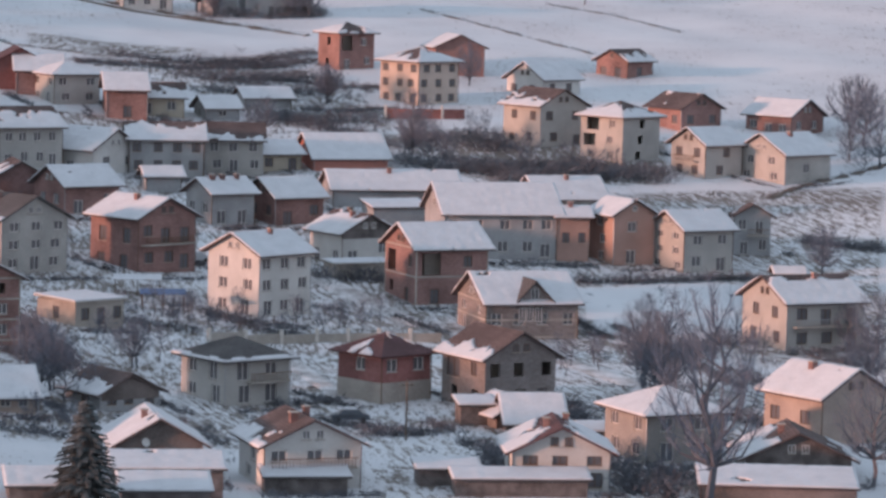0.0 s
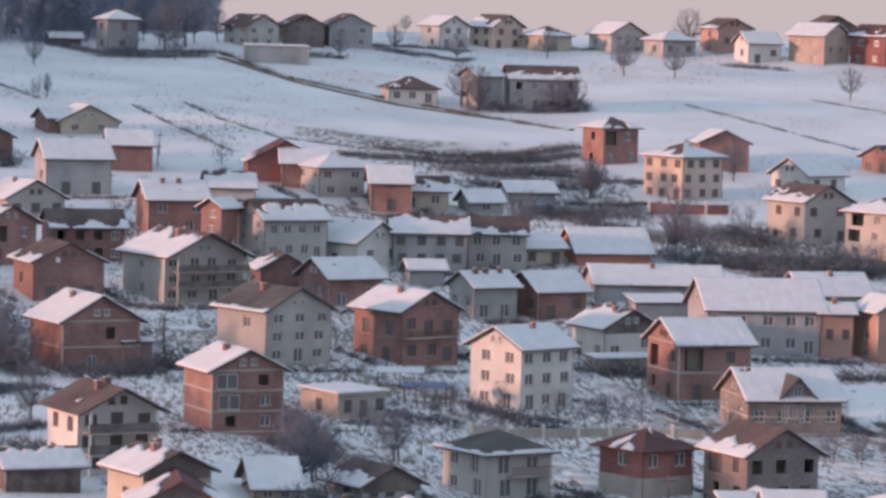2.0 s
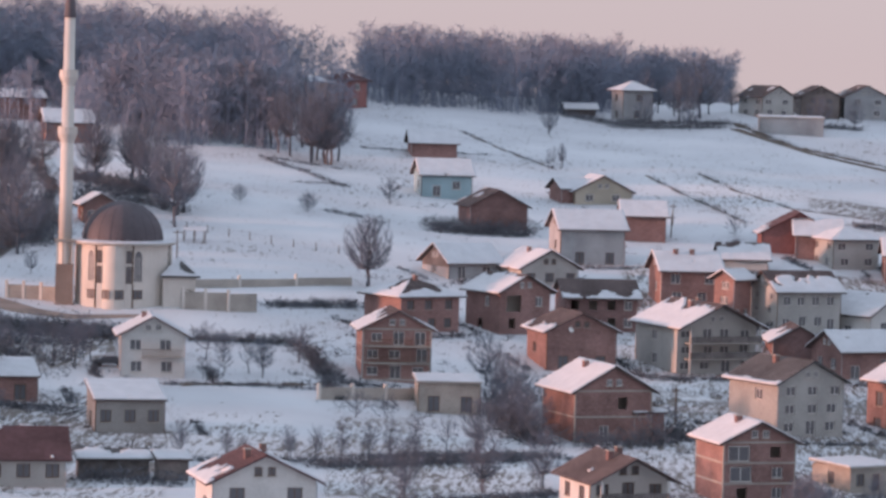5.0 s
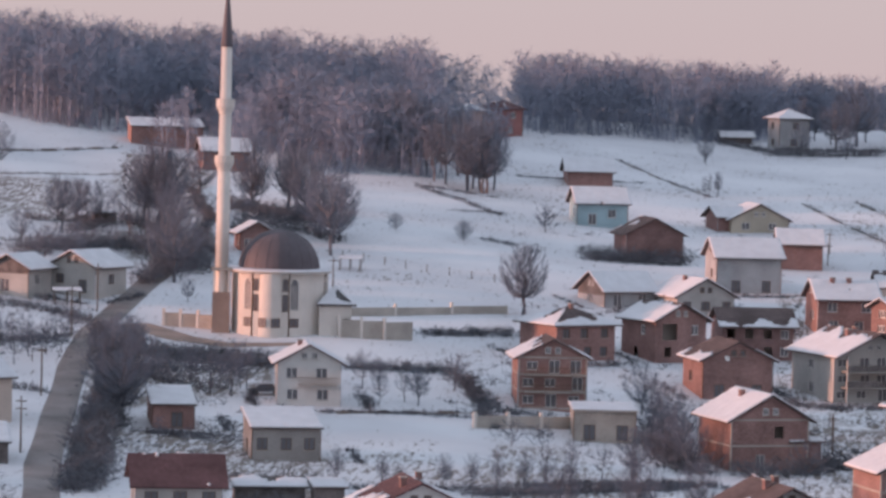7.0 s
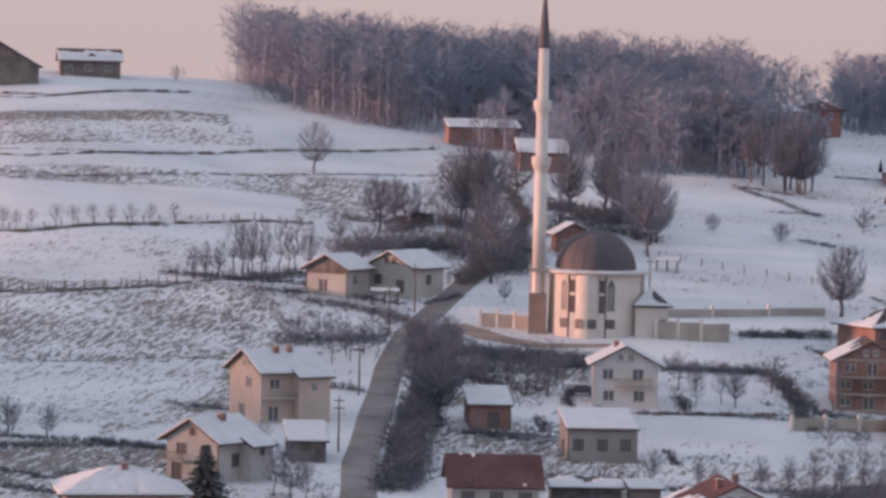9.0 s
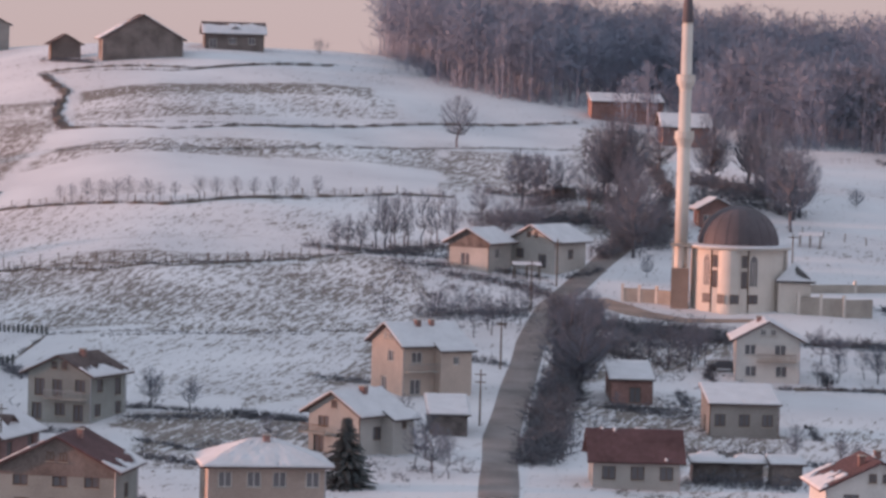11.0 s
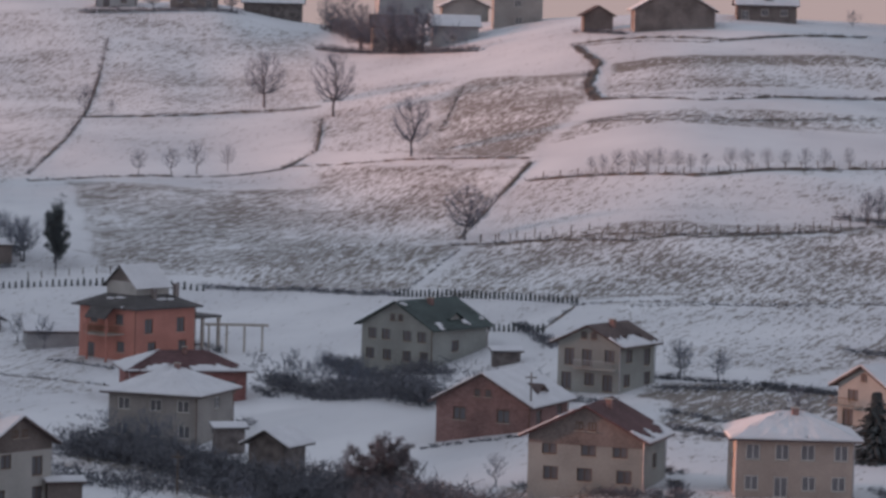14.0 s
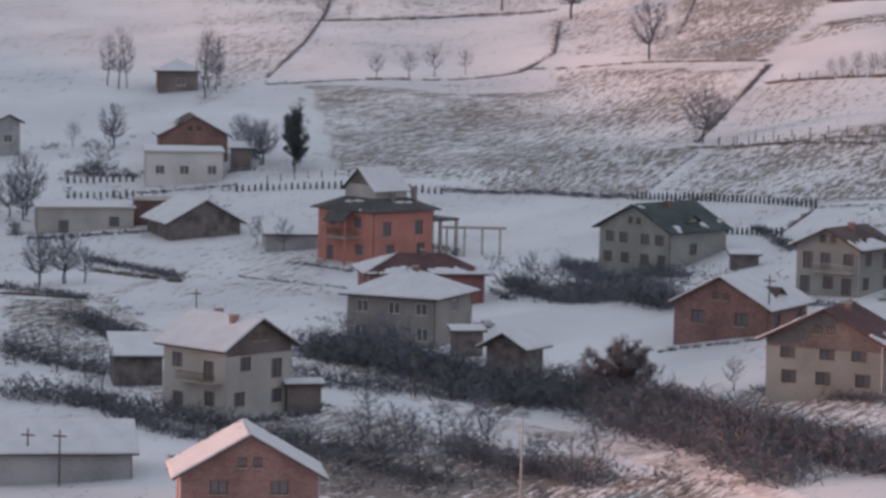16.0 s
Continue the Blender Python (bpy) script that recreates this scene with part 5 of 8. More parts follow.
def mosque():
    mx, my, R, H = -1.7, 569.5, 7.2, 9.7
    e = thing("mosque", mx, my, 0, ground(-0.9, 562.0))
    tagged(e, "pale plastered mosque with dark domed roof on a paved terrace", "mosque")
    n = 48
    bm = bmesh.new()
    profile(bm, [(R, -3.0), (R, H)], n)
    part("wall", bm, STONE, e)
    bays = (260.0, 140.0, 20.0)
    for a in bays:
        bb = bmesh.new()
        cx, cy = (R - 1.0) * math.cos(radians(a)), (R - 1.0) * math.sin(radians(a))
        profile(bb, [(1.9, -3.0), (1.9, H - 0.02)], 24, cx, cy)
        part("bay", bb, STONE, e, "half-round plastered bay")
    bm = bmesh.new()
    profile(bm, [(R + 0.9, H), (R + 1.0, H + 0.30), (R + 0.7, H + 0.42), (R - 1.0, H + 0.55)], n)
    eaves = part("eaves", bm, CONCRETE, e)
    bm = bmesh.new()
    profile(bm, [(R + 0.93, H + 0.33), (R + 0.85, H + 0.50), (R - 0.9, H + 0.66)], 36)
    part("snow", bm, SNOW, eaves, "rim of old snow")
    bm = bmesh.new()
    rows = [(6.25 * math.cos(a), H + 0.5 + 6.1 * math.sin(a)) for a in [radians(d) for d in range(0, 90, 7)]] + [(0.03, H + 6.65)]
    profile(bm, rows, 40, cap=False)
    dome = part("dome", bm, LEAD, e, "dark lead-sheeted dome")
    dome.data.polygons.foreach_set("use_smooth", np.ones(len(dome.data.polygons), bool))
    for k in range(20):
        br = bmesh.new()
        a = 2 * math.pi * k / 20
        for (r0, z0), (r1, z1) in zip(rows[:-1], rows[1:-1]):
            q = []
            for r, z in ((r0, z0), (r1, z1)):
                for s in (-0.04, 0.04):
                    q.append(Vector(((r + 0.05) * math.cos(a) - s * math.sin(a), (r + 0.05) * math.sin(a) + s * math.cos(a), z)))
            slab(br, [q[0], q[1], q[3], q[2]], 0.07)
        part("seam", br, LEAD, dome)
    frame_me, pane_me = arch_mesh(1.2, 4.7)
    sm_f, sm_p, _ = window_mesh(1.5, 1.4, "b")
    up_f, up_p, _ = window_mesh(0.9, 1.9, "b")
    lo_f, lo_p, _ = window_mesh(0.9, 2.6, "b")
    def put(me, glass, a, z, r, cx=0.0, cy=0.0, name="window"):
        ca, sa = math.cos(radians(a)), math.sin(radians(a))
        w = part(name, me, None, e, "tall pointed window" if name != "window" else "", pose(cx + r * ca, cy + r * sa, z, 0, 0, a + 90))
        part("pane", glass, None, w)

    for a in bays:
        for s in (-1, 1):
            put(frame_me, pane_me, a + s * 30, 4.2, R - 0.02, name="arched_window")
            put(sm_f, sm_p, a + s * 30, 1.5, R + 0.03)
            put(up_f, up_p, a + s * 18.5, 7.0, R + 0.03)
            put(lo_f, lo_p, a + s * 18.5, 3.9, R + 0.03)
            cx, cy = (R - 1.0) * math.cos(radians(a)), (R - 1.0) * math.sin(radians(a))
            put(sm_f, sm_p, a + s * 32, 1.5, 1.93, cx, cy)
            dp = bmesh.new()
            v = radians(a + s * 23.5)
            profile(dp, [(0.09, 0.0), (0.09, H)], 8, (R + 0.08) * math.cos(v), (R + 0.08) * math.sin(v))
            part("downpipe", dp, FRAME_B, e)
    # low entrance wing with a snowy lean-to roof
    an = thing("mosque_annex", mx + 8.7, my - 2.2, 4, ground(6.0, 562.7))
    tagged(an, "low white plastered entrance wing with snowy roof", "building")
    bm = bmesh.new()
    face_holes(bm, Vector((-2.6, -3.2, 0)), Vector((1, 0, 0)), Vector((0, -1, 0)), 5.0, -3, 5.0, [(4.0, 4.4, 1.4, 2.9)], 0.3)
    for q in (((2.4, -3.2), (2.4, 3.2)), ((2.4, 3.2), (-2.6, 3.2)), ((-2.6, 3.2), (-2.6, -3.2))):
        (a, b), (c, d) = q
        bm.faces.new([bm.verts.new(p) for p in ((a, b, -3), (c, d, -3), (c, d, 5), (a, b, 5))])
    part("wall", bm, STONE, an)
    bm = bmesh.new()
    slab(bm, [Vector((-3, -3.7, 5.0)), Vector((3.1, -3.7, 5.0)), Vector((3.1, 3.6, 5.2)), Vector((0.3, 3.6, 7.6)), Vector((-3, 2.6, 7.6))][:4], 0.25)
    ro = part("roof", bm, ROOFS["dark"], an)
    bm = bmesh.new()
    slope_snow(bm, Vector((-3, -3.7, 5.02)), Vector((3.1, -3.7, 5.02)), Vector((3.1, 3.6, 5.25)), Vector((0.3, 3.6, 7.6)), "snow", 9.2)
    part("snow", bm, SNOW, ro)
    # minaret
    t = thing("minaret", -10.5, 567.0, 0, ground(-10.2, 566.3))
    tagged(t, "slender white minaret with two balconies and dark cone", "minaret")
    bm = bmesh.new()
    box(bm, -1.35, -1.35, -3.0, 1.35, 1.35, 6.2)
    part("plinth", bm, PAVING, t, "grey-brown stone plinth")
    for sx in (-1.15, 0.0, 1.15):
        for sy in (-1.15, 1.15):
            bm = bmesh.new()
            box(bm, sx - 0.16, sy - 0.16, 6.2, sx + 0.16, sy + 0.16, 9.6)
            part("pillar", bm, STONE, t)
    bm = bmesh.new()
    profile(bm, [(0.95, 6.2), (0.95, 9.6)], 16)
    part("stair_core", bm, STONE, t)
    bm = bmesh.new()
    box(bm, -1.6, -1.6, 9.6, 1.6, 1.6, 10.0)
    part("cornice", bm, CONCRETE, t)
    bm = bmesh.new()
    profile(bm, [(1.0, 10.0), (0.98, 27.0), (0.95, 27.0), (0.90, 35.5), (0.86, 35.5), (0.80, 44.0)], 16)
    sh = part("shaft", bm, STONE, t)
    sh.data.polygons.foreach_set("use_smooth", np.ones(len(sh.data.polygons), bool))
    for z, r in ((26.2, 1.0), (34.9, 0.92)):
        bm = bmesh.new()
        profile(bm, [(r, z - 1.4), (r + 0.10, z - 0.9), (r + 0.34, z - 0.45), (r + 0.5, z), (r + 0.5, z + 0.12)], 16)
        b = part("balcony", bm, STONE, t, "flared balcony ring")
        for k in range(16):
            a = 22.5 * k
            bp = bmesh.new()
            box(bp, -0.26, -0.05, 0.0, 0.26, 0.05, 0.95)
            part("parapet_panel", bp, STONE, b, "", pose((r + 0.44) * math.cos(radians(a)), (r + 0.44) * math.sin(radians(a)), z + 0.12, 0, 0, a + 90))
    bm = bmesh.new()
    profile(bm, [(0.92, 44.0), (0.90, 44.3), (0.62, 48.0), (0.34, 51.0), (0.06, 52.6)], 16)
    part("spire", bm, LEAD, t, "dark sheet-metal cone")
    bm = bmesh.new()
    profile(bm, [(0.05, 52.5), (0.16, 53.0), (0.05, 53.4), (0.03, 55.2)], 8)
    part("finial", bm, METAL, t)


def terrace_wall(pts, h, name="terrace_wall", face=CONCRETE):
    e = thing(name, *pts[0])
    z0 = ground(*pts[0])
    tagged(e, "pale rendered terrace wall with capped posts", "wall", kind="structure")
    for k, (a, b) in enumerate(zip(pts, pts[1:])):
        L, yaw = math.dist(a, b), math.degrees(math.atan2(b[1] - a[1], b[0] - a[0]))
        bm = bmesh.new()
        box(bm, 0, -0.15, -1.5, L, 0.15, h)
        box(bm, 0, -0.2, h, L, 0.2, h + 0.1)
        part("panel", bm, face, e, "", pose(a[0] - pts[0][0], a[1] - pts[0][1], ground(*a) - z0, 0, 0, yaw))
        bm = bmesh.new()
        box(bm, -0.22, -0.22, -1.5, 0.22, 0.22, h + 0.75)
        part("post", bm, STONE, e, "", pose(a[0] - pts[0][0], a[1] - pts[0][1], ground(*a) - z0, 0, 0, yaw))


mosque()
terrace_wall([(-19.4, 570.5), (-16.8, 570.2), (-14.1, 569.7), (-11.6, 568.6)], 2.0)
terrace_wall([(7.8, 563.2), (11.2, 563.6), (14.7, 563.9), (19.1, 566.5)], 2.6)
terrace_wall([(8.4, 586.3), (17.1, 590.6), (26.4, 595.0), (35.7, 599.5)], 1.2)
terrace_wall([(25.6, 498.1), (30.3, 500.6), (35.0, 502.6), (39.4, 504.2)], 1.5, "brick_yard_wall")
terrace_wall([(185.9, 646.2), (190.9, 644.9), (196.1, 644.1), (200.5, 644.4)], 1.7, "brick_retaining_wall", WALLS["redwall"])
ribbon("terrace_paving", [(-23.8, 570.6), (-16.4, 559.8), (-9.4, 555.3), (2.6, 556.3)], [7.0, 7.0, 5.0, 3.0], PAVING, "rose-grey paved terrace before the mosque", "paving", 0.1)


# ---- trees: tapered trunks, limbs and fine twigs ----


class Sticks:
    """Gathers tapered three-sided sticks into one mesh."""

    def __init__(self):
        self.v, self.f = [], []

    def add(self, a, b, r0, r1):
        w = (b - a).normalized()
        s = w.cross(Vector((0.31, 0.77, 0.55)) if abs(w.z) > 0.8 else Vector((0, 0, 1))).normalized()
        t = w.cross(s)
        i = len(self.v)
        for p, r in ((a, r0), (b, r1)):
            for k in (0.0, 2.0944, 4.1888):
                self.v.append(p + s * (r * math.cos(k)) + t * (r * math.sin(k)))
        for k in range(3):
            j = (k + 1) % 3
            self.f.append((i + k, i + j, i + 3 + j, i + 3 + k))

    def blade(self, a, b, r, rnd):
        """A flat twig, for the finest sprays."""
        s = (b - a).cross(Vector((rnd.gauss(0, 1), rnd.gauss(0, 1), rnd.gauss(0, 1))))
        s = s.normalized() * r if s.length > 1e-9 else Vector((r, 0, 0))
        i = len(self.v)
        self.v += [a - s, a + s, b + s * 0.4, b - s * 0.4]
        self.f.append((i, i + 1, i + 2, i + 3))

    def leaf(self, c, size, rnd):
        a, b = rnd.uniform(0, 6.28), rnd.uniform(-1.2, 1.2)
        u = Vector((math.cos(a), math.sin(a), 0)) * size
        w = Vector((-math.sin(a) * math.cos(b), math.cos(a) * math.cos(b), math.sin(b))) * size * 0.7
        i = len(self.v)
        self.v += [c - u, c - w * 0.6, c + u, c + w]
        self.f.append((i, i + 1, i + 2, i + 3))

    def mesh(self, name, material):
        me = bpy.data.meshes.new(name)
        me.from_pydata([tuple(q) for q in self.v], [], self.f)
        me.update()
        me.materials.append(material)
        return me


def grow(rnd, kind):
    """A tree one metre high: trunk with limbs, and twigs."""
    wood, twig = Sticks(), Sticks()
    up = {"bare": 0.85, "tall": 1.7, "slim": 1.3, "small": 0.35, "dense": 0.3, "shrub": 0.5, "ivy": 0.9}[kind]
    first = {"bare": 0.24, "tall": 0.26, "slim": 0.3, "small": 0.28, "dense": 0.22, "shrub": 0.03, "ivy": 0.12}[kind]
    nl = {"bare": 26, "tall": 24, "slim": 20, "small": 18, "dense": 22, "shrub": 18, "ivy": 22}[kind]
    spread = {"bare": 0.42, "tall": 0.21, "slim": 0.15, "small": 0.38, "dense": 0.42, "shrub": 0.5, "ivy": 0.2}[kind]
    thick = {"bare": 0.026, "tall": 0.022, "slim": 0.016, "small": 0.022, "dense": 0.026, "shrub": 0.02, "ivy": 0.02}[kind]
    sub = {"dense": 11, "bare": 6, "tall": 5}.get(kind, 5)
    pts = [Vector((0, 0, -0.05))]
    n = 6
    top = 0.80 if kind != "small" else 0.62
    for k in range(1, n + 1):
        pts.append(Vector((rnd.gauss(0, 0.014) * k ** 0.6, rnd.gauss(0, 0.014) * k ** 0.6, top * k / n)))
    for k in range(n):
        wood.add(pts[k], pts[k + 1], thick * (1 - k / n * 0.8), thick * (1 - (k + 1) / n * 0.8))

    def on(h):
        f = max(0.0, min(0.999, h / top)) * n
        k = int(f)
        return pts[k].lerp(pts[k + 1], f - k)

    oval = {"bare": (0.60, 0.40, 0.37), "tall": (0.60, 0.41, 0.22), "slim": (0.60, 0.40, 0.17), "small": (0.60, 0.36, 0.33)}.get(kind)

    def shorten(p, q):
        """Keeps a twig inside the rounded outline of the crown, unevenly."""
        if oval:
            zc, rh, rw = oval
            k = math.sqrt((q.x * q.x + q.y * q.y) / (rw * rw) + ((q.z - zc) / rh) ** 2)
            if k > 1.0:
                return p.lerp(q, max(0.25, 1.0 - (k - 1.0) * rnd.uniform(1.2, 2.6)))
        return q

    def twigs(a, b, r, depth, count):
        for _ in range(count):
            f = rnd.uniform(0.25, 1.0)
            p = a.lerp(b, f)
            L = (b - a).length * (rnd.uniform(0.5, 1.0) if oval else rnd.uniform(0.35, 0.62))
            w = ((b - a).normalized() + Vector((rnd.gauss(0, 0.6), rnd.gauss(0, 0.6), rnd.gauss(0.22 * up + 0.15, 0.45)))).normalized()
            q = shorten(p, p + w * L)
            if depth:
                twig.add(p, q, r * (0.5 if oval else 0.8), r * (0.22 if oval else 0.4))
            else:
                twig.blade(p, q, r * (1.1 if kind in ("dense", "ivy", "shrub") else 0.4), rnd)
            if depth:
                twigs(p, q, r * 0.6, depth - 1, sub)
            if kind in ("dense", "ivy") and depth < 1:
                for _ in range(9):
                    twig.leaf(q + Vector((rnd.gauss(0, 0.02), rnd.gauss(0, 0.02), rnd.gauss(0, 0.02))), 0.0125, rnd)

    for k in range(nl if oval else 0):
        # limbs reach out to points spread evenly over the crown's outline
        zc, rh, rw = oval
        ez = 1.0 - 1.75 * (k + 0.5) / nl
        a = k * 2.4 + rnd.uniform(-0.4, 0.4)
        er = math.sqrt(max(0.0, 1.0 - ez * ez)) * rnd.uniform(0.8, 1.0)
        p2 = Vector((math.cos(a) * er * rw, math.sin(a) * er * rw, zc + ez * rh * rnd.uniform(0.88, 1.0)))
        h = max(first, min(top * 0.95, p2.z - er * rw * up * rnd.uniform(0.7, 1.2) - 0.06))
        p0 = on(h)
        p1 = p0.lerp(p2, 0.5) + Vector((math.cos(a) * 0.03, math.sin(a) * 0.03, -0.015 - rnd.random() * 0.03))
        r = thick * 0.42 * (1.1 - h * 0.6)
        wood.add(p0, p1, r, r * 0.65)
        wood.add(p1, p2, r * 0.65, r * 0.25)
        twigs(p0, p1, r * 0.6, 1, 3)
        twigs(p1, p2, r * 0.55, 1, 6)
    for k in range(0 if oval else nl):
        h = first + (top - first) * (k + rnd.random()) / nl
        a = k * 2.4 + rnd.uniform(-0.5, 0.5)
        L = spread * (1.15 - 0.75 * (h - first) / (1.0 - first)) * rnd.uniform(0.75, 1.15)
        w = Vector((math.cos(a), math.sin(a), up * rnd.uniform(0.7, 1.4))).normalized()
        p0 = on(h)
        p1 = p0 + w * L * 0.55
        p2 = p1 + (w + Vector((rnd.gauss(0, 0.2), rnd.gauss(0, 0.2), 0.5))).normalized() * L * 0.65
        r = thick * 0.42 * (1.1 - h * 0.6)
        wood.add(p0, p1, r, r * 0.65)
        wood.add(p1, p2, r * 0.65, r * 0.3)
        twigs(p0, p1, r * 0.6, 1, 4)
        twigs(p1, p2, r * 0.55, 1, 7)
    twigs(on(top * 0.7), on(top) + Vector((0, 0, 0.12)), thick * 0.3, 1, 9)
    return wood, twig


def grow_fir(rnd):
    wood, needles = Sticks(), Sticks()
    wood.add(Vector((0, 0, -0.05)), Vector((0, 0, 0.97)), 0.016, 0.002)
    for k in range(30):
        h = 0.06 + 0.92 * (k / 30) ** 0.95
        R = 0.32 * (1 - h) ** 0.85 + 0.012
        m = max(5, int(13 * (1 - h) + 4))
        for j in range(m):
            a = j * 6.283 / m + k * 0.7 + rnd.uniform(-0.2, 0.2)
            L = R * rnd.uniform(0.75, 1.15)
            p0 = Vector((0, 0, h))
            p1 = Vector((math.cos(a) * L, math.sin(a) * L, h - L * rnd.uniform(0.15, 0.5)))
            wood.add(p0, p1, 0.003, 0.001)
            for q in range(9):
                f = 0.15 + 0.85 * q / 9
                c = p0.lerp(p1, f)
                for s in (-1, 1):
                    t = Vector((-math.sin(a) * s, math.cos(a) * s, -0.35)) * 0.05 * (1.15 - f) + (p1 - p0) * 0.12
                    needles.add(c, c + t + Vector((0, 0, rnd.gauss(0, 0.006))), 0.009, 0.003)
    return wood, needles


KINDS = {}


def tree_meshes(kind, v):
    key = (kind, v)
    if key not in KINDS:
        rnd = random.Random(hash((len(kind) * 31 + ord(kind[0]) * 7 + v)))
        wood, twig = grow_fir(rnd) if kind == "fir" else grow(rnd, kind)
        leafy = {"fir": NEEDLE, "ivy": NEEDLE, "dense": DRYLEAF}
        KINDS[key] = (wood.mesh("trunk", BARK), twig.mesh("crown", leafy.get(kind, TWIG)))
    return KINDS[key]


TREEWORD = {"bare": ("tree", "bare broad-crowned winter tree in the snow"), "tall": ("tree", "tall bare ash tree with thin upright branches"),
            "slim": ("tree", "slim bare upright tree beside the field"), "small": ("fruit_tree", "small bare fruit tree in snowy garden"),
            "dense": ("tree", "rounded tree with dry brown leaves"), "shrub": ("shrub", "leafless brown shrub in the snow"),
            "ivy": ("tree", "dark ivy-clad narrow tree"), "fir": ("fir_tree", "dark green conical fir tree")}


def tree(x, y, h, kind, seed):
    wood, twig = tree_meshes(kind, seed % 5)
    name, label = TREEWORD[kind]
    e = thing(name, x, y, (seed * 77) % 360)
    w = h * (0.9 + 0.25 * ((seed * 37) % 10) / 10)
    e.matrix_basis = e.matrix_basis @ Matrix.Diagonal((w, w, h, 1))
    if kind == "fir":
        e.matrix_basis = e.matrix_basis @ Matrix.Diagonal((1.3, 1.3, 1, 1))
    tagged(e, label, name.replace("_", " "), "trees of the village")
    part("trunk", wood, None, e)
    part("crown", twig, None, e)


tree(124.2, 319.3, 22.7, "tall", 1)
tree(64.4, 317.4, 10.7, "fir", 2)
tree(179.1, 605.1, 9.2, "bare", 3)
tree(268.2, 616.4, 10.9, "bare", 4)
tree(262.2, 596.0, 9.0, "bare", 5)
tree(260.3, 604.3, 8.1, "bare", 6)
tree(214.5, 506.9, 8.0, "bare", 7)
tree(178.5, 474.4, 4.3, "small", 8)
tree(150.4, 424.9, 4.2, "small", 9)
tree(144.6, 420.6, 4.1, "small", 10)
tree(156.3, 426.9, 5.6, "small", 11)
tree(146.5, 394.4, 7.8, "bare", 12)
tree(145.4, 384.5, 7.0, "bare", 13)
tree(75.9, 393.7, 7.4, "bare", 14)
tree(91.5, 422.3, 4.0, "small", 15)
tree(103.5, 454.1, 2.9, "small", 16)
tree(105.6, 453.8, 3.0, "small", 17)
tree(108.8, 456.5, 2.7, "small", 18)
tree(111.0, 454.7, 2.9, "small", 19)
tree(123.3, 458.5, 2.9, "small", 20)
tree(126.7, 457.2, 3.1, "small", 21)
tree(119.3, 461.0, 2.6, "small", 22)
tree(179.4, 409.6, 6.2, "bare", 23)
tree(185.4, 429.0, 4.3, "small", 24)
tree(188.6, 428.2, 4.3, "small", 25)
tree(180.4, 666.5, 6.4, "small", 26)
tree(213.6, 684.0, 6.8, "bare", 27)
tree(194.8, 616.3, 6.0, "small", 28)
tree(196.9, 613.0, 5.0, "small", 29)
tree(183.5, 599.5, 5.8, "bare", 30)
tree(176.6, 621.5, 5.0, "shrub", 31)
tree(198.2, 600.7, 5.8, "shrub", 32)
tree(204.1, 596.9, 4.9, "shrub", 33)
tree(207.6, 592.2, 4.8, "shrub", 34)
tree(172.8, 410.0, 3.4, "small", 35)
tree(172.1, 404.6, 3.0, "small", 36)
tree(128.5, 351.7, 4.0, "small", 37)
tree(150.5, 340.7, 12.0, "bare", 39)
tree(162.6, 404.6, 4.0, "small", 41)
tree(123.4, 342.4, 3.4, "shrub", 42)
tree(127.7, 339.5, 4.5, "shrub", 43)
tree(69.2, 367.5, 4.0, "shrub", 45)
tree(73.2, 367.1, 3.5, "shrub", 46)
tree(244.5, 831.7, 7.3, "bare", 47)
tree(275.6, 795.4, 7.5, "bare", 48)
tree(215.5, 689.8, 8.0, "bare", 49)
tree(235.6, 846.9, 6.1, "bare", 50)
tree(179.7, 663.2, 7.6, "bare", 51)
tree(183.9, 774.3, 7.3, "bare", 52)
tree(181.3, 612.6, 11.0, "bare", 53)
tree(181.0, 602.1, 6.8, "bare", 54)
tree(73.9, 388.4, 7.9, "bare", 55)
tree(76.1, 387.1, 6.7, "shrub", 56)
tree(91.1, 419.4, 5.3, "small", 57)
tree(95.2, 425.6, 4.7, "small", 58)
tree(89.9, 426.6, 3.4, "small", 59)
tree(151.9, 412.2, 11.1, "bare", 60)
tree(151.9, 404.4, 10.0, "bare", 61)
tree(152.0, 431.1, 4.4, "small", 62)
tree(146.1, 426.7, 3.8, "small", 63)
tree(114.0, 462.7, 2.9, "small", 64)
tree(116.7, 461.2, 2.9, "small", 65)
tree(127.9, 463.1, 2.7, "small", 66)
tree(131.1, 463.4, 2.7, "small", 67)
tree(94.5, 459.4, 2.9, "small", 68)
tree(109.7, 473.6, 3.0, "small", 69)
tree(184.6, 867.2, 6.8, "bare", 70)
tree(197.4, 855.5, 6.8, "bare", 71)
tree(223.6, 870.9, 6.4, "bare", 72)
tree(263.7, 885.2, 9.9, "bare", 74)
tree(319.9, 887.4, 8.7, "bare", 76)
tree(331.6, 892.3, 10.3, "bare", 77)
tree(115.3, 830.6, 7.7, "bare", 79)
tree(125.4, 828.9, 7.7, "bare", 80)
tree(157.8, 842.0, 7.9, "bare", 81)
tree(166.9, 846.1, 6.6, "bare", 82)
tree(38.7, 601.4, 11.3, "bare", 83)
tree(38.6, 739.1, 12.8, "bare", 84)
tree(35.2, 740.0, 13.7, "bare", 85)
tree(91.9, 815.6, 6.3, "bare", 86)
tree(125.0, 841.6, 11.8, "bare", 87)
tree(131.3, 852.2, 14.6, "bare", 88)
tree(118.4, 851.5, 11.9, "slim", 89)
tree(179.9, 664.2, 5.3, "small", 90)
tree(198.2, 918.5, 4.3, "bare", 91)
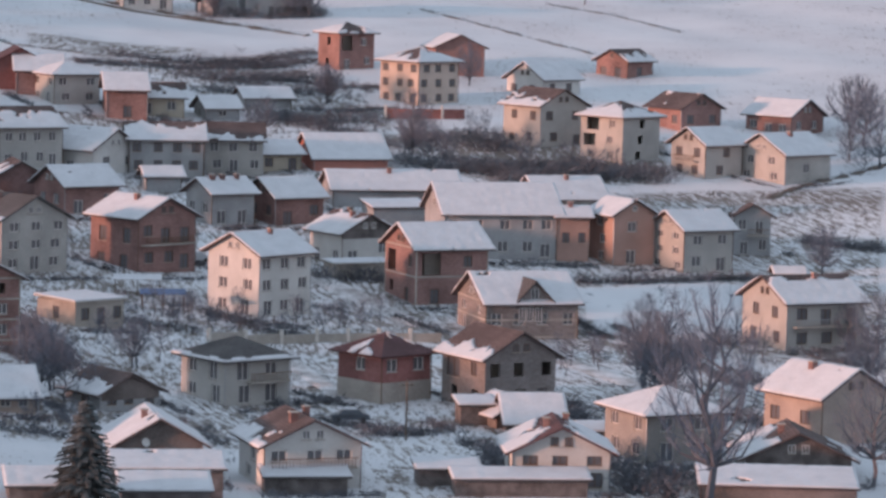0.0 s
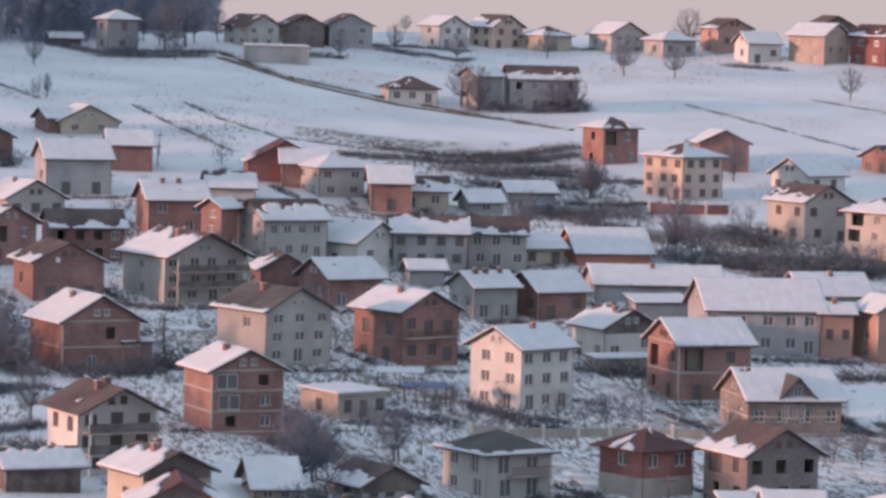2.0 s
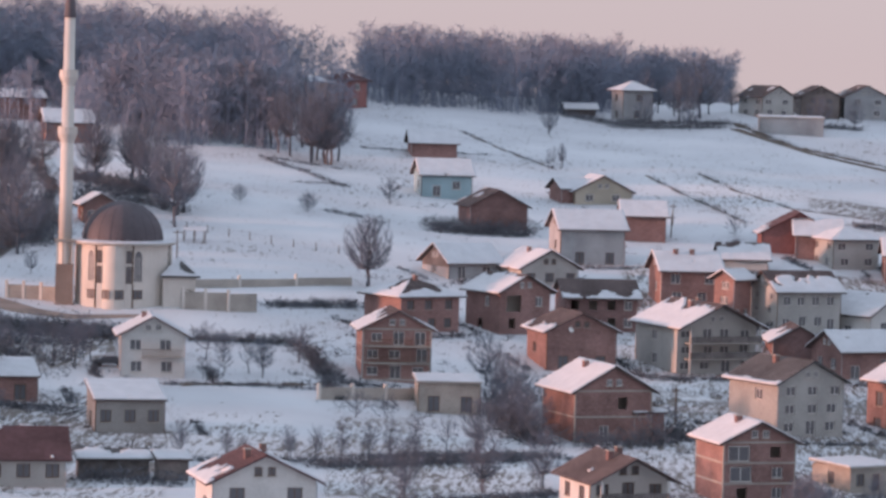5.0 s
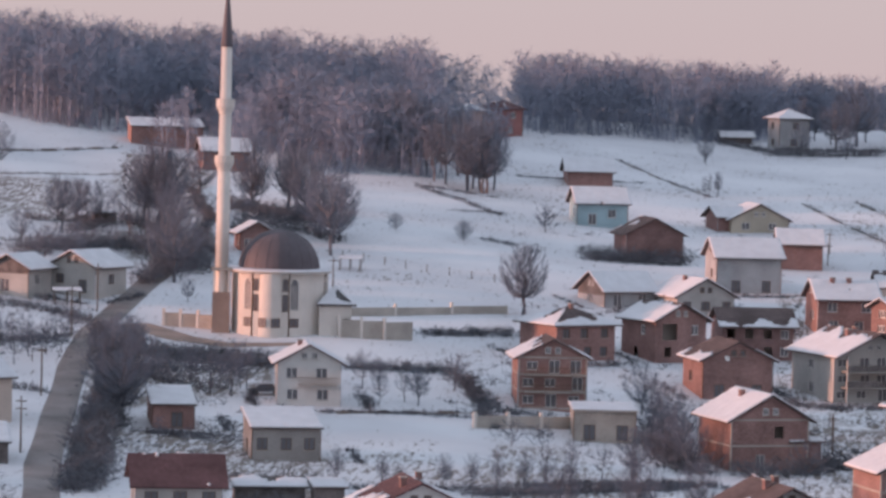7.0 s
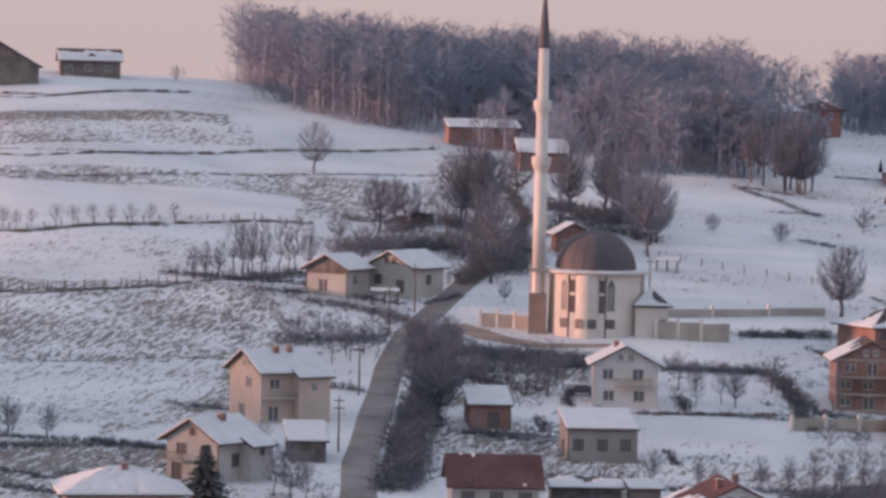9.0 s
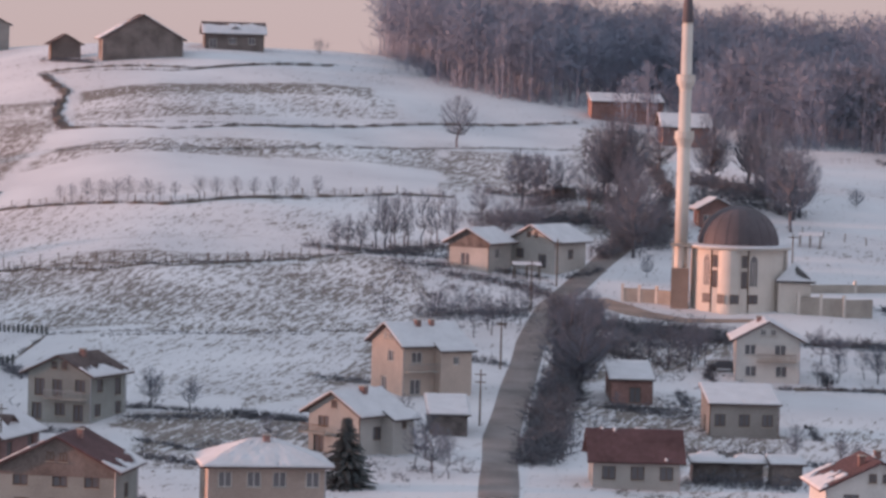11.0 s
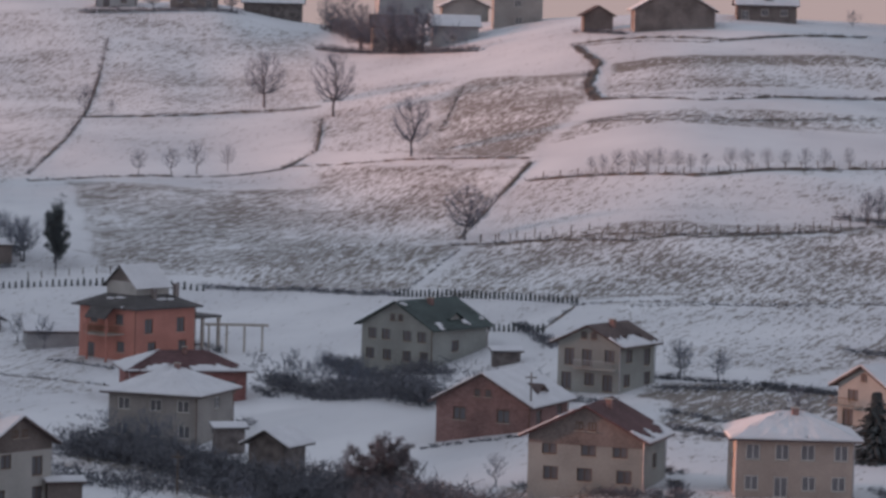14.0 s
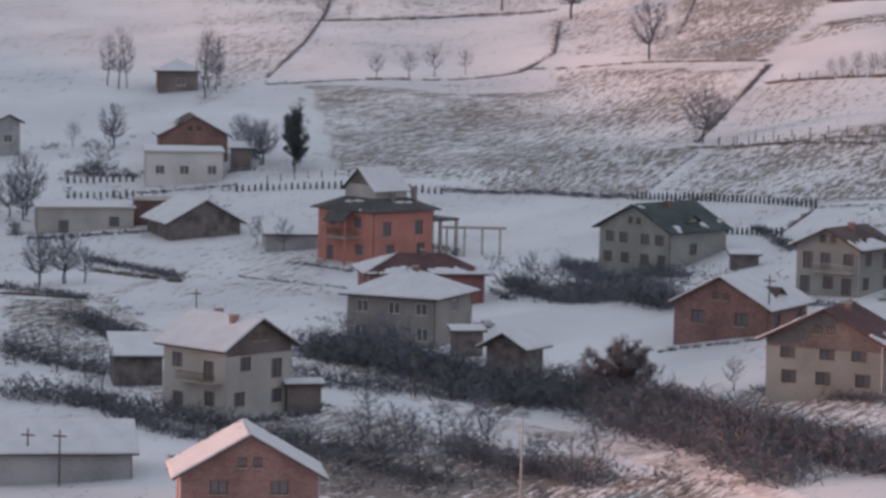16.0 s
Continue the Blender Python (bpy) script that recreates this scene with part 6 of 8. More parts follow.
tree(29.7, 395.7, 6.1, "small", 92)
tree(26.2, 408.3, 3.8, "small", 93)
tree(41.2, 426.2, 4.0, "small", 94)
tree(48.4, 431.8, 3.3, "small", 95)
tree(43.8, 458.2, 3.9, "small", 96)
tree(35.3, 454.0, 3.2, "small", 97)
tree(32.4, 453.0, 2.8, "small", 98)
tree(29.6, 452.2, 3.1, "small", 99)
tree(26.1, 451.4, 2.8, "small", 100)
tree(23.2, 448.9, 2.8, "small", 101)
tree(19.7, 447.9, 2.9, "small", 102)
tree(50.4, 484.4, 7.1, "shrub", 103)
tree(52.3, 481.0, 6.0, "shrub", 104)
tree(49.4, 498.0, 5.8, "shrub", 105)
tree(88.5, 762.1, 5.0, "slim", 106)
tree(48.3, 698.0, 4.8, "shrub", 107)
tree(31.9, 676.8, 3.3, "shrub", 108)
tree(67.9, 474.2, 4.4, "shrub", 109)
tree(71.5, 483.6, 4.1, "shrub", 110)
tree(52.6, 473.9, 4.4, "shrub", 111)
tree(95.9, 452.0, 5.0, "small", 112)
tree(96.0, 438.7, 4.1, "small", 113)
tree(105.1, 460.3, 4.4, "small", 114)
tree(89.4, 434.2, 4.1, "small", 115)
tree(38.2, 600.5, 11.6, "bare", 116)
tree(39.2, 739.7, 12.8, "bare", 117)
tree(36.6, 744.6, 12.0, "bare", 118)
tree(-0.5, 704.5, 10.0, "bare", 119)
tree(7.2, 647.6, 15.4, "bare", 120)
tree(-8.0, 704.1, 10.0, "bare", 121)
tree(-23.3, 669.7, 16.0, "bare", 122)
tree(-19.2, 611.3, 15.1, "bare", 123)
tree(19.4, 679.5, 3.1, "shrub", 124)
tree(31.7, 673.0, 3.3, "shrub", 125)
tree(85.4, 757.7, 4.9, "slim", 126)
tree(88.9, 763.3, 5.3, "slim", 127)
tree(48.3, 695.4, 4.5, "small", 128)
tree(12.8, 509.0, 4.7, "small", 129)
tree(18.4, 512.1, 4.3, "small", 130)
tree(10.0, 505.6, 3.5, "small", 131)
tree(6.3, 444.8, 3.3, "small", 132)
tree(11.8, 446.3, 2.9, "small", 133)
tree(13.9, 445.7, 2.7, "small", 134)
tree(19.4, 447.3, 2.9, "small", 135)
tree(22.9, 447.5, 2.8, "small", 136)
tree(26.1, 448.5, 2.9, "small", 137)
tree(29.3, 449.4, 3.1, "small", 138)
tree(32.1, 450.2, 2.9, "small", 139)
tree(35.4, 451.3, 2.9, "small", 140)
tree(43.7, 457.6, 3.4, "small", 141)
tree(-57.8, 719.5, 10.2, "bare", 142)
tree(-23.8, 670.9, 13.9, "bare", 143)
tree(-26.7, 672.5, 12.2, "bare", 144)
tree(-39.0, 674.2, 7.5, "bare", 145)
tree(-42.4, 669.4, 8.5, "bare", 146)
tree(-41.3, 618.2, 6.7, "bare", 147)
tree(-36.7, 620.3, 7.6, "bare", 148)
tree(-0.5, 699.6, 9.9, "bare", 149)
tree(-7.1, 699.2, 9.9, "bare", 150)
tree(-17.7, 711.3, 9.9, "bare", 151)
tree(-19.4, 649.8, 7.0, "shrub", 152)
tree(-16.3, 592.2, 3.8, "bare", 153)
tree(-22.3, 487.8, 14.3, "bare", 154)
tree(-26.8, 535.8, 5.8, "bare", 155)
tree(13.0, 522.6, 4.4, "small", 156)
tree(18.3, 511.9, 5.5, "small", 157)
tree(-7.7, 510.2, 5.7, "small", 158)
tree(-6.6, 516.5, 4.8, "small", 159)
tree(-59.4, 597.8, 8.8, "slim", 160)
tree(-55.9, 600.1, 7.4, "slim", 161)
tree(-58.8, 600.9, 8.5, "slim", 162)
tree(-67.1, 592.0, 5.5, "small", 163)
tree(-65.1, 595.0, 4.8, "small", 164)
tree(-63.1, 593.4, 5.0, "small", 165)
tree(-52.6, 605.3, 7.0, "slim", 166)
tree(-49.5, 607.5, 6.6, "slim", 167)
tree(-74.6, 459.8, 3.6, "small", 168)
tree(-69.7, 458.1, 2.5, "small", 169)
tree(-37.1, 534.5, 4.9, "small", 170)
tree(-40.0, 551.5, 3.8, "shrub", 171)
tree(-43.0, 546.6, 3.4, "shrub", 172)
tree(-45.9, 550.3, 3.4, "shrub", 173)
tree(-35.0, 552.6, 4.3, "small", 174)
tree(-32.8, 558.1, 4.3, "small", 175)
tree(-16.5, 474.2, 3.3, "small", 176)
tree(-20.6, 439.0, 4.1, "small", 177)
tree(5.9, 441.3, 3.1, "small", 178)
tree(12.0, 442.7, 2.9, "small", 179)
tree(19.7, 446.7, 2.9, "small", 180)
tree(-28.9, 658.2, 9.1, "bare", 181)
tree(-20.8, 660.9, 10.2, "bare", 182)
tree(-34.5, 668.4, 8.2, "bare", 183)
tree(-46.7, 638.2, 5.9, "bare", 184)
tree(4.6, 669.4, 11.3, "bare", 185)
tree(8.7, 664.4, 10.2, "bare", 186)
tree(-8.9, 678.7, 7.3, "shrub", 187)
tree(1.5, 681.6, 7.3, "shrub", 188)
tree(-21.7, 630.2, 5.8, "shrub", 189)
tree(-24.8, 634.6, 5.9, "shrub", 190)
tree(-18.2, 613.0, 4.7, "shrub", 191)
tree(-25.8, 509.9, 4.7, "shrub", 192)
tree(-25.6, 479.9, 4.4, "shrub", 193)
tree(-21.9, 527.6, 4.9, "small", 194)
tree(-17.5, 519.5, 4.8, "small", 195)
tree(-13.6, 524.3, 4.4, "small", 196)
tree(-23.9, 536.3, 5.0, "shrub", 197)
tree(-120.6, 635.5, 3.0, "small", 198)
tree(-118.4, 634.2, 3.4, "small", 199)
tree(-115.3, 632.6, 4.4, "small", 200)
tree(-112.3, 631.2, 4.1, "small", 201)
tree(-109.8, 630.2, 4.3, "small", 202)
tree(-107.5, 629.5, 4.9, "small", 203)
tree(-104.4, 629.8, 4.1, "small", 204)
tree(-102.0, 629.5, 3.3, "small", 205)
tree(-99.5, 630.6, 3.3, "small", 206)
tree(-95.3, 631.1, 4.3, "small", 207)
tree(-92.4, 631.6, 4.1, "small", 208)
tree(-89.4, 633.6, 4.1, "small", 209)
tree(-86.2, 635.0, 3.9, "small", 210)
tree(-83.0, 636.8, 4.1, "small", 211)
tree(-80.0, 640.4, 4.0, "small", 212)
tree(-76.2, 643.3, 4.0, "small", 213)
tree(-43.5, 400.9, 8.1, "fir", 214)
tree(-198.1, 750.1, 13.7, "bare", 215)
tree(-164.7, 682.6, 11.7, "bare", 216)
tree(-132.9, 590.6, 9.3, "bare", 217)
tree(-74.2, 455.2, 4.4, "small", 218)
tree(-69.5, 459.7, 2.9, "small", 219)
tree(-243.0, 910.2, 7.5, "bare", 220)
tree(-99.0, 833.9, 3.6, "shrub", 221)
tree(-43.9, 539.2, 4.6, "small", 222)
tree(-41.0, 544.4, 4.6, "small", 223)
tree(-38.0, 538.4, 5.0, "small", 224)
tree(-35.7, 541.1, 4.6, "small", 225)
tree(-33.3, 541.5, 4.2, "small", 226)
tree(-47.0, 545.1, 4.2, "shrub", 227)
tree(-35.1, 413.6, 5.7, "bare", 228)
tree(-32.9, 409.8, 5.1, "small", 229)
tree(-37.4, 417.5, 5.2, "small", 230)
tree(-219.0, 854.1, 10.9, "bare", 231)
tree(-208.0, 840.5, 12.0, "bare", 232)
tree(-197.4, 827.5, 9.2, "bare", 233)
tree(-187.6, 816.5, 6.4, "shrub", 234)
tree(-226.7, 870.6, 8.3, "shrub", 235)
tree(-237.3, 897.0, 7.1, "bare", 236)
tree(-218.9, 770.0, 12.1, "bare", 237)
tree(-254.2, 752.9, 7.3, "small", 238)
tree(-248.5, 754.3, 3.9, "small", 239)
tree(-217.0, 675.6, 6.0, "small", 240)
tree(-211.5, 679.2, 5.7, "small", 241)
tree(-208.0, 684.3, 6.8, "small", 242)
tree(-203.5, 690.4, 5.5, "small", 243)
tree(-93.3, 376.7, 7.0, "dense", 244)
tree(-129.1, 487.0, 4.7, "small", 245)
tree(-134.8, 492.5, 4.3, "small", 246)
tree(-115.8, 455.2, 4.5, "small", 247)
tree(-120.7, 466.9, 3.7, "shrub", 248)
tree(-202.6, 585.4, 10.0, "ivy", 249)
tree(-218.9, 603.7, 5.9, "small", 250)
tree(-212.3, 595.6, 5.8, "small", 251)
tree(-244.0, 653.8, 12.3, "slim", 252)
tree(-245.3, 663.3, 10.3, "slim", 253)
tree(-82.0, 382.2, 3.9, "small", 254)
tree(-133.7, 422.1, 6.1, "small", 255)
tree(-131.2, 423.3, 5.5, "small", 256)
tree(-136.6, 422.2, 4.8, "small", 257)
tree(-270.2, 669.3, 10.2, "slim", 258)
tree(-266.4, 665.6, 11.9, "slim", 259)
tree(-265.1, 666.6, 10.6, "slim", 260)
tree(-248.0, 665.9, 11.8, "slim", 262)
tree(-246.7, 668.7, 9.4, "slim", 263)
tree(-214.8, 594.5, 8.0, "small", 264)
tree(-209.1, 587.3, 6.9, "small", 265)
tree(-201.1, 581.9, 10.2, "ivy", 266)
tree(-204.3, 481.4, 6.6, "small", 267)
tree(-200.9, 482.6, 6.3, "small", 268)
tree(-199.3, 486.1, 5.3, "small", 269)
tree(-243.1, 604.0, 6.0, "small", 270)
tree(-120.0, 353.3, 2.4, "small", 271)
tree(-113.9, 352.1, 3.5, "small", 272)
tree(-108.8, 354.3, 4.1, "small", 273)
tree(-103.0, 352.0, 4.1, "small", 274)
tree(-102.2, 358.3, 3.4, "small", 275)
tree(-233.4, 543.7, 10.2, "bare", 276)
tree(-237.3, 584.4, 4.9, "shrub", 277)

tree(151.1, 410.4, 9.7, "bare", 301)
tree(148.2, 396.4, 11.4, "bare", 302)
tree(177.5, 405.2, 8.6, "bare", 303)
tree(190.8, 432.4, 9.0, "bare", 305)
tree(217.6, 514.3, 5.9, "bare", 306)
tree(78.2, 415.9, 6.2, "bare", 307)
tree(76.5, 395.1, 5.4, "bare", 308)
tree(179.3, 607.6, 5.2, "bare", 309)
tree(179.8, 664.1, 6.1, "bare", 310)
tree(191.0, 442.2, 6.1, "bare", 313)
tree(153.2, 434.9, 4.1, "small", 314)
tree(148.2, 429.1, 4.4, "small", 315)
tree(148.0, 434.0, 3.9, "small", 316)
tree(97.0, 448.0, 4.4, "small", 317)
tree(103.4, 457.3, 4.8, "small", 318)
tree(108.6, 466.9, 4.1, "small", 319)
tree(115.6, 470.4, 4.4, "small", 320)
tree(127.3, 462.1, 4.2, "small", 321)
tree(129.6, 459.4, 5.0, "small", 322)
tree(132.7, 461.6, 4.8, "small", 323)
tree(187.9, 620.9, 4.6, "small", 324)
tree(197.0, 630.2, 4.6, "small", 325)
tree(201.0, 632.7, 4.0, "small", 326)
tree(176.5, 435.7, 5.0, "small", 327)
tree(174.5, 436.5, 4.7, "small", 328)
tree(270.5, 629.7, 11.0, "bare", 331)
tree(276.3, 632.6, 9.2, "bare", 332)
tree(276.0, 637.2, 10.2, "bare", 333)
tree(259.9, 596.9, 4.5, "shrub", 334)
tree(258.9, 602.3, 3.6, "shrub", 335)
tree(184.0, 601.0, 3.4, "shrub", 336)
tree(196.9, 596.8, 3.6, "shrub", 337)
tree(213.4, 597.0, 3.5, "shrub", 338)
tree(31.2, 414.2, 4.0, "small", 339)
tree(41.7, 426.9, 4.4, "small", 340)
tree(44.3, 466.7, 4.6, "small", 341)
tree(48.9, 432.3, 4.0, "small", 342)
tree(36.8, 469.4, 4.1, "small", 343)
tree(29.7, 428.5, 4.3, "small", 344)
tree(103.5, 466.6, 4.9, "small", 345)
tree(104.1, 458.2, 4.6, "small", 346)
tree(107.8, 464.6, 4.3, "small", 347)
tree(108.4, 456.6, 5.0, "small", 348)
tree(90.9, 438.0, 4.4, "small", 349)
tree(91.2, 427.5, 5.0, "small", 350)
tree(121.2, 461.1, 5.0, "small", 351)
tree(123.8, 456.8, 5.0, "small", 352)
tree(79.0, 405.4, 5.7, "bare", 353)
tree(76.5, 411.1, 5.9, "bare", 354)
tree(90.5, 419.4, 5.8, "bare", 355)
tree(50.8, 495.5, 6.8, "bare", 356)
tree(51.9, 487.2, 5.9, "bare", 357)
tree(52.7, 477.0, 7.0, "bare", 358)
tree(157.0, 631.5, 5.7, "bare", 359)
tree(159.2, 629.9, 7.3, "bare", 360)
tree(179.1, 662.2, 7.3, "bare", 361)
tree(182.2, 616.2, 7.0, "bare", 362)
tree(183.8, 775.6, 9.8, "bare", 363)
tree(181.3, 779.8, 9.8, "bare", 364)
tree(204.7, 772.5, 7.8, "bare", 366)
tree(201.2, 772.9, 7.7, "bare", 367)
tree(233.3, 835.9, 10.0, "bare", 368)
tree(134.6, 859.4, 9.7, "bare", 369)
tree(129.7, 853.6, 8.0, "bare", 370)
tree(126.0, 855.7, 8.5, "bare", 371)
tree(122.9, 862.2, 8.0, "bare", 372)
tree(140.5, 862.5, 7.7, "bare", 373)
tree(91.5, 810.7, 4.3, "slim", 374)
tree(89.1, 765.0, 4.1, "slim", 375)
tree(87.0, 762.7, 4.7, "slim", 376)
tree(12.5, 786.2, 13.8, "tall", 377)
tree(15.6, 781.1, 12.9, "tall", 378)
tree(19.0, 768.5, 12.9, "tall", 379)
tree(22.4, 765.9, 16.9, "tall", 380)
tree(25.7, 758.3, 14.9, "tall", 381)
tree(29.0, 750.6, 13.0, "tall", 382)
tree(31.2, 748.0, 15.1, "tall", 383)
tree(35.7, 746.8, 15.7, "tall", 384)
tree(38.3, 740.2, 16.9, "tall", 385)
tree(40.9, 746.5, 15.5, "tall", 386)
tree(27.8, 758.7, 14.7, "tall", 387)
tree(24.4, 762.3, 16.4, "tall", 388)
tree(17.4, 773.6, 15.8, "tall", 389)
tree(34.6, 763.9, 15.3, "tall", 390)
tree(21.4, 781.5, 15.0, "tall", 391)
tree(27.2, 775.3, 15.5, "tall", 392)
tree(31.1, 768.1, 14.4, "tall", 393)
tree(-7.4, 697.5, 14.9, "tall", 394)
tree(-0.4, 698.0, 12.5, "tall", 395)
tree(1.0, 695.5, 11.2, "tall", 396)
tree(7.5, 661.3, 12.4, "bare", 397)
tree(5.3, 666.8, 15.8, "bare", 398)
tree(-21.4, 640.8, 12.0, "bare", 399)
tree(2.5, 690.0, 13.2, "bare", 400)
tree(-7.9, 511.0, 5.5, "small", 401)
tree(-5.7, 515.5, 6.0, "small", 402)
tree(-13.5, 514.9, 5.1, "small", 403)
tree(13.1, 521.4, 4.8, "small", 404)
tree(16.5, 514.2, 4.7, "small", 405)
tree(18.6, 515.1, 5.4, "small", 406)
tree(24.1, 525.5, 5.8, "small", 407)
tree(10.7, 521.5, 6.0, "small", 408)
tree(6.3, 446.2, 4.4, "small", 409)
tree(11.9, 448.1, 3.6, "small", 410)
tree(19.6, 451.3, 3.7, "small", 411)
tree(23.1, 452.2, 3.7, "small", 412)
tree(26.4, 453.5, 4.4, "small", 413)
tree(29.9, 454.3, 3.9, "small", 414)
tree(32.6, 455.1, 4.3, "small", 415)
tree(35.8, 456.9, 3.7, "small", 416)
tree(40.0, 460.1, 4.5, "small", 417)
tree(51.6, 514.2, 6.6, "bare", 418)
tree(52.7, 504.4, 7.3, "bare", 419)
tree(54.2, 500.2, 6.0, "bare", 420)
tree(50.8, 522.9, 7.3, "bare", 421)
tree(44.1, 462.7, 6.8, "bare", 422)
tree(31.8, 420.7, 6.6, "bare", 423)
tree(41.4, 425.9, 7.1, "bare", 424)
tree(49.0, 430.7, 6.8, "bare", 425)
tree(19.4, 679.6, 3.2, "shrub", 426)
tree(31.9, 676.6, 3.2, "shrub", 427)
tree(34.2, 485.8, 3.3, "shrub", 428)
tree(30.0, 485.6, 3.7, "shrub", 429)
tree(92.2, 640.9, 3.4, "shrub", 430)
tree(111.8, 678.1, 4.1, "shrub", 431)
tree(-23.7, 506.9, 6.8, "bare", 433)
tree(-22.0, 488.3, 8.6, "bare", 435)
tree(-23.4, 532.8, 7.6, "bare", 437)
tree(-20.8, 507.5, 5.4, "small", 441)
tree(-16.2, 512.3, 5.8, "small", 442)
tree(-10.7, 512.4, 6.5, "small", 443)
tree(-8.3, 517.0, 5.7, "small", 444)
tree(-13.8, 522.5, 6.1, "small", 445)
tree(-19.0, 522.3, 6.5, "small", 446)
tree(-7.0, 526.7, 5.8, "small", 447)
tree(-40.9, 659.1, 8.9, "bare", 448)
tree(-36.8, 662.4, 8.6, "bare", 449)
tree(-39.2, 667.8, 8.3, "bare", 450)
tree(-23.8, 670.5, 13.8, "bare", 451)
tree(-26.0, 673.9, 15.2, "bare", 452)
tree(-59.6, 598.1, 8.3, "slim", 453)
tree(-57.8, 598.8, 8.5, "slim", 454)
tree(-56.5, 599.9, 10.1, "slim", 455)
tree(-54.0, 604.7, 9.7, "slim", 456)
tree(-51.5, 606.4, 9.7, "slim", 457)
tree(-49.4, 610.6, 7.8, "slim", 458)
tree(-60.7, 595.9, 10.2, "slim", 459)
tree(-66.7, 591.2, 5.6, "slim", 460)
tree(-63.0, 595.2, 6.4, "slim", 461)
tree(-65.0, 592.5, 6.2, "slim", 462)
tree(-45.9, 543.0, 4.6, "small", 463)
tree(-42.9, 547.8, 4.7, "small", 464)
tree(-38.1, 540.0, 4.5, "small", 465)
tree(-35.5, 540.2, 5.6, "small", 466)
tree(-32.9, 549.5, 4.6, "small", 467)
tree(-37.1, 426.6, 5.7, "small", 468)
tree(-42.0, 451.5, 4.6, "small", 469)
tree(-34.6, 422.8, 4.3, "small", 470)
tree(-54.5, 418.6, 5.7, "small", 471)
tree(-39.6, 531.8, 5.6, "small", 472)
tree(-217.6, 848.9, 9.0, "bare", 473)
tree(-213.8, 845.8, 8.3, "bare", 474)
tree(-207.6, 836.5, 10.9, "bare", 475)
tree(-201.8, 830.7, 9.5, "bare", 476)
tree(-231.3, 885.8, 9.8, "bare", 477)
tree(-198.4, 830.0, 10.8, "bare", 478)
tree(-132.6, 481.7, 5.1, "shrub", 479)
tree(-129.4, 479.4, 4.4, "shrub", 480)
tree(-126.2, 477.2, 4.7, "shrub", 481)
tree(-122.8, 475.0, 4.5, "shrub", 482)
tree(-120.7, 475.6, 4.5, "shrub", 483)
tree(-74.4, 454.6, 5.6, "small", 484)
tree(-68.8, 451.9, 4.9, "small", 485)
tree(-200.5, 580.1, 9.9, "ivy", 486)
tree(-208.6, 587.3, 7.7, "bare", 487)
tree(-212.7, 591.7, 6.2, "bare", 488)
tree(-243.9, 607.2, 7.9, "bare", 489)
tree(-231.8, 539.4, 7.8, "bare", 490)
tree(-235.6, 542.1, 7.0, "bare", 491)
tree(-203.4, 479.1, 7.6, "bare", 492)
tree(-201.2, 482.7, 7.8, "bare", 493)
tree(-198.2, 483.4, 5.2, "small", 494)
tree(-179.4, 515.0, 5.3, "small", 496)
tree(-185.8, 521.3, 4.6, "small", 497)
tree(-131.2, 418.3, 5.0, "small", 498)
tree(-137.6, 427.4, 4.4, "small", 499)
tree(-140.2, 426.5, 5.4, "small", 500)
tree(-251.6, 607.3, 5.0, "small", 502)
tree(-119.1, 350.5, 4.1, "shrub", 503)
tree(-112.7, 341.4, 4.4, "shrub", 504)
tree(-115.0, 355.6, 4.0, "shrub", 505)
tree(-108.5, 343.3, 4.8, "shrub", 506)
tree(-109.1, 354.3, 4.5, "shrub", 507)
tree(-102.9, 352.5, 4.6, "shrub", 508)
tree(-102.0, 342.7, 4.8, "shrub", 509)
tree(-103.4, 361.9, 4.7, "shrub", 510)
tree(-94.5, 338.6, 4.0, "shrub", 511)
tree(-92.9, 343.3, 3.9, "shrub", 512)
tree(-88.1, 337.9, 3.8, "shrub", 513)
tree(-88.0, 346.3, 4.3, "shrub", 514)
tree(-112.7, 334.5, 4.0, "shrub", 515)
tree(-102.8, 336.0, 4.9, "shrub", 516)
tree(-110.9, 354.3, 5.5, "small", 517)
tree(-107.7, 359.5, 5.7, "small", 518)
tree(-106.3, 369.4, 5.2, "small", 519)
tree(-116.9, 363.5, 5.7, "small", 520)
tree(-176.3, 407.8, 4.4, "small", 521)
tree(-173.9, 408.3, 4.4, "small", 522)
tree(-167.3, 399.6, 5.7, "small", 523)
tree(-162.3, 396.2, 4.6, "small", 524)
tree(-156.5, 387.2, 5.5, "small", 525)
tree(-283.7, 892.0, 7.0, "bare", 701)
tree(-264.3, 896.9, 7.0, "bare", 702)


# ---- the woods on the crest ----
FOREST = Sticks()


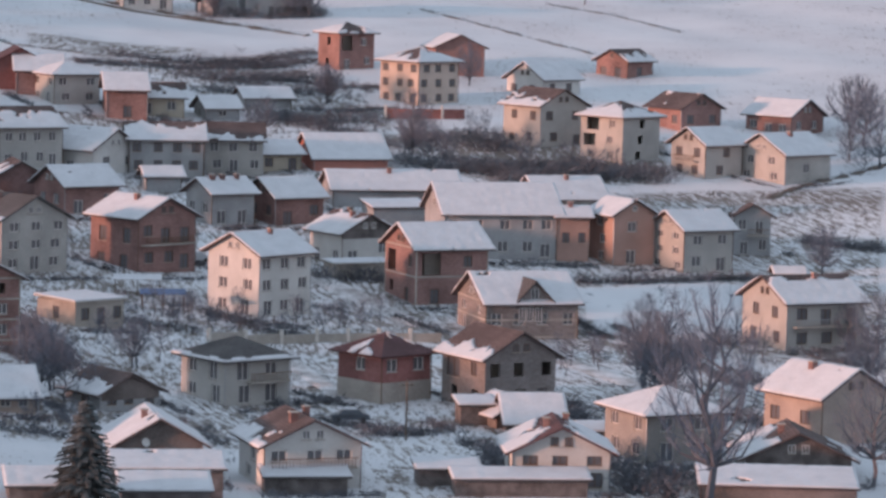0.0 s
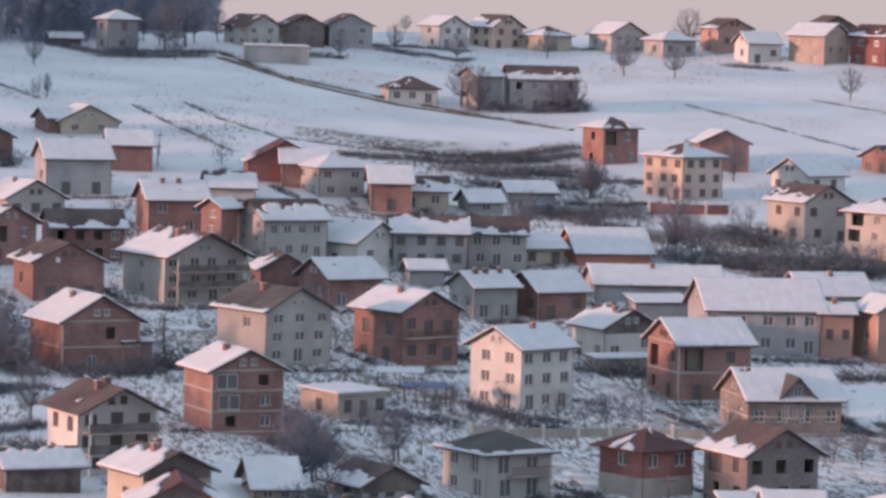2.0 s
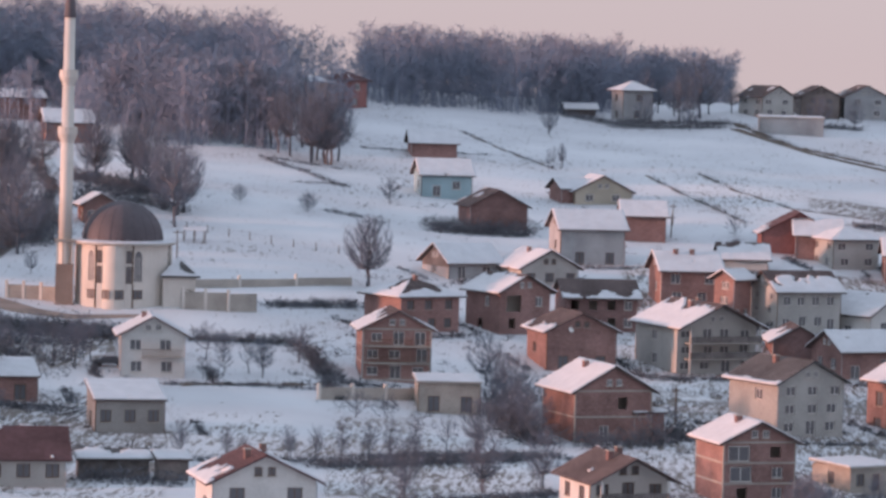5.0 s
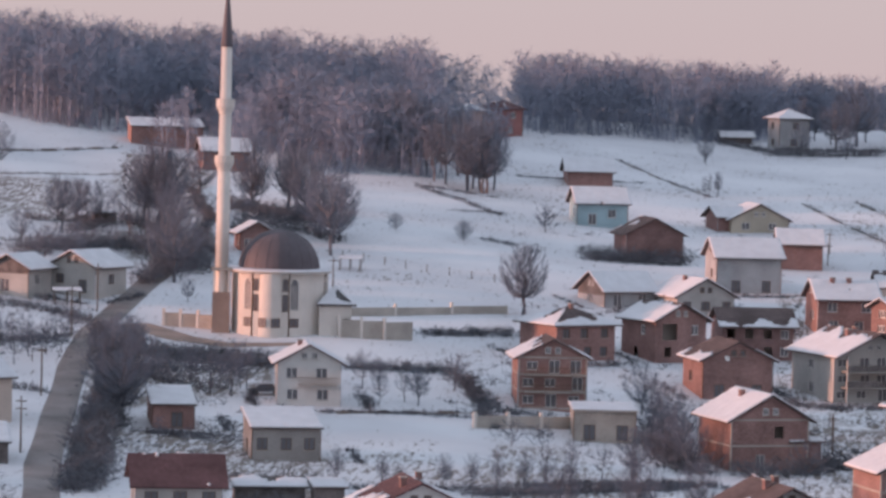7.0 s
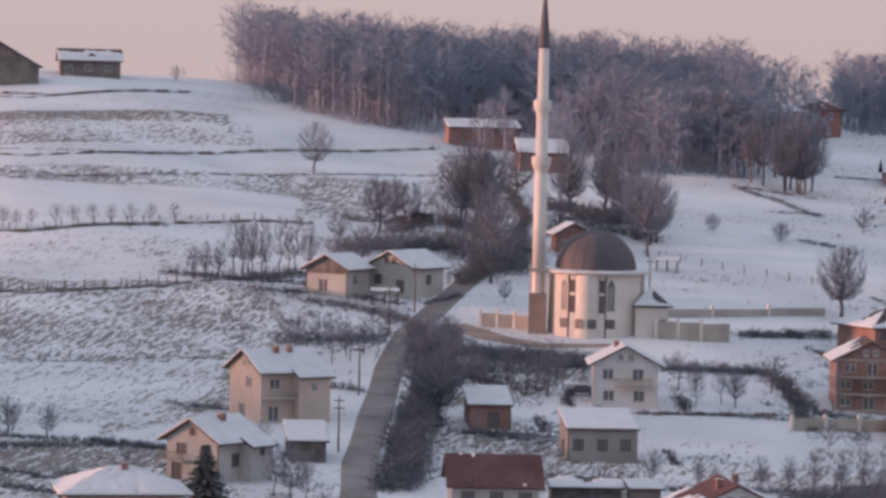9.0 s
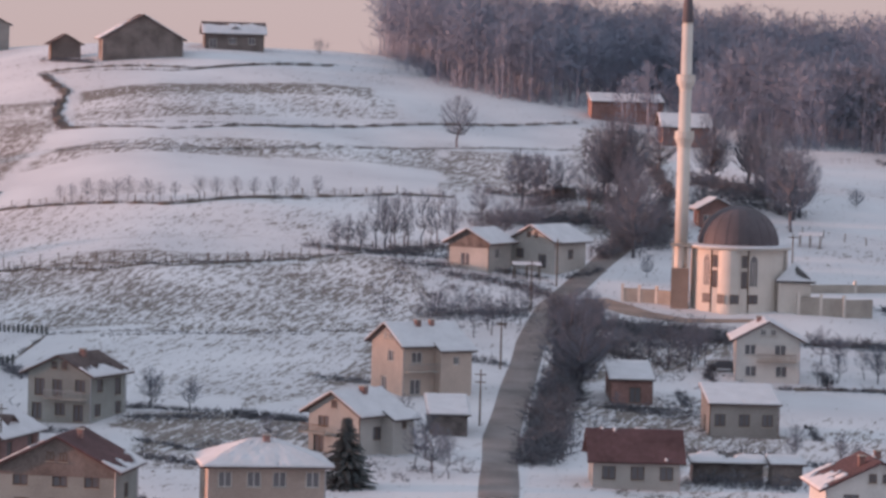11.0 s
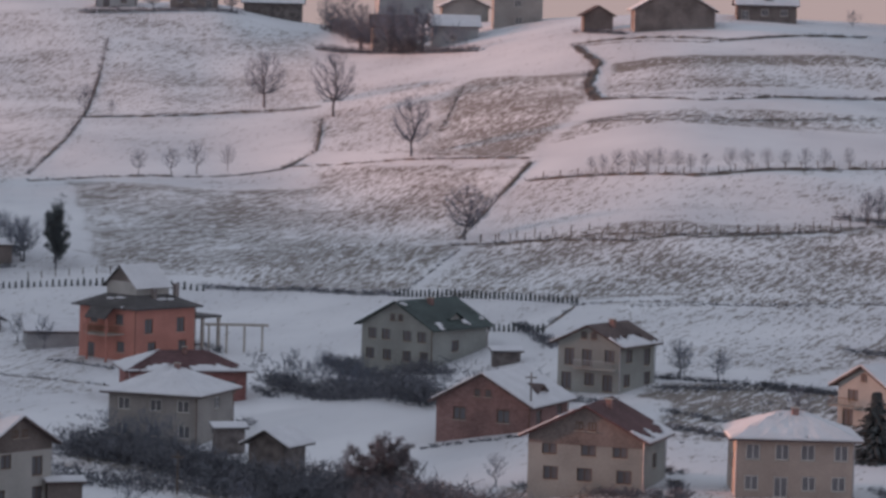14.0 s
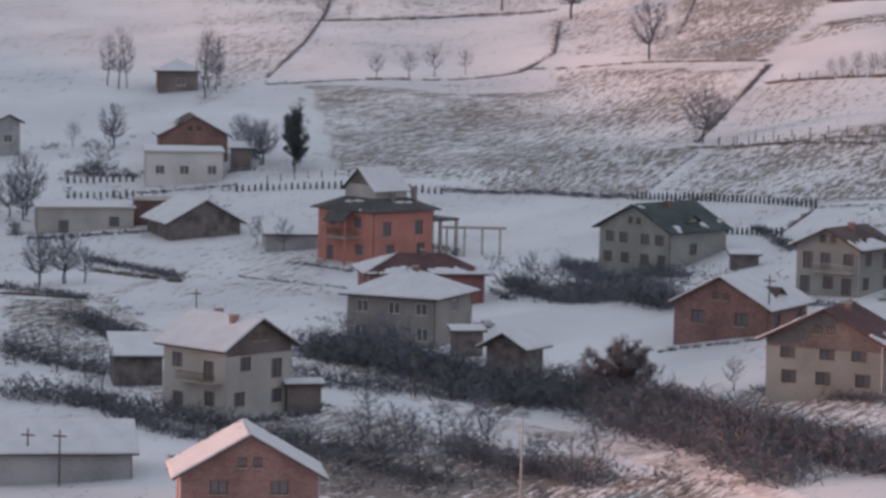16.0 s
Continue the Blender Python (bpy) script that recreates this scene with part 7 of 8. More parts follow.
def wood(front, count, h):
    """Scatters forest trees from the front line back over the crest."""
    rnd = random.Random(int(count + front[0][0]))
    for _ in range(count):
        k = rnd.random() * (len(front) - 1)
        i = int(k)
        x = front[i][0] + (front[i + 1][0] - front[i][0]) * (k - i)
        y = front[i][1] + (front[i + 1][1] - front[i][1]) * (k - i)
        r = math.hypot(x, y)
        back = (rnd.random() ** 1.3) * max(45.0, 960.0 - r)
        x, y = x * (1 + back / r) + rnd.gauss(0, 2), y * (1 + back / r)
        z, H = ground(x, y), h * rnd.uniform(0.75, 1.2)
        lean = Vector((rnd.gauss(0, 0.03), rnd.gauss(0, 0.03), 1))
        p, q = Vector((x, y, z - 0.5)), Vector((x, y, z)) + lean * H * 0.55
        t = Vector((x, y, z)) + lean * H
        for _ in range(9):
            g = Vector((x + rnd.gauss(0, 1.5), y + rnd.gauss(0, 1.5), z - 0.2))
            FOREST.add(g, g + Vector((rnd.gauss(0, 0.5), rnd.gauss(0, 0.5), 1)) * rnd.uniform(1.5, 5.0), 0.05, 0.02)
        FOREST.add(p, q, 0.15, 0.10)
        FOREST.add(q, t.lerp(q, 0.25), 0.10, 0.03)
        for j in range(14):
            # limbs reach into a rounded crown
            f = 0.26 + 0.70 * (j + rnd.random()) / 14
            a = rnd.uniform(0, 6.283)
            L = H * 0.23 * math.sqrt(max(0.06, 1.0 - ((f - 0.62) / 0.40) ** 2)) * rnd.uniform(0.75, 1.15)
            c = p.lerp(t, f * 0.86)
            d = Vector((math.cos(a), math.sin(a), rnd.uniform(0.35, 1.0))).normalized()
            e2 = c + d * L
            FOREST.blade(c, e2, 0.07, rnd)
            for _ in range(11):
                g = c.lerp(e2, rnd.uniform(0.35, 1.0))
                dd = (d * 0.5 + Vector((rnd.gauss(0, 0.7), rnd.gauss(0, 0.7), rnd.gauss(0.05, 0.55)))).normalized()
                FOREST.blade(g, g + dd * min(2.2, L * rnd.uniform(0.35, 0.75)), 0.055, rnd)


wood([(-83.2, 841.7), (-69.9, 809.3), (-53.7, 793.2), (-38.0, 798.3)], 600, 18.5)
wood([(-38.2, 802.4), (-22.5, 815.2), (-8.4, 792.9), (2.5, 775.0)], 560, 17.5)
wood([(2.6, 762.3), (14.1, 754.1), (29.2, 756.5)], 380, 16.5)
wood([(10.4, 765.3), (20.9, 760.5), (32.7, 762.3), (42.3, 767.7)], 90, 14)
wood([(51.4, 841.4), (73.6, 858.2), (94.0, 850.0), (111.5, 862.4)], 480, 15.5)
wood([(112.3, 868.6), (129.0, 890.5), (145.8, 899.7)], 140, 13)
wood([(-27.6, 752.3), (-15.2, 762.6), (-4.6, 749.2)], 70, 14)

# the whole forest wears the twig colour with haze painted in
tagged(new("forest", FOREST.mesh("forest", HAZETWIG)), "leafless deciduous forest along the hill crest", "forest", kind="stuff")

# ---- hedges, banks, walls, fences ----
SCRUB, GRASS = Sticks(), Sticks()


def along(pts, step):
    out = []
    for a, b in zip(pts, pts[1:]):
        n = max(1, int(math.dist(a, b) / step))
        out += [(a[0] + (b[0] - a[0]) * k / n, a[1] + (b[1] - a[1]) * k / n) for k in range(n)]
    return out + [pts[-1]]


def tuft(st, rnd, x, y, h, w, count, r):
    z = ground(x, y) - 0.1
    reach = min(h, 1.0 + 0.25 * h)
    for _ in range(int(count * max(0.9, h * 0.40))):
        p = Vector((x + rnd.gauss(0, w * 0.3), y + rnd.gauss(0, w * 0.3), z + h * (0.55 if h < 1.5 else 0.8) * rnd.random() ** 1.2))
        q = p + Vector((rnd.gauss(0, 0.4), rnd.gauss(0, 0.4), rnd.uniform(0.05, 0.6))) * reach
        for _ in range(2):
            st.blade(p, q + Vector((rnd.gauss(0, 0.12), rnd.gauss(0, 0.12), rnd.gauss(0, 0.1))) * reach, r, rnd)


def built(x, y, pad):
    """Whether a house stands at this spot."""
    for cx, cy, turn, w, d, hut in PLOTS:
        if abs(x - cx) + abs(y - cy) < 26:
            c, s = math.cos(radians(turn)), math.sin(radians(turn))
            if abs((x - cx) * c + (y - cy) * s) < w / 2 + pad and abs((y - cy) * c - (x - cx) * s) < d / 2 + pad:
                return True
    return False


def hedge(pts, h, w):
    rnd = random.Random(int(pts[0][0] * 10))
    for x, y in along(pts, 0.6):
        if rnd.random() < 0.06:
            continue
        k = rnd.uniform(0.6, 1.1)
        if built(x, y, w * 0.35):
            continue
        tuft(SCRUB, rnd, x + rnd.gauss(0, 0.3), y + rnd.gauss(0, 0.3), h * k, w, int(14 + 4 * w), 0.045)


def bank(pts, h, w):
    """A field edge: a low earth ridge with dead grass standing through the snow."""
    rnd = random.Random(int(pts[0][0] * 10) + 1)
    bm = bmesh.new()
    prev = None
    dense = along(pts, 1.2)
    for i, (x, y) in enumerate(dense):
        ax, ay = dense[max(0, i - 1)]
        bx, by = dense[min(len(dense) - 1, i + 1)]
        L = math.hypot(bx - ax, by - ay) or 1.0
        nx, ny = -(by - ay) / L, (bx - ax) / L
        k = rnd.uniform(0.6, 1.15) * (0.35 + 0.65 * min(1.0, 0.75 + 0.9 * math.sin(i * 0.31 + x) * math.sin(i * 0.083)))
        row = []
        for f, up in ((-0.7, -0.3), (-0.25, h * 0.6 * k - 0.14), (0.1, h * 0.7 * k - 0.14), (0.7, -0.3)):
            px, py = x + nx * f * w * k, y + ny * f * w * k
            row.append(bm.verts.new((px, py, ground(px, py) + up)))
        if prev:
            for a, b, c, d in zip(prev, row, row[1:], prev[1:]):
                bm.faces.new((a, b, c, d))
        prev = row
        if rnd.random() < 0.8:
            tuft(GRASS, rnd, x, y, h * 0.6 + 0.35, w, 14, 0.04)
    bmesh.ops.recalc_face_normals(bm, faces=bm.faces[:])
    tagged(new("field_bank", mesh_from(bm, "field_bank", SOIL)), "dark earth field edge showing through snow", "field edge", kind="structure")


def low_wall(pts, h, w):
    terrace_wall([p for p in along(pts, 4.0)], h, "garden_wall")


POSTS = {}


def fence(pts, step, h):
    x0, y0 = pts[0]
    z0 = ground(x0, y0)
    e = thing("fence", x0, y0)
    tagged(e, "weathered wooden post fence along the field", "fence")
    if h not in POSTS:
        bm = bmesh.new()
        profile(bm, [(0.09, -0.4), (0.08, h), (0.03, h + 0.06)], 6)
        POSTS[h] = mesh_from(bm, "post", POST)
    q = along(pts, step)
    for x, y in q:
        part("post", POSTS[h], None, e, "", pose(x - x0, y - y0, ground(x, y) - z0, (x * 13) % 5 - 2.5, (y * 7) % 5 - 2.5, 0))
    for lv in (0.45, 0.85):
        bm, prev = bmesh.new(), None
        for ax, ay in q:
            c = Vector((ax - x0, ay - y0, ground(ax, ay) - z0 + h * lv))
            ends = [bm.verts.new(c + Vector(o)) for o in ((0, -0.018, -0.012), (0, 0.018, -0.012), (0, 0, 0.02))]
            if prev:
                for k in range(3):
                    bm.faces.new((prev[k], prev[(k + 1) % 3], ends[(k + 1) % 3], ends[k]))
            prev = ends
        part("wire", bm, METAL, e)


def thuja_row(pts):
    rnd = random.Random(int(pts[0][0]))
    if "thuja" not in KINDS:
        st = Sticks()
        r2 = random.Random(5)
        for k in range(160):
            f = r2.random()
            a = r2.uniform(0, 6.283)
            R = 0.22 * (1 - f) ** 0.7
            p = Vector((R * math.cos(a) * 0.6, R * math.sin(a) * 0.6, f))
            st.add(p, p + Vector((math.cos(a) * 0.12, math.sin(a) * 0.12, 0.18)), 0.03, 0.01)
        tr = Sticks()
        tr.add(Vector((0, 0, -0.2)), Vector((0, 0, 0.8)), 0.04, 0.01)
        KINDS["thuja"] = (tr.mesh("trunk", BARK), st.mesh("foliage", NEEDLE))
    for x, y in along(pts, 1.05):
        e = thing("thuja", x, y, rnd.uniform(0, 360))
        s = rnd.uniform(0.85, 1.2)
        e.matrix_basis = e.matrix_basis @ Matrix.Diagonal((s, s, s, 1))
        tagged(e, "small dark conical thuja in a hedge row", "shrub", "row of young thujas")
        part("trunk", KINDS["thuja"][0], None, e)
        part("foliage", KINDS["thuja"][1], None, e)


hedge([(-107.2, 390.3), (-90.8, 368.7), (-77.6, 350.0), (-65.4, 331.3), (-54.1, 317.1)], 3.6, 5.0)
hedge([(-144.4, 425.6), (-129.1, 411.7), (-115.6, 396.7), (-103.8, 382.6)], 2.8, 4.5)
hedge([(-158.5, 381.8), (-136.3, 356.1), (-121.4, 349.4), (-109.8, 354.7)], 1.8, 2.5)
hedge([(-179.9, 440.8), (-165.6, 424.7)], 2.4, 2.5)
bank([(-204.2, 467.3), (-192.0, 468.3)], 1.0, 1.5)
bank([(-201.6, 495.8), (-184.1, 484.6)], 1.0, 1.5)
bank([(-176.6, 489.7), (-158.5, 483.7)], 0.4, 1.0)
hedge([(-171.8, 570.6), (-155.4, 566.4), (-134.4, 549.3)], 1.0, 1.5)
bank([(-102.1, 504.7), (-100.4, 520.8)], 0.5, 1.0)
bank([(-240.4, 678.3), (-247.0, 720.9), (-257.3, 764.0), (-282.3, 852.1)], 0.5, 1.2)
bank([(-251.8, 753.5), (-228.7, 761.0), (-205.3, 762.8)], 0.3, 0.8)
bank([(-237.6, 670.6), (-209.4, 678.8), (-192.2, 689.9), (-190.0, 706.9), (-199.6, 746.6)], 0.6, 1.2)
bank([(-193.1, 693.3), (-164.8, 679.5), (-136.1, 657.8)], 0.5, 1.2)
bank([(-134.5, 592.1), (-134.7, 622.8), (-135.3, 653.7)], 0.7, 1.6)
bank([(-131.2, 634.6), (-101.7, 626.3), (-77.2, 639.6)], 0.5, 1.5)
bank([(-134.4, 587.4), (-100.8, 567.6), (-70.2, 584.2)], 0.5, 1.5)
bank([(-154.2, 790.3), (-143.7, 761.8), (-140.1, 731.0), (-133.5, 708.9)], 1.0, 2.5)
bank([(-132.0, 684.2), (-110.8, 680.1), (-84.3, 695.3)], 0.4, 1.2)
bank([(-133.1, 551.5), (-131.9, 580.9)], 0.3, 0.8)
bank([(-91.4, 516.8), (-75.9, 521.7), (-62.6, 524.3)], 0.3, 1.0)
bank([(-164.9, 708.1), (-172.5, 760.5)], 0.3, 0.8)
hedge([(-136.5, 364.1), (-132.8, 364.6)], 0.8, 1.2)
bank([(-154.3, 789.7), (-125.5, 785.7), (-94.3, 813.0)], 0.4, 1.2)
bank([(-154.6, 791.4), (-147.8, 772.3), (-142.6, 758.1)], 0.6, 2.5)
bank([(-135.5, 712.1), (-140.1, 731.7), (-143.9, 752.5)], 0.8, 2.5)
bank([(-135.6, 709.5), (-91.8, 717.2), (-38.9, 766.8)], 0.3, 1.0)
bank([(-132.0, 685.6), (-98.6, 687.0), (-68.7, 709.9), (-34.9, 734.2)], 0.4, 1.2)
bank([(-131.7, 635.1), (-99.4, 625.4), (-63.0, 653.1), (-53.1, 656.3)], 0.8, 1.5)
bank([(-128.2, 581.4), (-90.4, 570.2), (-50.3, 601.5)], 0.5, 1.5)
bank([(-100.5, 520.7), (-77.5, 521.4), (-55.5, 529.9)], 0.3, 0.8)
hedge([(-77.4, 454.9), (-65.6, 453.2), (-53.9, 450.5)], 0.9, 1.5)
hedge([(-71.8, 430.7), (-59.4, 420.4)], 0.7, 1.2)
hedge([(-60.6, 592.9), (-48.8, 595.2), (-38.0, 586.0)], 1.2, 3.0)
hedge([(21.0, 572.4), (27.9, 577.5), (35.3, 582.1)], 1.3, 2.5)
hedge([(-23.2, 545.3), (-13.0, 540.9), (-2.1, 538.8)], 2.2, 3.5)
hedge([(-26.2, 539.8), (-17.2, 518.7), (-9.1, 515.1)], 2.0, 2.5)
hedge([(8.7, 537.5), (17.8, 538.9), (23.7, 540.4)], 1.2, 2.0)
bank([(6.7, 499.4), (16.9, 504.8), (27.3, 510.6)], 0.8, 1.2)
hedge([(25.9, 531.6), (27.4, 511.4), (28.7, 499.2)], 1.5, 1.5)
hedge([(-28.8, 564.4), (-24.9, 513.9), (-26.3, 484.2), (-24.9, 425.3)], 2.0, 3.0)
hedge([(-18.4, 630.9), (-14.9, 681.5), (-20.4, 724.9)], 1.4, 2.5)
hedge([(-11.0, 698.2), (-2.4, 692.7), (8.2, 687.2)], 2.2, 4.0)
hedge([(-39.5, 656.7), (-30.3, 674.9), (-20.4, 659.7)], 2.0, 5.0)
hedge([(-48.1, 580.9), (-37.1, 576.5), (-31.3, 568.7)], 1.4, 4.0)
hedge([(22.5, 439.7), (36.0, 445.4), (50.3, 455.7)], 1.4, 2.0)
hedge([(22.8, 441.2), (36.2, 447.5), (50.5, 457.6)], 1.2, 2.0)
hedge([(27.7, 402.6), (38.9, 415.4), (49.7, 424.8)], 1.3, 2.0)
hedge([(30.2, 386.1), (38.1, 392.8), (47.1, 401.8)], 1.6, 2.5)
hedge([(53.5, 485.9), (60.6, 469.5), (68.7, 474.2)], 2.5, 4.0)
hedge([(51.3, 509.8), (50.5, 485.3), (51.5, 473.7)], 2.0, 4.0)
hedge([(173.3, 502.9), (185.2, 502.0), (201.4, 504.8)], 1.6, 2.0)
low_wall([(106.5, 448.2), (121.4, 451.4), (137.8, 450.5)], 1.0, 1.0)
hedge([(135.2, 503.5), (139.6, 501.3), (144.8, 501.9)], 2.2, 2.5)
bank([(231.8, 572.1), (246.6, 585.6), (265.1, 599.4)], 0.8, 2.5)
hedge([(223.1, 535.8), (228.5, 530.3), (232.9, 525.4)], 1.6, 3.0)
hedge([(174.6, 599.8), (182.9, 594.1), (190.9, 587.7)], 3.0, 6.0)
hedge([(191.5, 595.8), (205.7, 589.7), (218.4, 585.2)], 3.0, 6.0)
hedge([(182.8, 621.3), (195.4, 625.0), (200.2, 616.7)], 2.4, 5.0)
hedge([(186.5, 580.1), (198.8, 587.3), (211.4, 588.5)], 2.6, 5.0)
hedge([(174.8, 692.6), (187.2, 683.7), (199.8, 680.1)], 1.2, 4.0)
hedge([(170.1, 660.6), (179.0, 653.2), (190.3, 654.8)], 1.2, 3.0)
hedge([(166.7, 464.4), (167.1, 441.7), (163.0, 409.2)], 1.0, 2.0)
hedge([(112.5, 470.4), (117.2, 458.7), (120.6, 454.2)], 1.6, 3.0)
hedge([(75.3, 422.0), (78.1, 415.7), (82.7, 415.2)], 1.6, 3.0)
hedge([(127.3, 353.4), (130.4, 346.6), (132.8, 343.3)], 2.0, 3.0)
hedge([(104.6, 388.1), (108.4, 381.2), (112.2, 378.7)], 1.2, 2.5)
hedge([(138.8, 699.4), (159.8, 697.7), (190.3, 714.6)], 1.4, 5.0)
hedge([(159.3, 675.8), (170.0, 674.7), (180.6, 672.9)], 1.8, 6.0)
hedge([(164.2, 646.8), (173.0, 644.1), (183.1, 642.4)], 2.6, 7.0)
hedge([(157.9, 689.1), (168.1, 685.2), (184.1, 695.1)], 2.2, 6.0)
hedge([(99.8, 851.1), (108.7, 837.4), (137.3, 843.9)], 1.5, 4.0)
hedge([(177.7, 871.5), (192.0, 879.2), (205.9, 877.9)], 1.2, 3.0)
bank([(138.7, 844.1), (146.6, 813.2), (165.0, 788.5), (182.0, 768.7), (198.2, 749.5)], 0.8, 3.0)
bank([(105.5, 755.9), (110.7, 726.6), (116.8, 694.3)], 0.4, 1.5)
bank([(117.2, 758.8), (121.5, 736.8), (129.6, 716.7), (146.1, 707.7)], 0.4, 1.8)
bank([(233.4, 784.4), (243.3, 755.4), (252.9, 723.5)], 0.4, 1.5)
bank([(267.0, 796.1), (277.5, 779.6), (283.9, 754.2)], 0.4, 1.5)
hedge([(207.1, 785.5), (208.9, 777.8)], 2.4, 3.0)
hedge([(190.0, 866.1), (197.1, 854.3), (201.8, 862.8)], 1.0, 3.0)
bank([(71.8, 806.7), (79.3, 780.5), (86.8, 760.1)], 0.5, 1.2)
hedge([(47.2, 769.4), (57.9, 768.9), (73.8, 773.3)], 0.6, 1.5)
hedge([(30.7, 712.5), (40.7, 714.1)], 0.5, 1.5)
hedge([(25.0, 743.2), (33.9, 737.4), (40.6, 734.0)], 0.6, 1.5)
hedge([(53.7, 673.9), (63.2, 669.0), (68.9, 674.1)], 1.5, 3.0)
hedge([(-138.1, 492.6), (-117.6, 457.7), (-102.8, 442.6)], 1.6, 3.0)
hedge([(-126.2, 490.9), (-116.7, 478.5), (-104.8, 447.8)], 1.8, 3.0)
hedge([(-103.1, 446.9), (-96.1, 441.3), (-90.8, 436.5)], 1.4, 2.5)
hedge([(-143.3, 418.6), (-134.2, 414.8), (-122.9, 405.4)], 2.4, 4.0)
hedge([(-125.9, 415.5), (-113.6, 397.1), (-104.4, 383.0)], 2.4, 4.0)
hedge([(-78.6, 379.2), (-70.7, 369.9), (-58.2, 361.7)], 1.4, 2.0)
hedge([(-181.7, 416.0), (-168.0, 404.7), (-153.4, 393.4)], 1.8, 3.0)
hedge([(-132.7, 502.7), (-123.4, 485.9)], 1.6, 2.0)
hedge([(-240.9, 579.2), (-228.2, 578.5)], 1.4, 2.0)
hedge([(-241.1, 584.8), (-233.2, 583.3)], 2.0, 3.0)
hedge([(-106.7, 510.9), (-97.6, 490.2)], 1.2, 2.0)
hedge([(-130.0, 499.3), (-119.4, 489.4), (-109.3, 479.6)], 2.0, 4.0)
hedge([(-230.8, 859.4), (-212.3, 841.3), (-181.2, 811.5)], 1.6, 3.0)
hedge([(-157.8, 810.8), (-145.8, 801.0)], 1.4, 2.5)
hedge([(-42.5, 634.6), (-34.8, 636.9), (-27.3, 646.2)], 2.0, 4.0)
hedge([(-9.7, 664.3), (0.5, 674.9), (8.7, 664.4)], 2.2, 4.0)
hedge([(-46.9, 667.2), (-40.7, 668.4), (-34.9, 674.7)], 1.6, 3.0)
hedge([(-28.0, 535.7), (-21.9, 527.6), (-8.9, 530.3)], 1.8, 3.0)
hedge([(-57.1, 584.8), (-48.2, 586.9)], 1.5, 3.0)
hedge([(54.0, 667.5), (62.4, 668.8), (71.7, 668.7)], 1.6, 3.0)
hedge([(70.9, 545.1), (75.6, 536.0), (82.2, 534.7)], 1.2, 3.0)
hedge([(162.8, 708.7), (173.4, 709.8), (184.4, 707.7)], 1.6, 4.0)
hedge([(110.0, 608.8), (118.4, 602.2), (127.7, 601.0)], 1.4, 3.0)
hedge([(121.8, 338.1), (125.8, 335.8), (128.8, 332.8)], 2.6, 4.0)
hedge([(152.5, 388.0), (155.0, 383.6), (153.5, 369.9)], 1.8, 3.0)
hedge([(65.0, 364.0), (68.4, 363.3), (72.1, 364.6)], 1.6, 3.0)
hedge([(116.6, 372.3), (117.3, 364.4), (111.8, 345.2)], 1.4, 2.5)
hedge([(107.2, 379.2), (111.4, 375.9), (115.9, 378.1)], 1.4, 2.0)
hedge([(177.8, 868.0), (184.2, 865.0), (190.0, 859.9)], 1.6, 4.0)
hedge([(107.8, 832.0), (120.6, 831.5), (134.6, 837.9)], 1.6, 4.0)
hedge([(151.6, 844.7), (159.7, 845.1), (168.2, 846.9)], 1.6, 4.0)
hedge([(302.7, 839.1), (307.9, 837.6), (313.3, 836.4)], 1.6, 3.0)
hedge([(263.8, 851.5), (269.6, 847.4), (275.5, 843.3)], 1.4, 3.0)
hedge([(225.0, 888.0), (235.9, 885.2), (248.0, 886.9)], 1.2, 3.0)
hedge([(188.1, 773.6), (196.5, 772.1), (207.0, 773.8)], 1.6, 4.0)
hedge([(136.7, 504.6), (144.1, 499.4)], 2.2, 2.0)
hedge([(138.5, 474.1), (140.6, 458.7)], 1.0, 1.5)
hedge([(106.1, 375.2), (112.9, 375.8)], 1.2, 1.2)
hedge([(174.6, 501.8), (188.1, 502.8), (202.7, 505.8)], 1.3, 2.0)
hedge([(159.1, 461.1), (163.8, 456.2)], 0.8, 1.5)
hedge([(162.7, 434.0), (171.8, 445.7), (178.3, 450.2)], 2.5, 4.0)
hedge([(168.1, 426.0), (167.6, 404.5)], 1.5, 2.0)
hedge([(223.3, 535.0), (233.7, 527.2)], 1.6, 3.0)
hedge([(122.7, 339.0), (130.1, 342.7)], 2.6, 3.0)
hedge([(117.6, 348.3), (128.9, 374.4)], 1.4, 2.0)
hedge([(180.2, 595.3), (190.2, 591.6), (202.2, 591.3)], 3.0, 6.0)
hedge([(191.9, 617.0), (198.9, 611.0)], 2.2, 5.0)
hedge([(203.8, 596.1), (220.6, 591.1)], 2.4, 5.0)
hedge([(167.6, 404.5), (165.5, 385.6), (167.0, 375.0)], 2.2, 4.0)
hedge([(183.1, 434.6), (188.5, 424.0)], 1.8, 3.0)
hedge([(80.1, 449.5), (81.6, 434.3), (81.0, 410.1)], 2.2, 3.5)
hedge([(85.4, 376.5), (89.6, 368.6)], 1.6, 2.0)
hedge([(102.1, 398.8), (110.2, 399.3)], 1.2, 1.5)
hedge([(111.7, 470.4), (122.5, 461.3)], 1.0, 1.5)
hedge([(134.5, 394.9), (133.8, 377.5)], 1.4, 2.0)
hedge([(29.6, 449.3), (40.4, 454.9), (51.6, 460.3)], 1.2, 1.8)
hedge([(27.0, 408.0), (37.9, 418.2), (49.8, 425.5)], 1.0, 1.5)
hedge([(53.2, 461.7), (62.1, 452.4)], 1.0, 2.0)
hedge([(64.7, 422.0), (78.4, 431.3)], 0.9, 1.5)
hedge([(117.7, 678.6), (124.6, 669.1)], 1.4, 3.0)
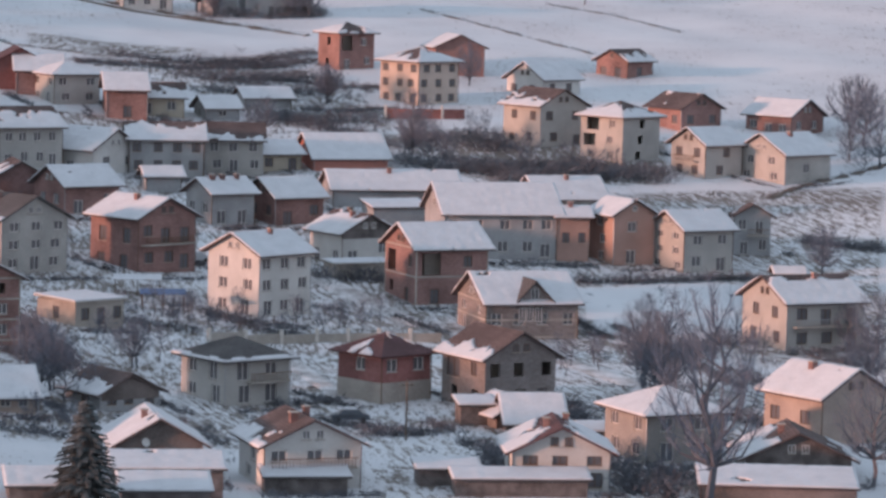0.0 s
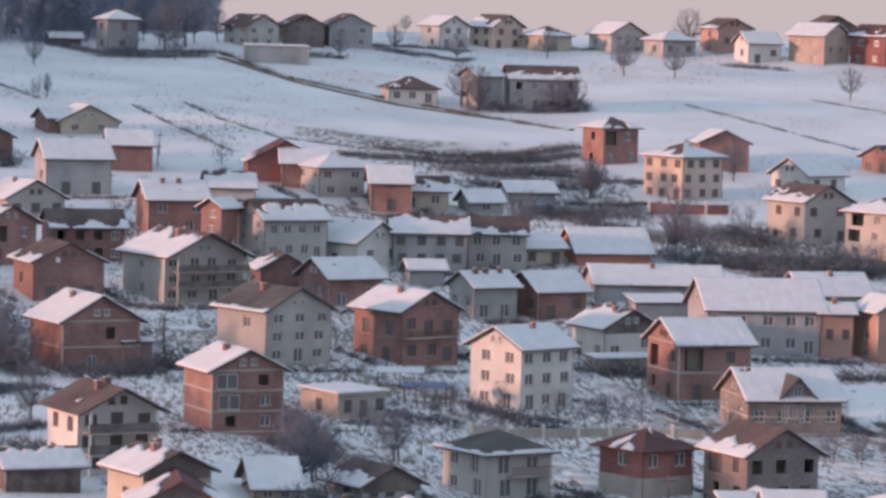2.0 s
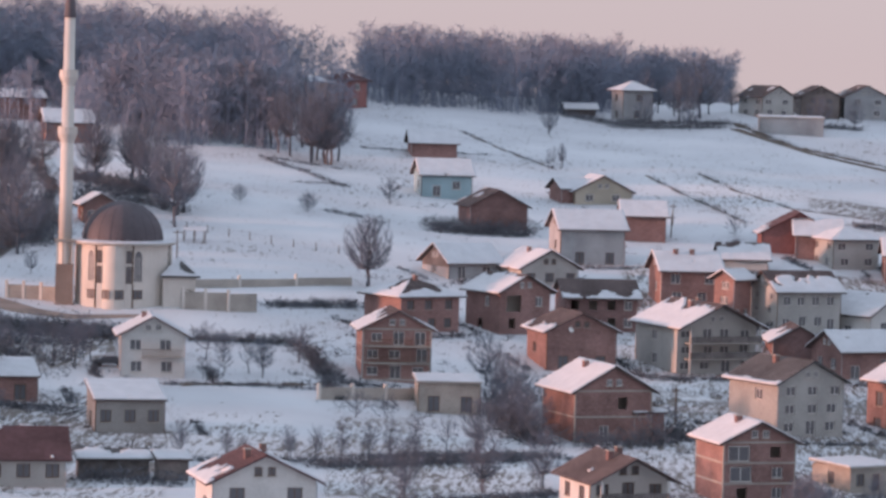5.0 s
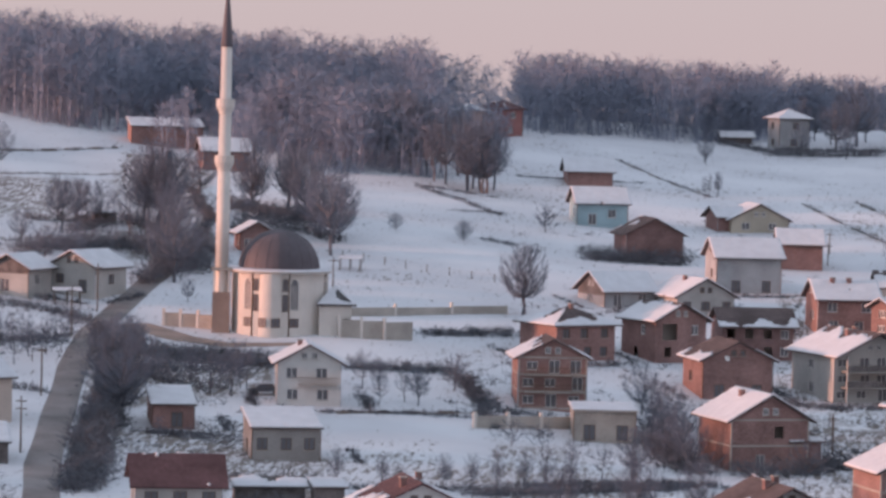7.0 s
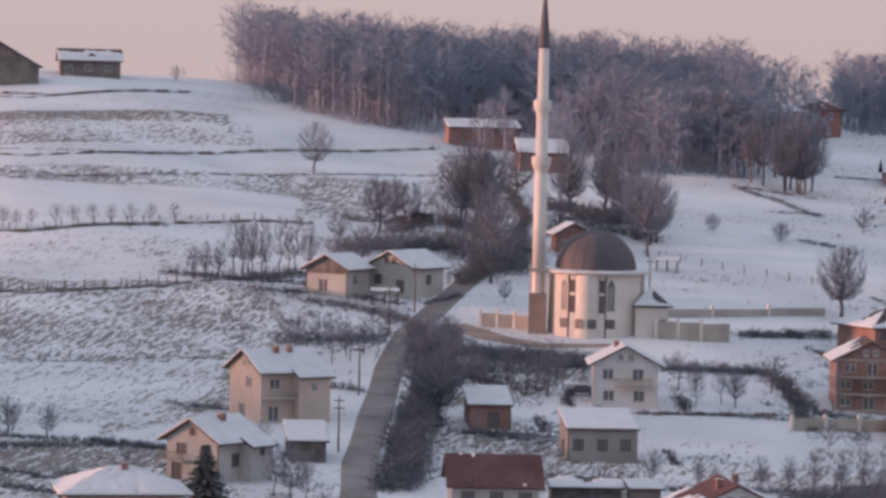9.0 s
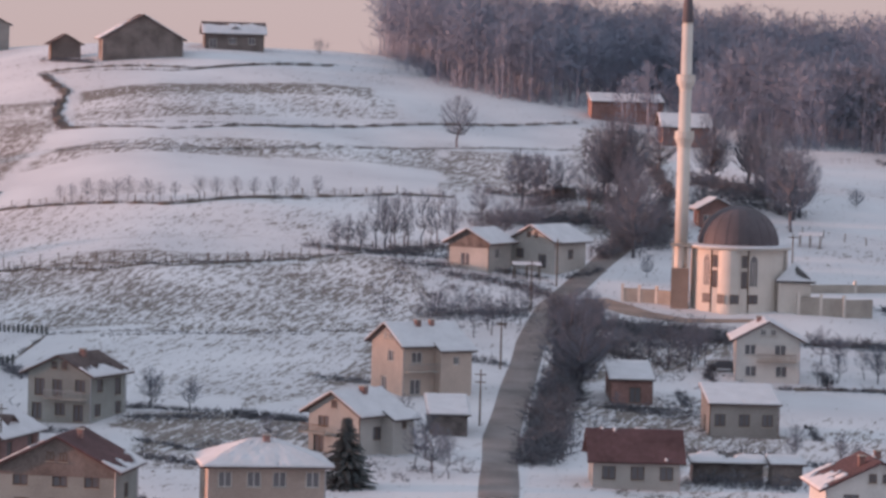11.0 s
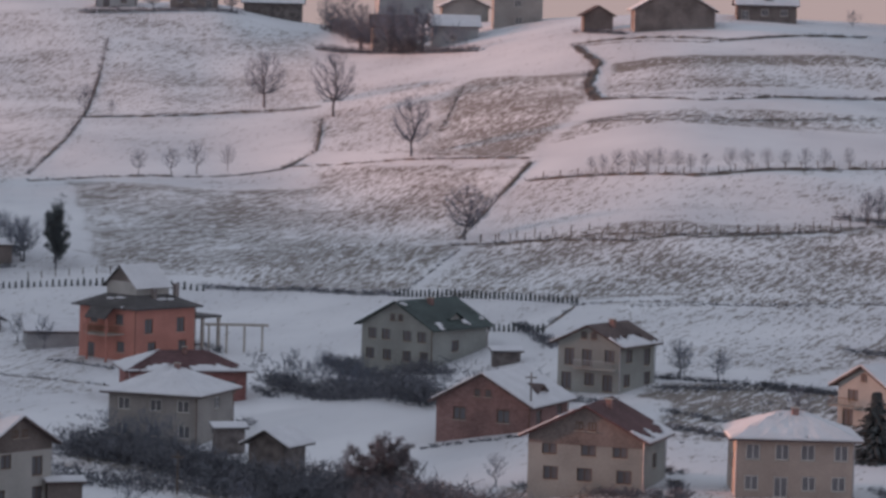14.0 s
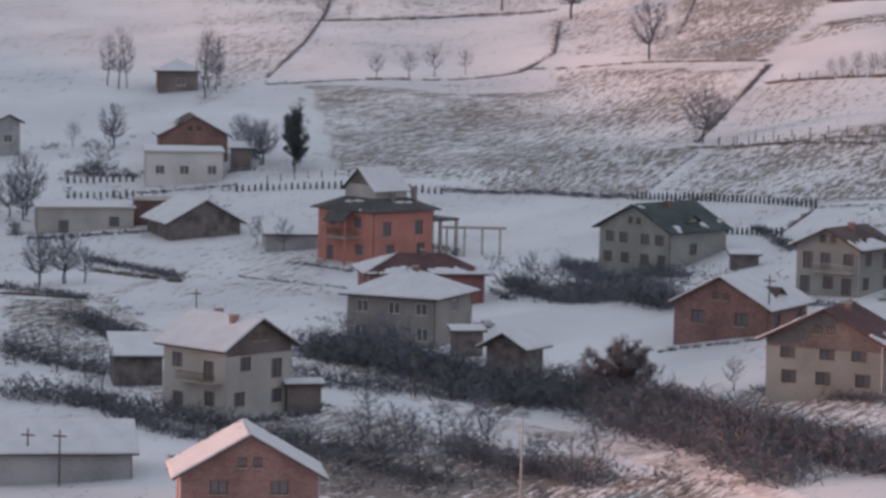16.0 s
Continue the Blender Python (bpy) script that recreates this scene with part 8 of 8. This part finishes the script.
hedge([(147.7, 709.1), (165.1, 704.7), (193.3, 724.6)], 1.6, 5.0)
hedge([(165.8, 652.1), (171.2, 640.3), (179.1, 616.1)], 2.0, 5.0)
hedge([(180.7, 772.8), (194.0, 775.8), (207.3, 773.3)], 2.4, 3.0)
hedge([(93.7, 459.0), (106.4, 456.1)], 1.2, 3.0)
hedge([(55.4, 668.9), (72.0, 669.3)], 2.0, 3.0)
hedge([(-10.1, 675.3), (-1.9, 682.9), (6.4, 685.9)], 3.0, 7.0)
hedge([(21.7, 575.7), (28.9, 576.9), (36.2, 579.5)], 1.5, 3.0)
hedge([(8.0, 537.7), (16.3, 537.0), (23.8, 538.7), (26.7, 527.9)], 2.0, 3.0)
hedge([(-19.1, 536.5), (-10.9, 535.7), (-2.3, 535.8)], 2.5, 5.0)
hedge([(4.5, 499.4), (16.2, 503.6), (28.9, 507.0)], 0.8, 1.2)
hedge([(3.5, 435.7), (25.6, 446.0), (52.2, 460.3)], 1.2, 2.0)
hedge([(35.6, 676.9), (41.7, 675.0)], 1.0, 1.5)
hedge([(26.1, 739.7), (33.5, 725.8), (40.7, 710.8)], 0.7, 2.0)
hedge([(48.5, 497.8), (53.4, 470.8)], 3.0, 4.0)
hedge([(54.2, 673.1), (64.5, 671.6), (74.2, 674.6)], 2.6, 4.0)
hedge([(67.5, 471.5), (74.0, 484.8)], 2.6, 3.0)
hedge([(26.7, 527.9), (29.1, 512.1), (35.4, 510.6)], 1.4, 2.5)
hedge([(-23.8, 558.0), (-23.8, 533.8), (-23.8, 507.9), (-23.6, 468.5), (-22.8, 427.6)], 3.2, 3.0)
hedge([(-24.0, 542.4), (-13.9, 540.2), (-3.0, 536.8)], 2.8, 5.0)
hedge([(-46.7, 628.5), (-38.4, 636.6), (-31.0, 645.0)], 3.2, 8.0)
hedge([(-27.1, 647.7), (-20.7, 636.8), (-14.5, 623.4)], 3.2, 8.0)
hedge([(-47.9, 546.9), (-40.5, 549.5), (-32.7, 550.0)], 1.8, 4.0)
hedge([(-57.3, 490.5), (-50.2, 488.8)], 1.0, 2.0)
hedge([(-63.3, 452.7), (-54.6, 450.7)], 1.2, 2.0)
hedge([(-39.3, 512.6), (-33.5, 509.9)], 1.4, 2.0)
hedge([(-19.6, 480.3), (-6.2, 480.6)], 1.0, 2.0)
hedge([(-71.6, 594.2), (-59.5, 592.5), (-49.6, 605.5)], 1.6, 3.0)
hedge([(-12.3, 702.4), (-1.4, 687.0), (9.2, 681.9)], 2.6, 6.0)
hedge([(-238.9, 902.4), (-217.5, 859.3), (-199.6, 831.3)], 3.5, 6.0)
hedge([(-135.2, 482.5), (-122.9, 471.9), (-103.5, 442.2)], 2.6, 3.5)
hedge([(-143.9, 422.6), (-130.3, 416.0), (-116.8, 407.9)], 2.6, 4.0)
hedge([(-138.8, 399.8), (-121.7, 392.8), (-100.6, 387.4)], 2.4, 5.0)
hedge([(-75.9, 446.6), (-66.4, 449.2), (-54.0, 450.8)], 0.8, 2.5)
hedge([(-69.3, 416.5), (-62.1, 412.5)], 1.0, 3.0)
# the next three runs of brush stand for dark soil banks
hedge([(-206.7, 506.1), (-195.8, 496.9), (-185.1, 487.1)], 1.3, 2.5)
hedge([(-206.4, 472.3), (-199.1, 471.1), (-191.1, 466.2)], 1.4, 2.5)
hedge([(-185.8, 449.3), (-176.9, 439.3), (-167.0, 428.0)], 1.6, 4.0)
hedge([(-146.9, 430.7), (-137.7, 427.4), (-128.8, 419.6), (-113.9, 397.8)], 2.8, 4.0)
hedge([(-113.4, 395.8), (-103.8, 389.7), (-93.3, 378.4), (-81.9, 361.1), (-70.9, 339.4), (-61.7, 325.9), (-53.7, 314.6)], 4.2, 6.0)
hedge([(-91.8, 367.8), (-75.4, 340.3), (-61.4, 311.5)], 3.4, 6.0)
hedge([(-166.1, 380.3), (-153.1, 373.8), (-140.5, 367.0)], 2.6, 3.0)
hedge([(-140.5, 367.0), (-130.3, 360.5), (-120.3, 353.3)], 2.2, 3.5)
hedge([(-119.3, 350.4), (-109.8, 343.4), (-100.8, 336.7)], 1.6, 4.0)
hedge([(-105.4, 355.9), (-94.0, 343.0), (-83.4, 330.3)], 1.8, 4.0)
hedge([(-21.1, 621.7), (-17.7, 633.9), (-14.6, 645.1)], 5.0, 6.0)
hedge([(-24.3, 606.5), (-20.2, 620.7)], 3.0, 4.0)
hedge([(-6.6, 441.7), (3.5, 437.7)], 1.6, 3.0)
hedge([(-16.9, 479.9), (-6.5, 476.0)], 1.2, 2.5)
hedge([(-5.6, 418.0), (5.9, 413.5)], 1.8, 3.0)
hedge([(43.2, 410.0), (49.2, 406.8)], 1.6, 3.0)
hedge([(40.6, 384.9), (47.1, 383.7)], 1.8, 3.0)
hedge([(-299.4, 883.1), (-284.4, 889.6), (-262.8, 896.8)], 1.5, 2.5)
bank([(-253.5, 750.9), (-233.8, 756.8), (-221.8, 763.5), (-205.2, 765.1)], 0.7, 1.6)
bank([(-154.4, 793.6), (-120.2, 791.4), (-93.9, 815.1)], 0.8, 1.6)
bank([(-135.0, 709.5), (-112.4, 705.4), (-92.0, 718.9), (-66.2, 742.4), (-36.7, 769.9)], 0.7, 1.5)

fence([(-129.1, 585.1), (-101.0, 568.9), (-70.3, 585.1)], 3.2, 1.3)
fence([(-129.3, 586.3), (-90.7, 572.5), (-50.5, 604.2)], 3.2, 1.3)
fence([(-129.4, 636.3), (-99.7, 627.5), (-63.3, 656.1)], 3.2, 1.1)
fence([(9.2, 645.3), (23.8, 637.4), (39.2, 631.4)], 4.0, 1.4)
fence([(-202.7, 573.1), (-187.7, 577.9)], 2.2, 1.2)
fence([(89.9, 455.6), (94.6, 450.2), (105.0, 454.3)], 2.5, 1.2)
fence([(112.8, 470.6), (116.2, 465.3), (121.7, 463.0)], 2.0, 1.4)
thuja_row([(-205.6, 566.3), (-170.7, 567.0)])
thuja_row([(-134.2, 548.4), (-100.5, 521.2)])
thuja_row([(-110.9, 510.1), (-101.6, 502.6)])
thuja_row([(-237.7, 571.6), (-227.3, 574.9)])
thuja_row([(-232.2, 558.6), (-221.8, 561.2)])

# hedges and brush round the gardens
yard = random.Random(12)
for cx, cy, turn, w, d, hut in PLOTS:
    if math.hypot(cx, cy) > 680 or hut:
        continue
    u, v = Vector((math.cos(radians(turn)), math.sin(radians(turn)))), Vector((-math.sin(radians(turn)), math.cos(radians(turn))))
    c = Vector((cx, cy))
    for side in range(3):
        if yard.random() < 0.55:
            off = yard.uniform(3.0, 5.5)
            a, b = ((c - v * (d / 2 + off) - u * w * 0.6, c - v * (d / 2 + off) + u * w * 0.6) if side == 0 else
                    (c - u * (w / 2 + off) - v * d * 0.6, c - u * (w / 2 + off) + v * d * 0.5) if side == 1 else
                    (c + u * (w / 2 + off) - v * d * 0.6, c + u * (w / 2 + off) + v * d * 0.5))
            hedge([tuple(a), tuple(b)], yard.uniform(0.5, 1.3), yard.uniform(0.8, 1.6))



def weeds(pts, count, h):
    """Loose dead weeds and brushwood over a patch of garden ground."""
    q = np.array(pts)
    rnd = random.Random(int(q[0][0]))
    lo, hi = q.min(0), q.max(0)
    done = 0
    while done < count:
        x, y = rnd.uniform(lo[0], hi[0]), rnd.uniform(lo[1], hi[1])
        if not inside(q, np.array([x]), np.array([y]))[0]:
            continue
        done += 1
        if built(x, y, 0.5):
            continue
        k = rnd.random() ** 3
        tuft(SCRUB, rnd, x, y, h * (0.4 + 1.2 * k), 0.6 + 1.8 * k, 6 + int(14 * k), 0.04)


weeds([(100.6, 565.9), (256.9, 580.5), (209.2, 471.1), (80.1, 449.2)], 500, 0.7)
weeds([(80.1, 449.2), (209.2, 471.1), (165.2, 370.9), (63.5, 355.0)], 420, 0.8)
weeds([(36.4, 610.0), (129.2, 655.0), (99.1, 498.5), (30.3, 500.6)], 380, 0.8)
weeds([(66.6, 517.2), (118.0, 550.6), (109.3, 440.6), (55.4, 407.8)], 160, 0.8)
weeds([(137.9, 700.3), (192.4, 718.2), (185.9, 644.8), (161.6, 640.3), (155.3, 677.5)], 300, 1.1)
weeds([(166.4, 724.8), (192.6, 721.1), (191.5, 651.4), (160.6, 631.0)], 260, 1.2)
weeds([(-147.6, 514.0), (-91.9, 462.6), (-84.6, 426.8), (-135.3, 477.4)], 200, 1.0)
weeds([(-33.2, 557.2), (-1.3, 546.3), (6.5, 475.1), (-25.6, 436.9)], 260, 0.9)
weeds([(22.5, 553.7), (33.3, 562.1), (49.8, 466.6), (22.1, 499.7)], 160, 0.8)
weeds([(-126.3, 359.7), (-102.0, 365.2), (-61.5, 311.9), (-106.4, 322.6)], 240, 1.3)
weeds([(-204.2, 467.3), (-181.0, 463.5), (-145.0, 375.3), (-162.8, 372.8)], 220, 0.9)
weeds([(-160.7, 471.3), (-123.7, 427.0), (-116.3, 397.0), (-136.9, 402.1)], 120, 0.8)
weeds([(-80.0, 461.0), (-53.1, 455.6), (-31.9, 448.0), (-28.8, 406.5), (-67.1, 402.7)], 160, 0.7)
weeds([(-61.0, 587.9), (-29.5, 595.6), (-31.9, 533.9), (-55.2, 535.1)], 220, 1.0)
weeds([(-271.5, 620.4), (-221.9, 614.1), (-190.6, 528.3), (-227.3, 519.8)], 160, 1.0)
weeds([(42.2, 713.0), (105.5, 755.9), (88.3, 629.2), (36.4, 610.0)], 120, 0.7)

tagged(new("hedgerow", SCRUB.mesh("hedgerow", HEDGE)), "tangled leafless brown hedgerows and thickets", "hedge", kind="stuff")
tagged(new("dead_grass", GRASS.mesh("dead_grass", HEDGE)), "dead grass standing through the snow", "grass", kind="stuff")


def pole(x, y, h, lamp):
    e = thing("street_lamp" if lamp else "utility_pole", x, y)
    tagged(e, "slim grey street lamp by the lane" if lamp else "grey wooden utility pole with crossarm", "street lamp" if lamp else "pole")
    bm = bmesh.new()
    profile(bm, [(0.13, -0.5), (0.08, h)], 8)
    part("pole", bm, METAL if lamp else POST, e)
    bm = bmesh.new()
    if lamp:
        box(bm, -0.3, -0.12, h - 0.02, 0.3, 0.12, h + 0.16)
        part("lamp_head", bm, METAL, e)
    else:
        box(bm, -0.7, -0.06, h - 0.7, 0.7, 0.06, h - 0.55)
        part("crossarm", bm, POST, e)


pole(-90.2, 327.5, 7.8, 1)
pole(-119.8, 389.6, 5.0, 0)
pole(-136.5, 327.0, 5.5, 0)
pole(-139.8, 326.9, 5.5, 0)
pole(-163.1, 435.0, 6.4, 0)
pole(-86.1, 419.9, 6.9, 0)
pole(-30.2, 579.7, 7.6, 0)
pole(-33.3, 461.8, 5.7, 0)
pole(-32.7, 554.1, 7.7, 0)
pole(-34.4, 515.2, 5.6, 0)
pole(110.3, 372.6, 6.6, 0)
pole(201.2, 518.9, 3.4, 0)
pole(74.5, 497.0, 5.4, 0)
pole(74.8, 498.4, 5.0, 0)
pole(7.1, 603.5, 7.0, 0)
pole(-33.1, 458.8, 7.1, 0)
pole(-33.9, 507.0, 7.0, 0)
pole(101.7, 689.5, 4.3, 0)
pole(99.5, 676.2, 4.2, 0)
pole(141.0, 336.8, 3.4, 0)


# ---- cars, canopies and the pergola ----
PAINT = mat("dark_car_paint", (0.10, 0.11, 0.13), 0.1, rough=0.35, bump=0.0)
PALECAR = mat("silver_car_paint", (0.45, 0.46, 0.48), 0.08, rough=0.35, bump=0.0)
TYRE = mat("tyre_rubber", (0.05, 0.05, 0.052), 0.15)
TARP = mat("blue_tarpaulin", (0.10, 0.16, 0.30), 0.2, rough=0.6)


def car(x, y, turn, paint, label):
    e = thing("car", x, y, turn)
    tagged(e, label, "car")
    bm = bmesh.new()
    side = ((-2.1, 0.35), (-2.15, 0.75), (-1.95, 0.95), (-1.35, 1.02), (-0.85, 1.45), (0.75, 1.48), (1.45, 0.98), (2.1, 0.86), (2.15, 0.4))
    a = [bm.verts.new((px, -0.82 if pz < 1.1 else -0.66, pz)) for px, pz in side]
    b = [bm.verts.new((px, 0.82 if pz < 1.1 else 0.66, pz)) for px, pz in side]
    bm.faces.new(a)
    bm.faces.new(b[::-1])
    for i in range(len(side)):
        j = (i + 1) % len(side)
        bm.faces.new((a[j], a[i], b[i], b[j]))
    part("body", bm, paint, e)
    for s in (-1, 1):
        bm = bmesh.new()
        bm.faces.new([bm.verts.new((px, s * (0.80 - (pz - 1.0) * 0.3), pz)) for px, pz in ((-1.2, 1.05), (-0.8, 1.38), (0.65, 1.40), (1.2, 1.05))])
        part("side_window", bm, GLASS, e)
        for px in (-1.35, 1.35):
            bm = bmesh.new()
            profile(bm, [(0.31, -0.1), (0.33, -0.05), (0.33, 0.05), (0.31, 0.1)], 14)
            part("wheel", bm, TYRE, e, "", pose(px, s * 0.78, 0.32, 90, 0, 0))
    bm = bmesh.new()
    bm.faces.new([bm.verts.new(q) for q in ((0.82, -0.62, 1.46), (1.46, -0.74, 1.02), (1.46, 0.74, 1.02), (0.82, 0.62, 1.46))])
    part("windscreen", bm, GLASS, e)
    bm = bmesh.new()
    slope_snow(bm, Vector((-0.8, -0.6, 1.46)), Vector((0.7, -0.6, 1.48)), Vector((0.7, 0.6, 1.48)), Vector((-0.8, 0.6, 1.46)), "snow", 3.3)
    part("snow", bm, SNOW, e)


def canopy(x, y, turn, w, d, h, top, label):
    e = thing("canopy", x, y, turn)
    tagged(e, label, "canopy")
    for px in (-w / 2, 0, w / 2):
        for py in (-d / 2, d / 2):
            bm = bmesh.new()
            box(bm, px - 0.07, py - 0.07, -1.5, px + 0.07, py + 0.07, h)
            part("post", bm, POST, e)
    bm = bmesh.new()
    slab(bm, [Vector((-w / 2 - 0.3, -d / 2 - 0.3, h)), Vector((w / 2 + 0.3, -d / 2 - 0.3, h)), Vector((w / 2 + 0.3, d / 2 + 0.3, h + 0.35)), Vector((-w / 2 - 0.3, d / 2 + 0.3, h + 0.35))], 0.08)
    part("cover", bm, top, e)


def pergola(x, y, turn, n, gap, h):
    e = thing("pergola", x, y, turn)
    tagged(e, "unfinished concrete pergola beside the orange house", "pergola")
    for k in range(n):
        bm = bmesh.new()
        box(bm, k * gap - 0.15, -0.15, -1.5, k * gap + 0.15, 0.15, h)
        part("post", bm, CONCRETE, e)
    for py in (-0.5, 0.5):
        bm = bmesh.new()
        box(bm, -0.6, py - 0.1, h, (n - 1) * gap + 0.9, py + 0.1, h + 0.3)
        part("beam", bm, CONCRETE, e)


car(120.2, 515.7, 15, PALECAR, "silver car parked beside a brick house")
car(53.2, 382.1, 8, PALECAR, "pale car parked beside a white house")
car(107.9, 386.3, -10, PAINT, "dark blue car parked in a snowy yard")
car(-3.0, 512.6, 5, PAINT, "dark car parked in the lane")
canopy(105.8, 472.0, -10, 5.5, 3.0, 2.4, TARP, "blue tarpaulin canopy on wooden posts")
canopy(104.9, 483.8, -12, 6.0, 3.0, 2.2, SNOW, "snow-covered yard canopy on wooden posts")
canopy(-35.3, 585.0, 8, 4.0, 2.5, 2.2, SNOW, "small snowy lean-to canopy on posts")
canopy(10.4, 633.2, -5, 3.5, 3.0, 2.0, SNOW, "small snowy canopy beside the mosque slope")
pergola(-153.3, 512.5, 18, 4, 2.6, 4.2)
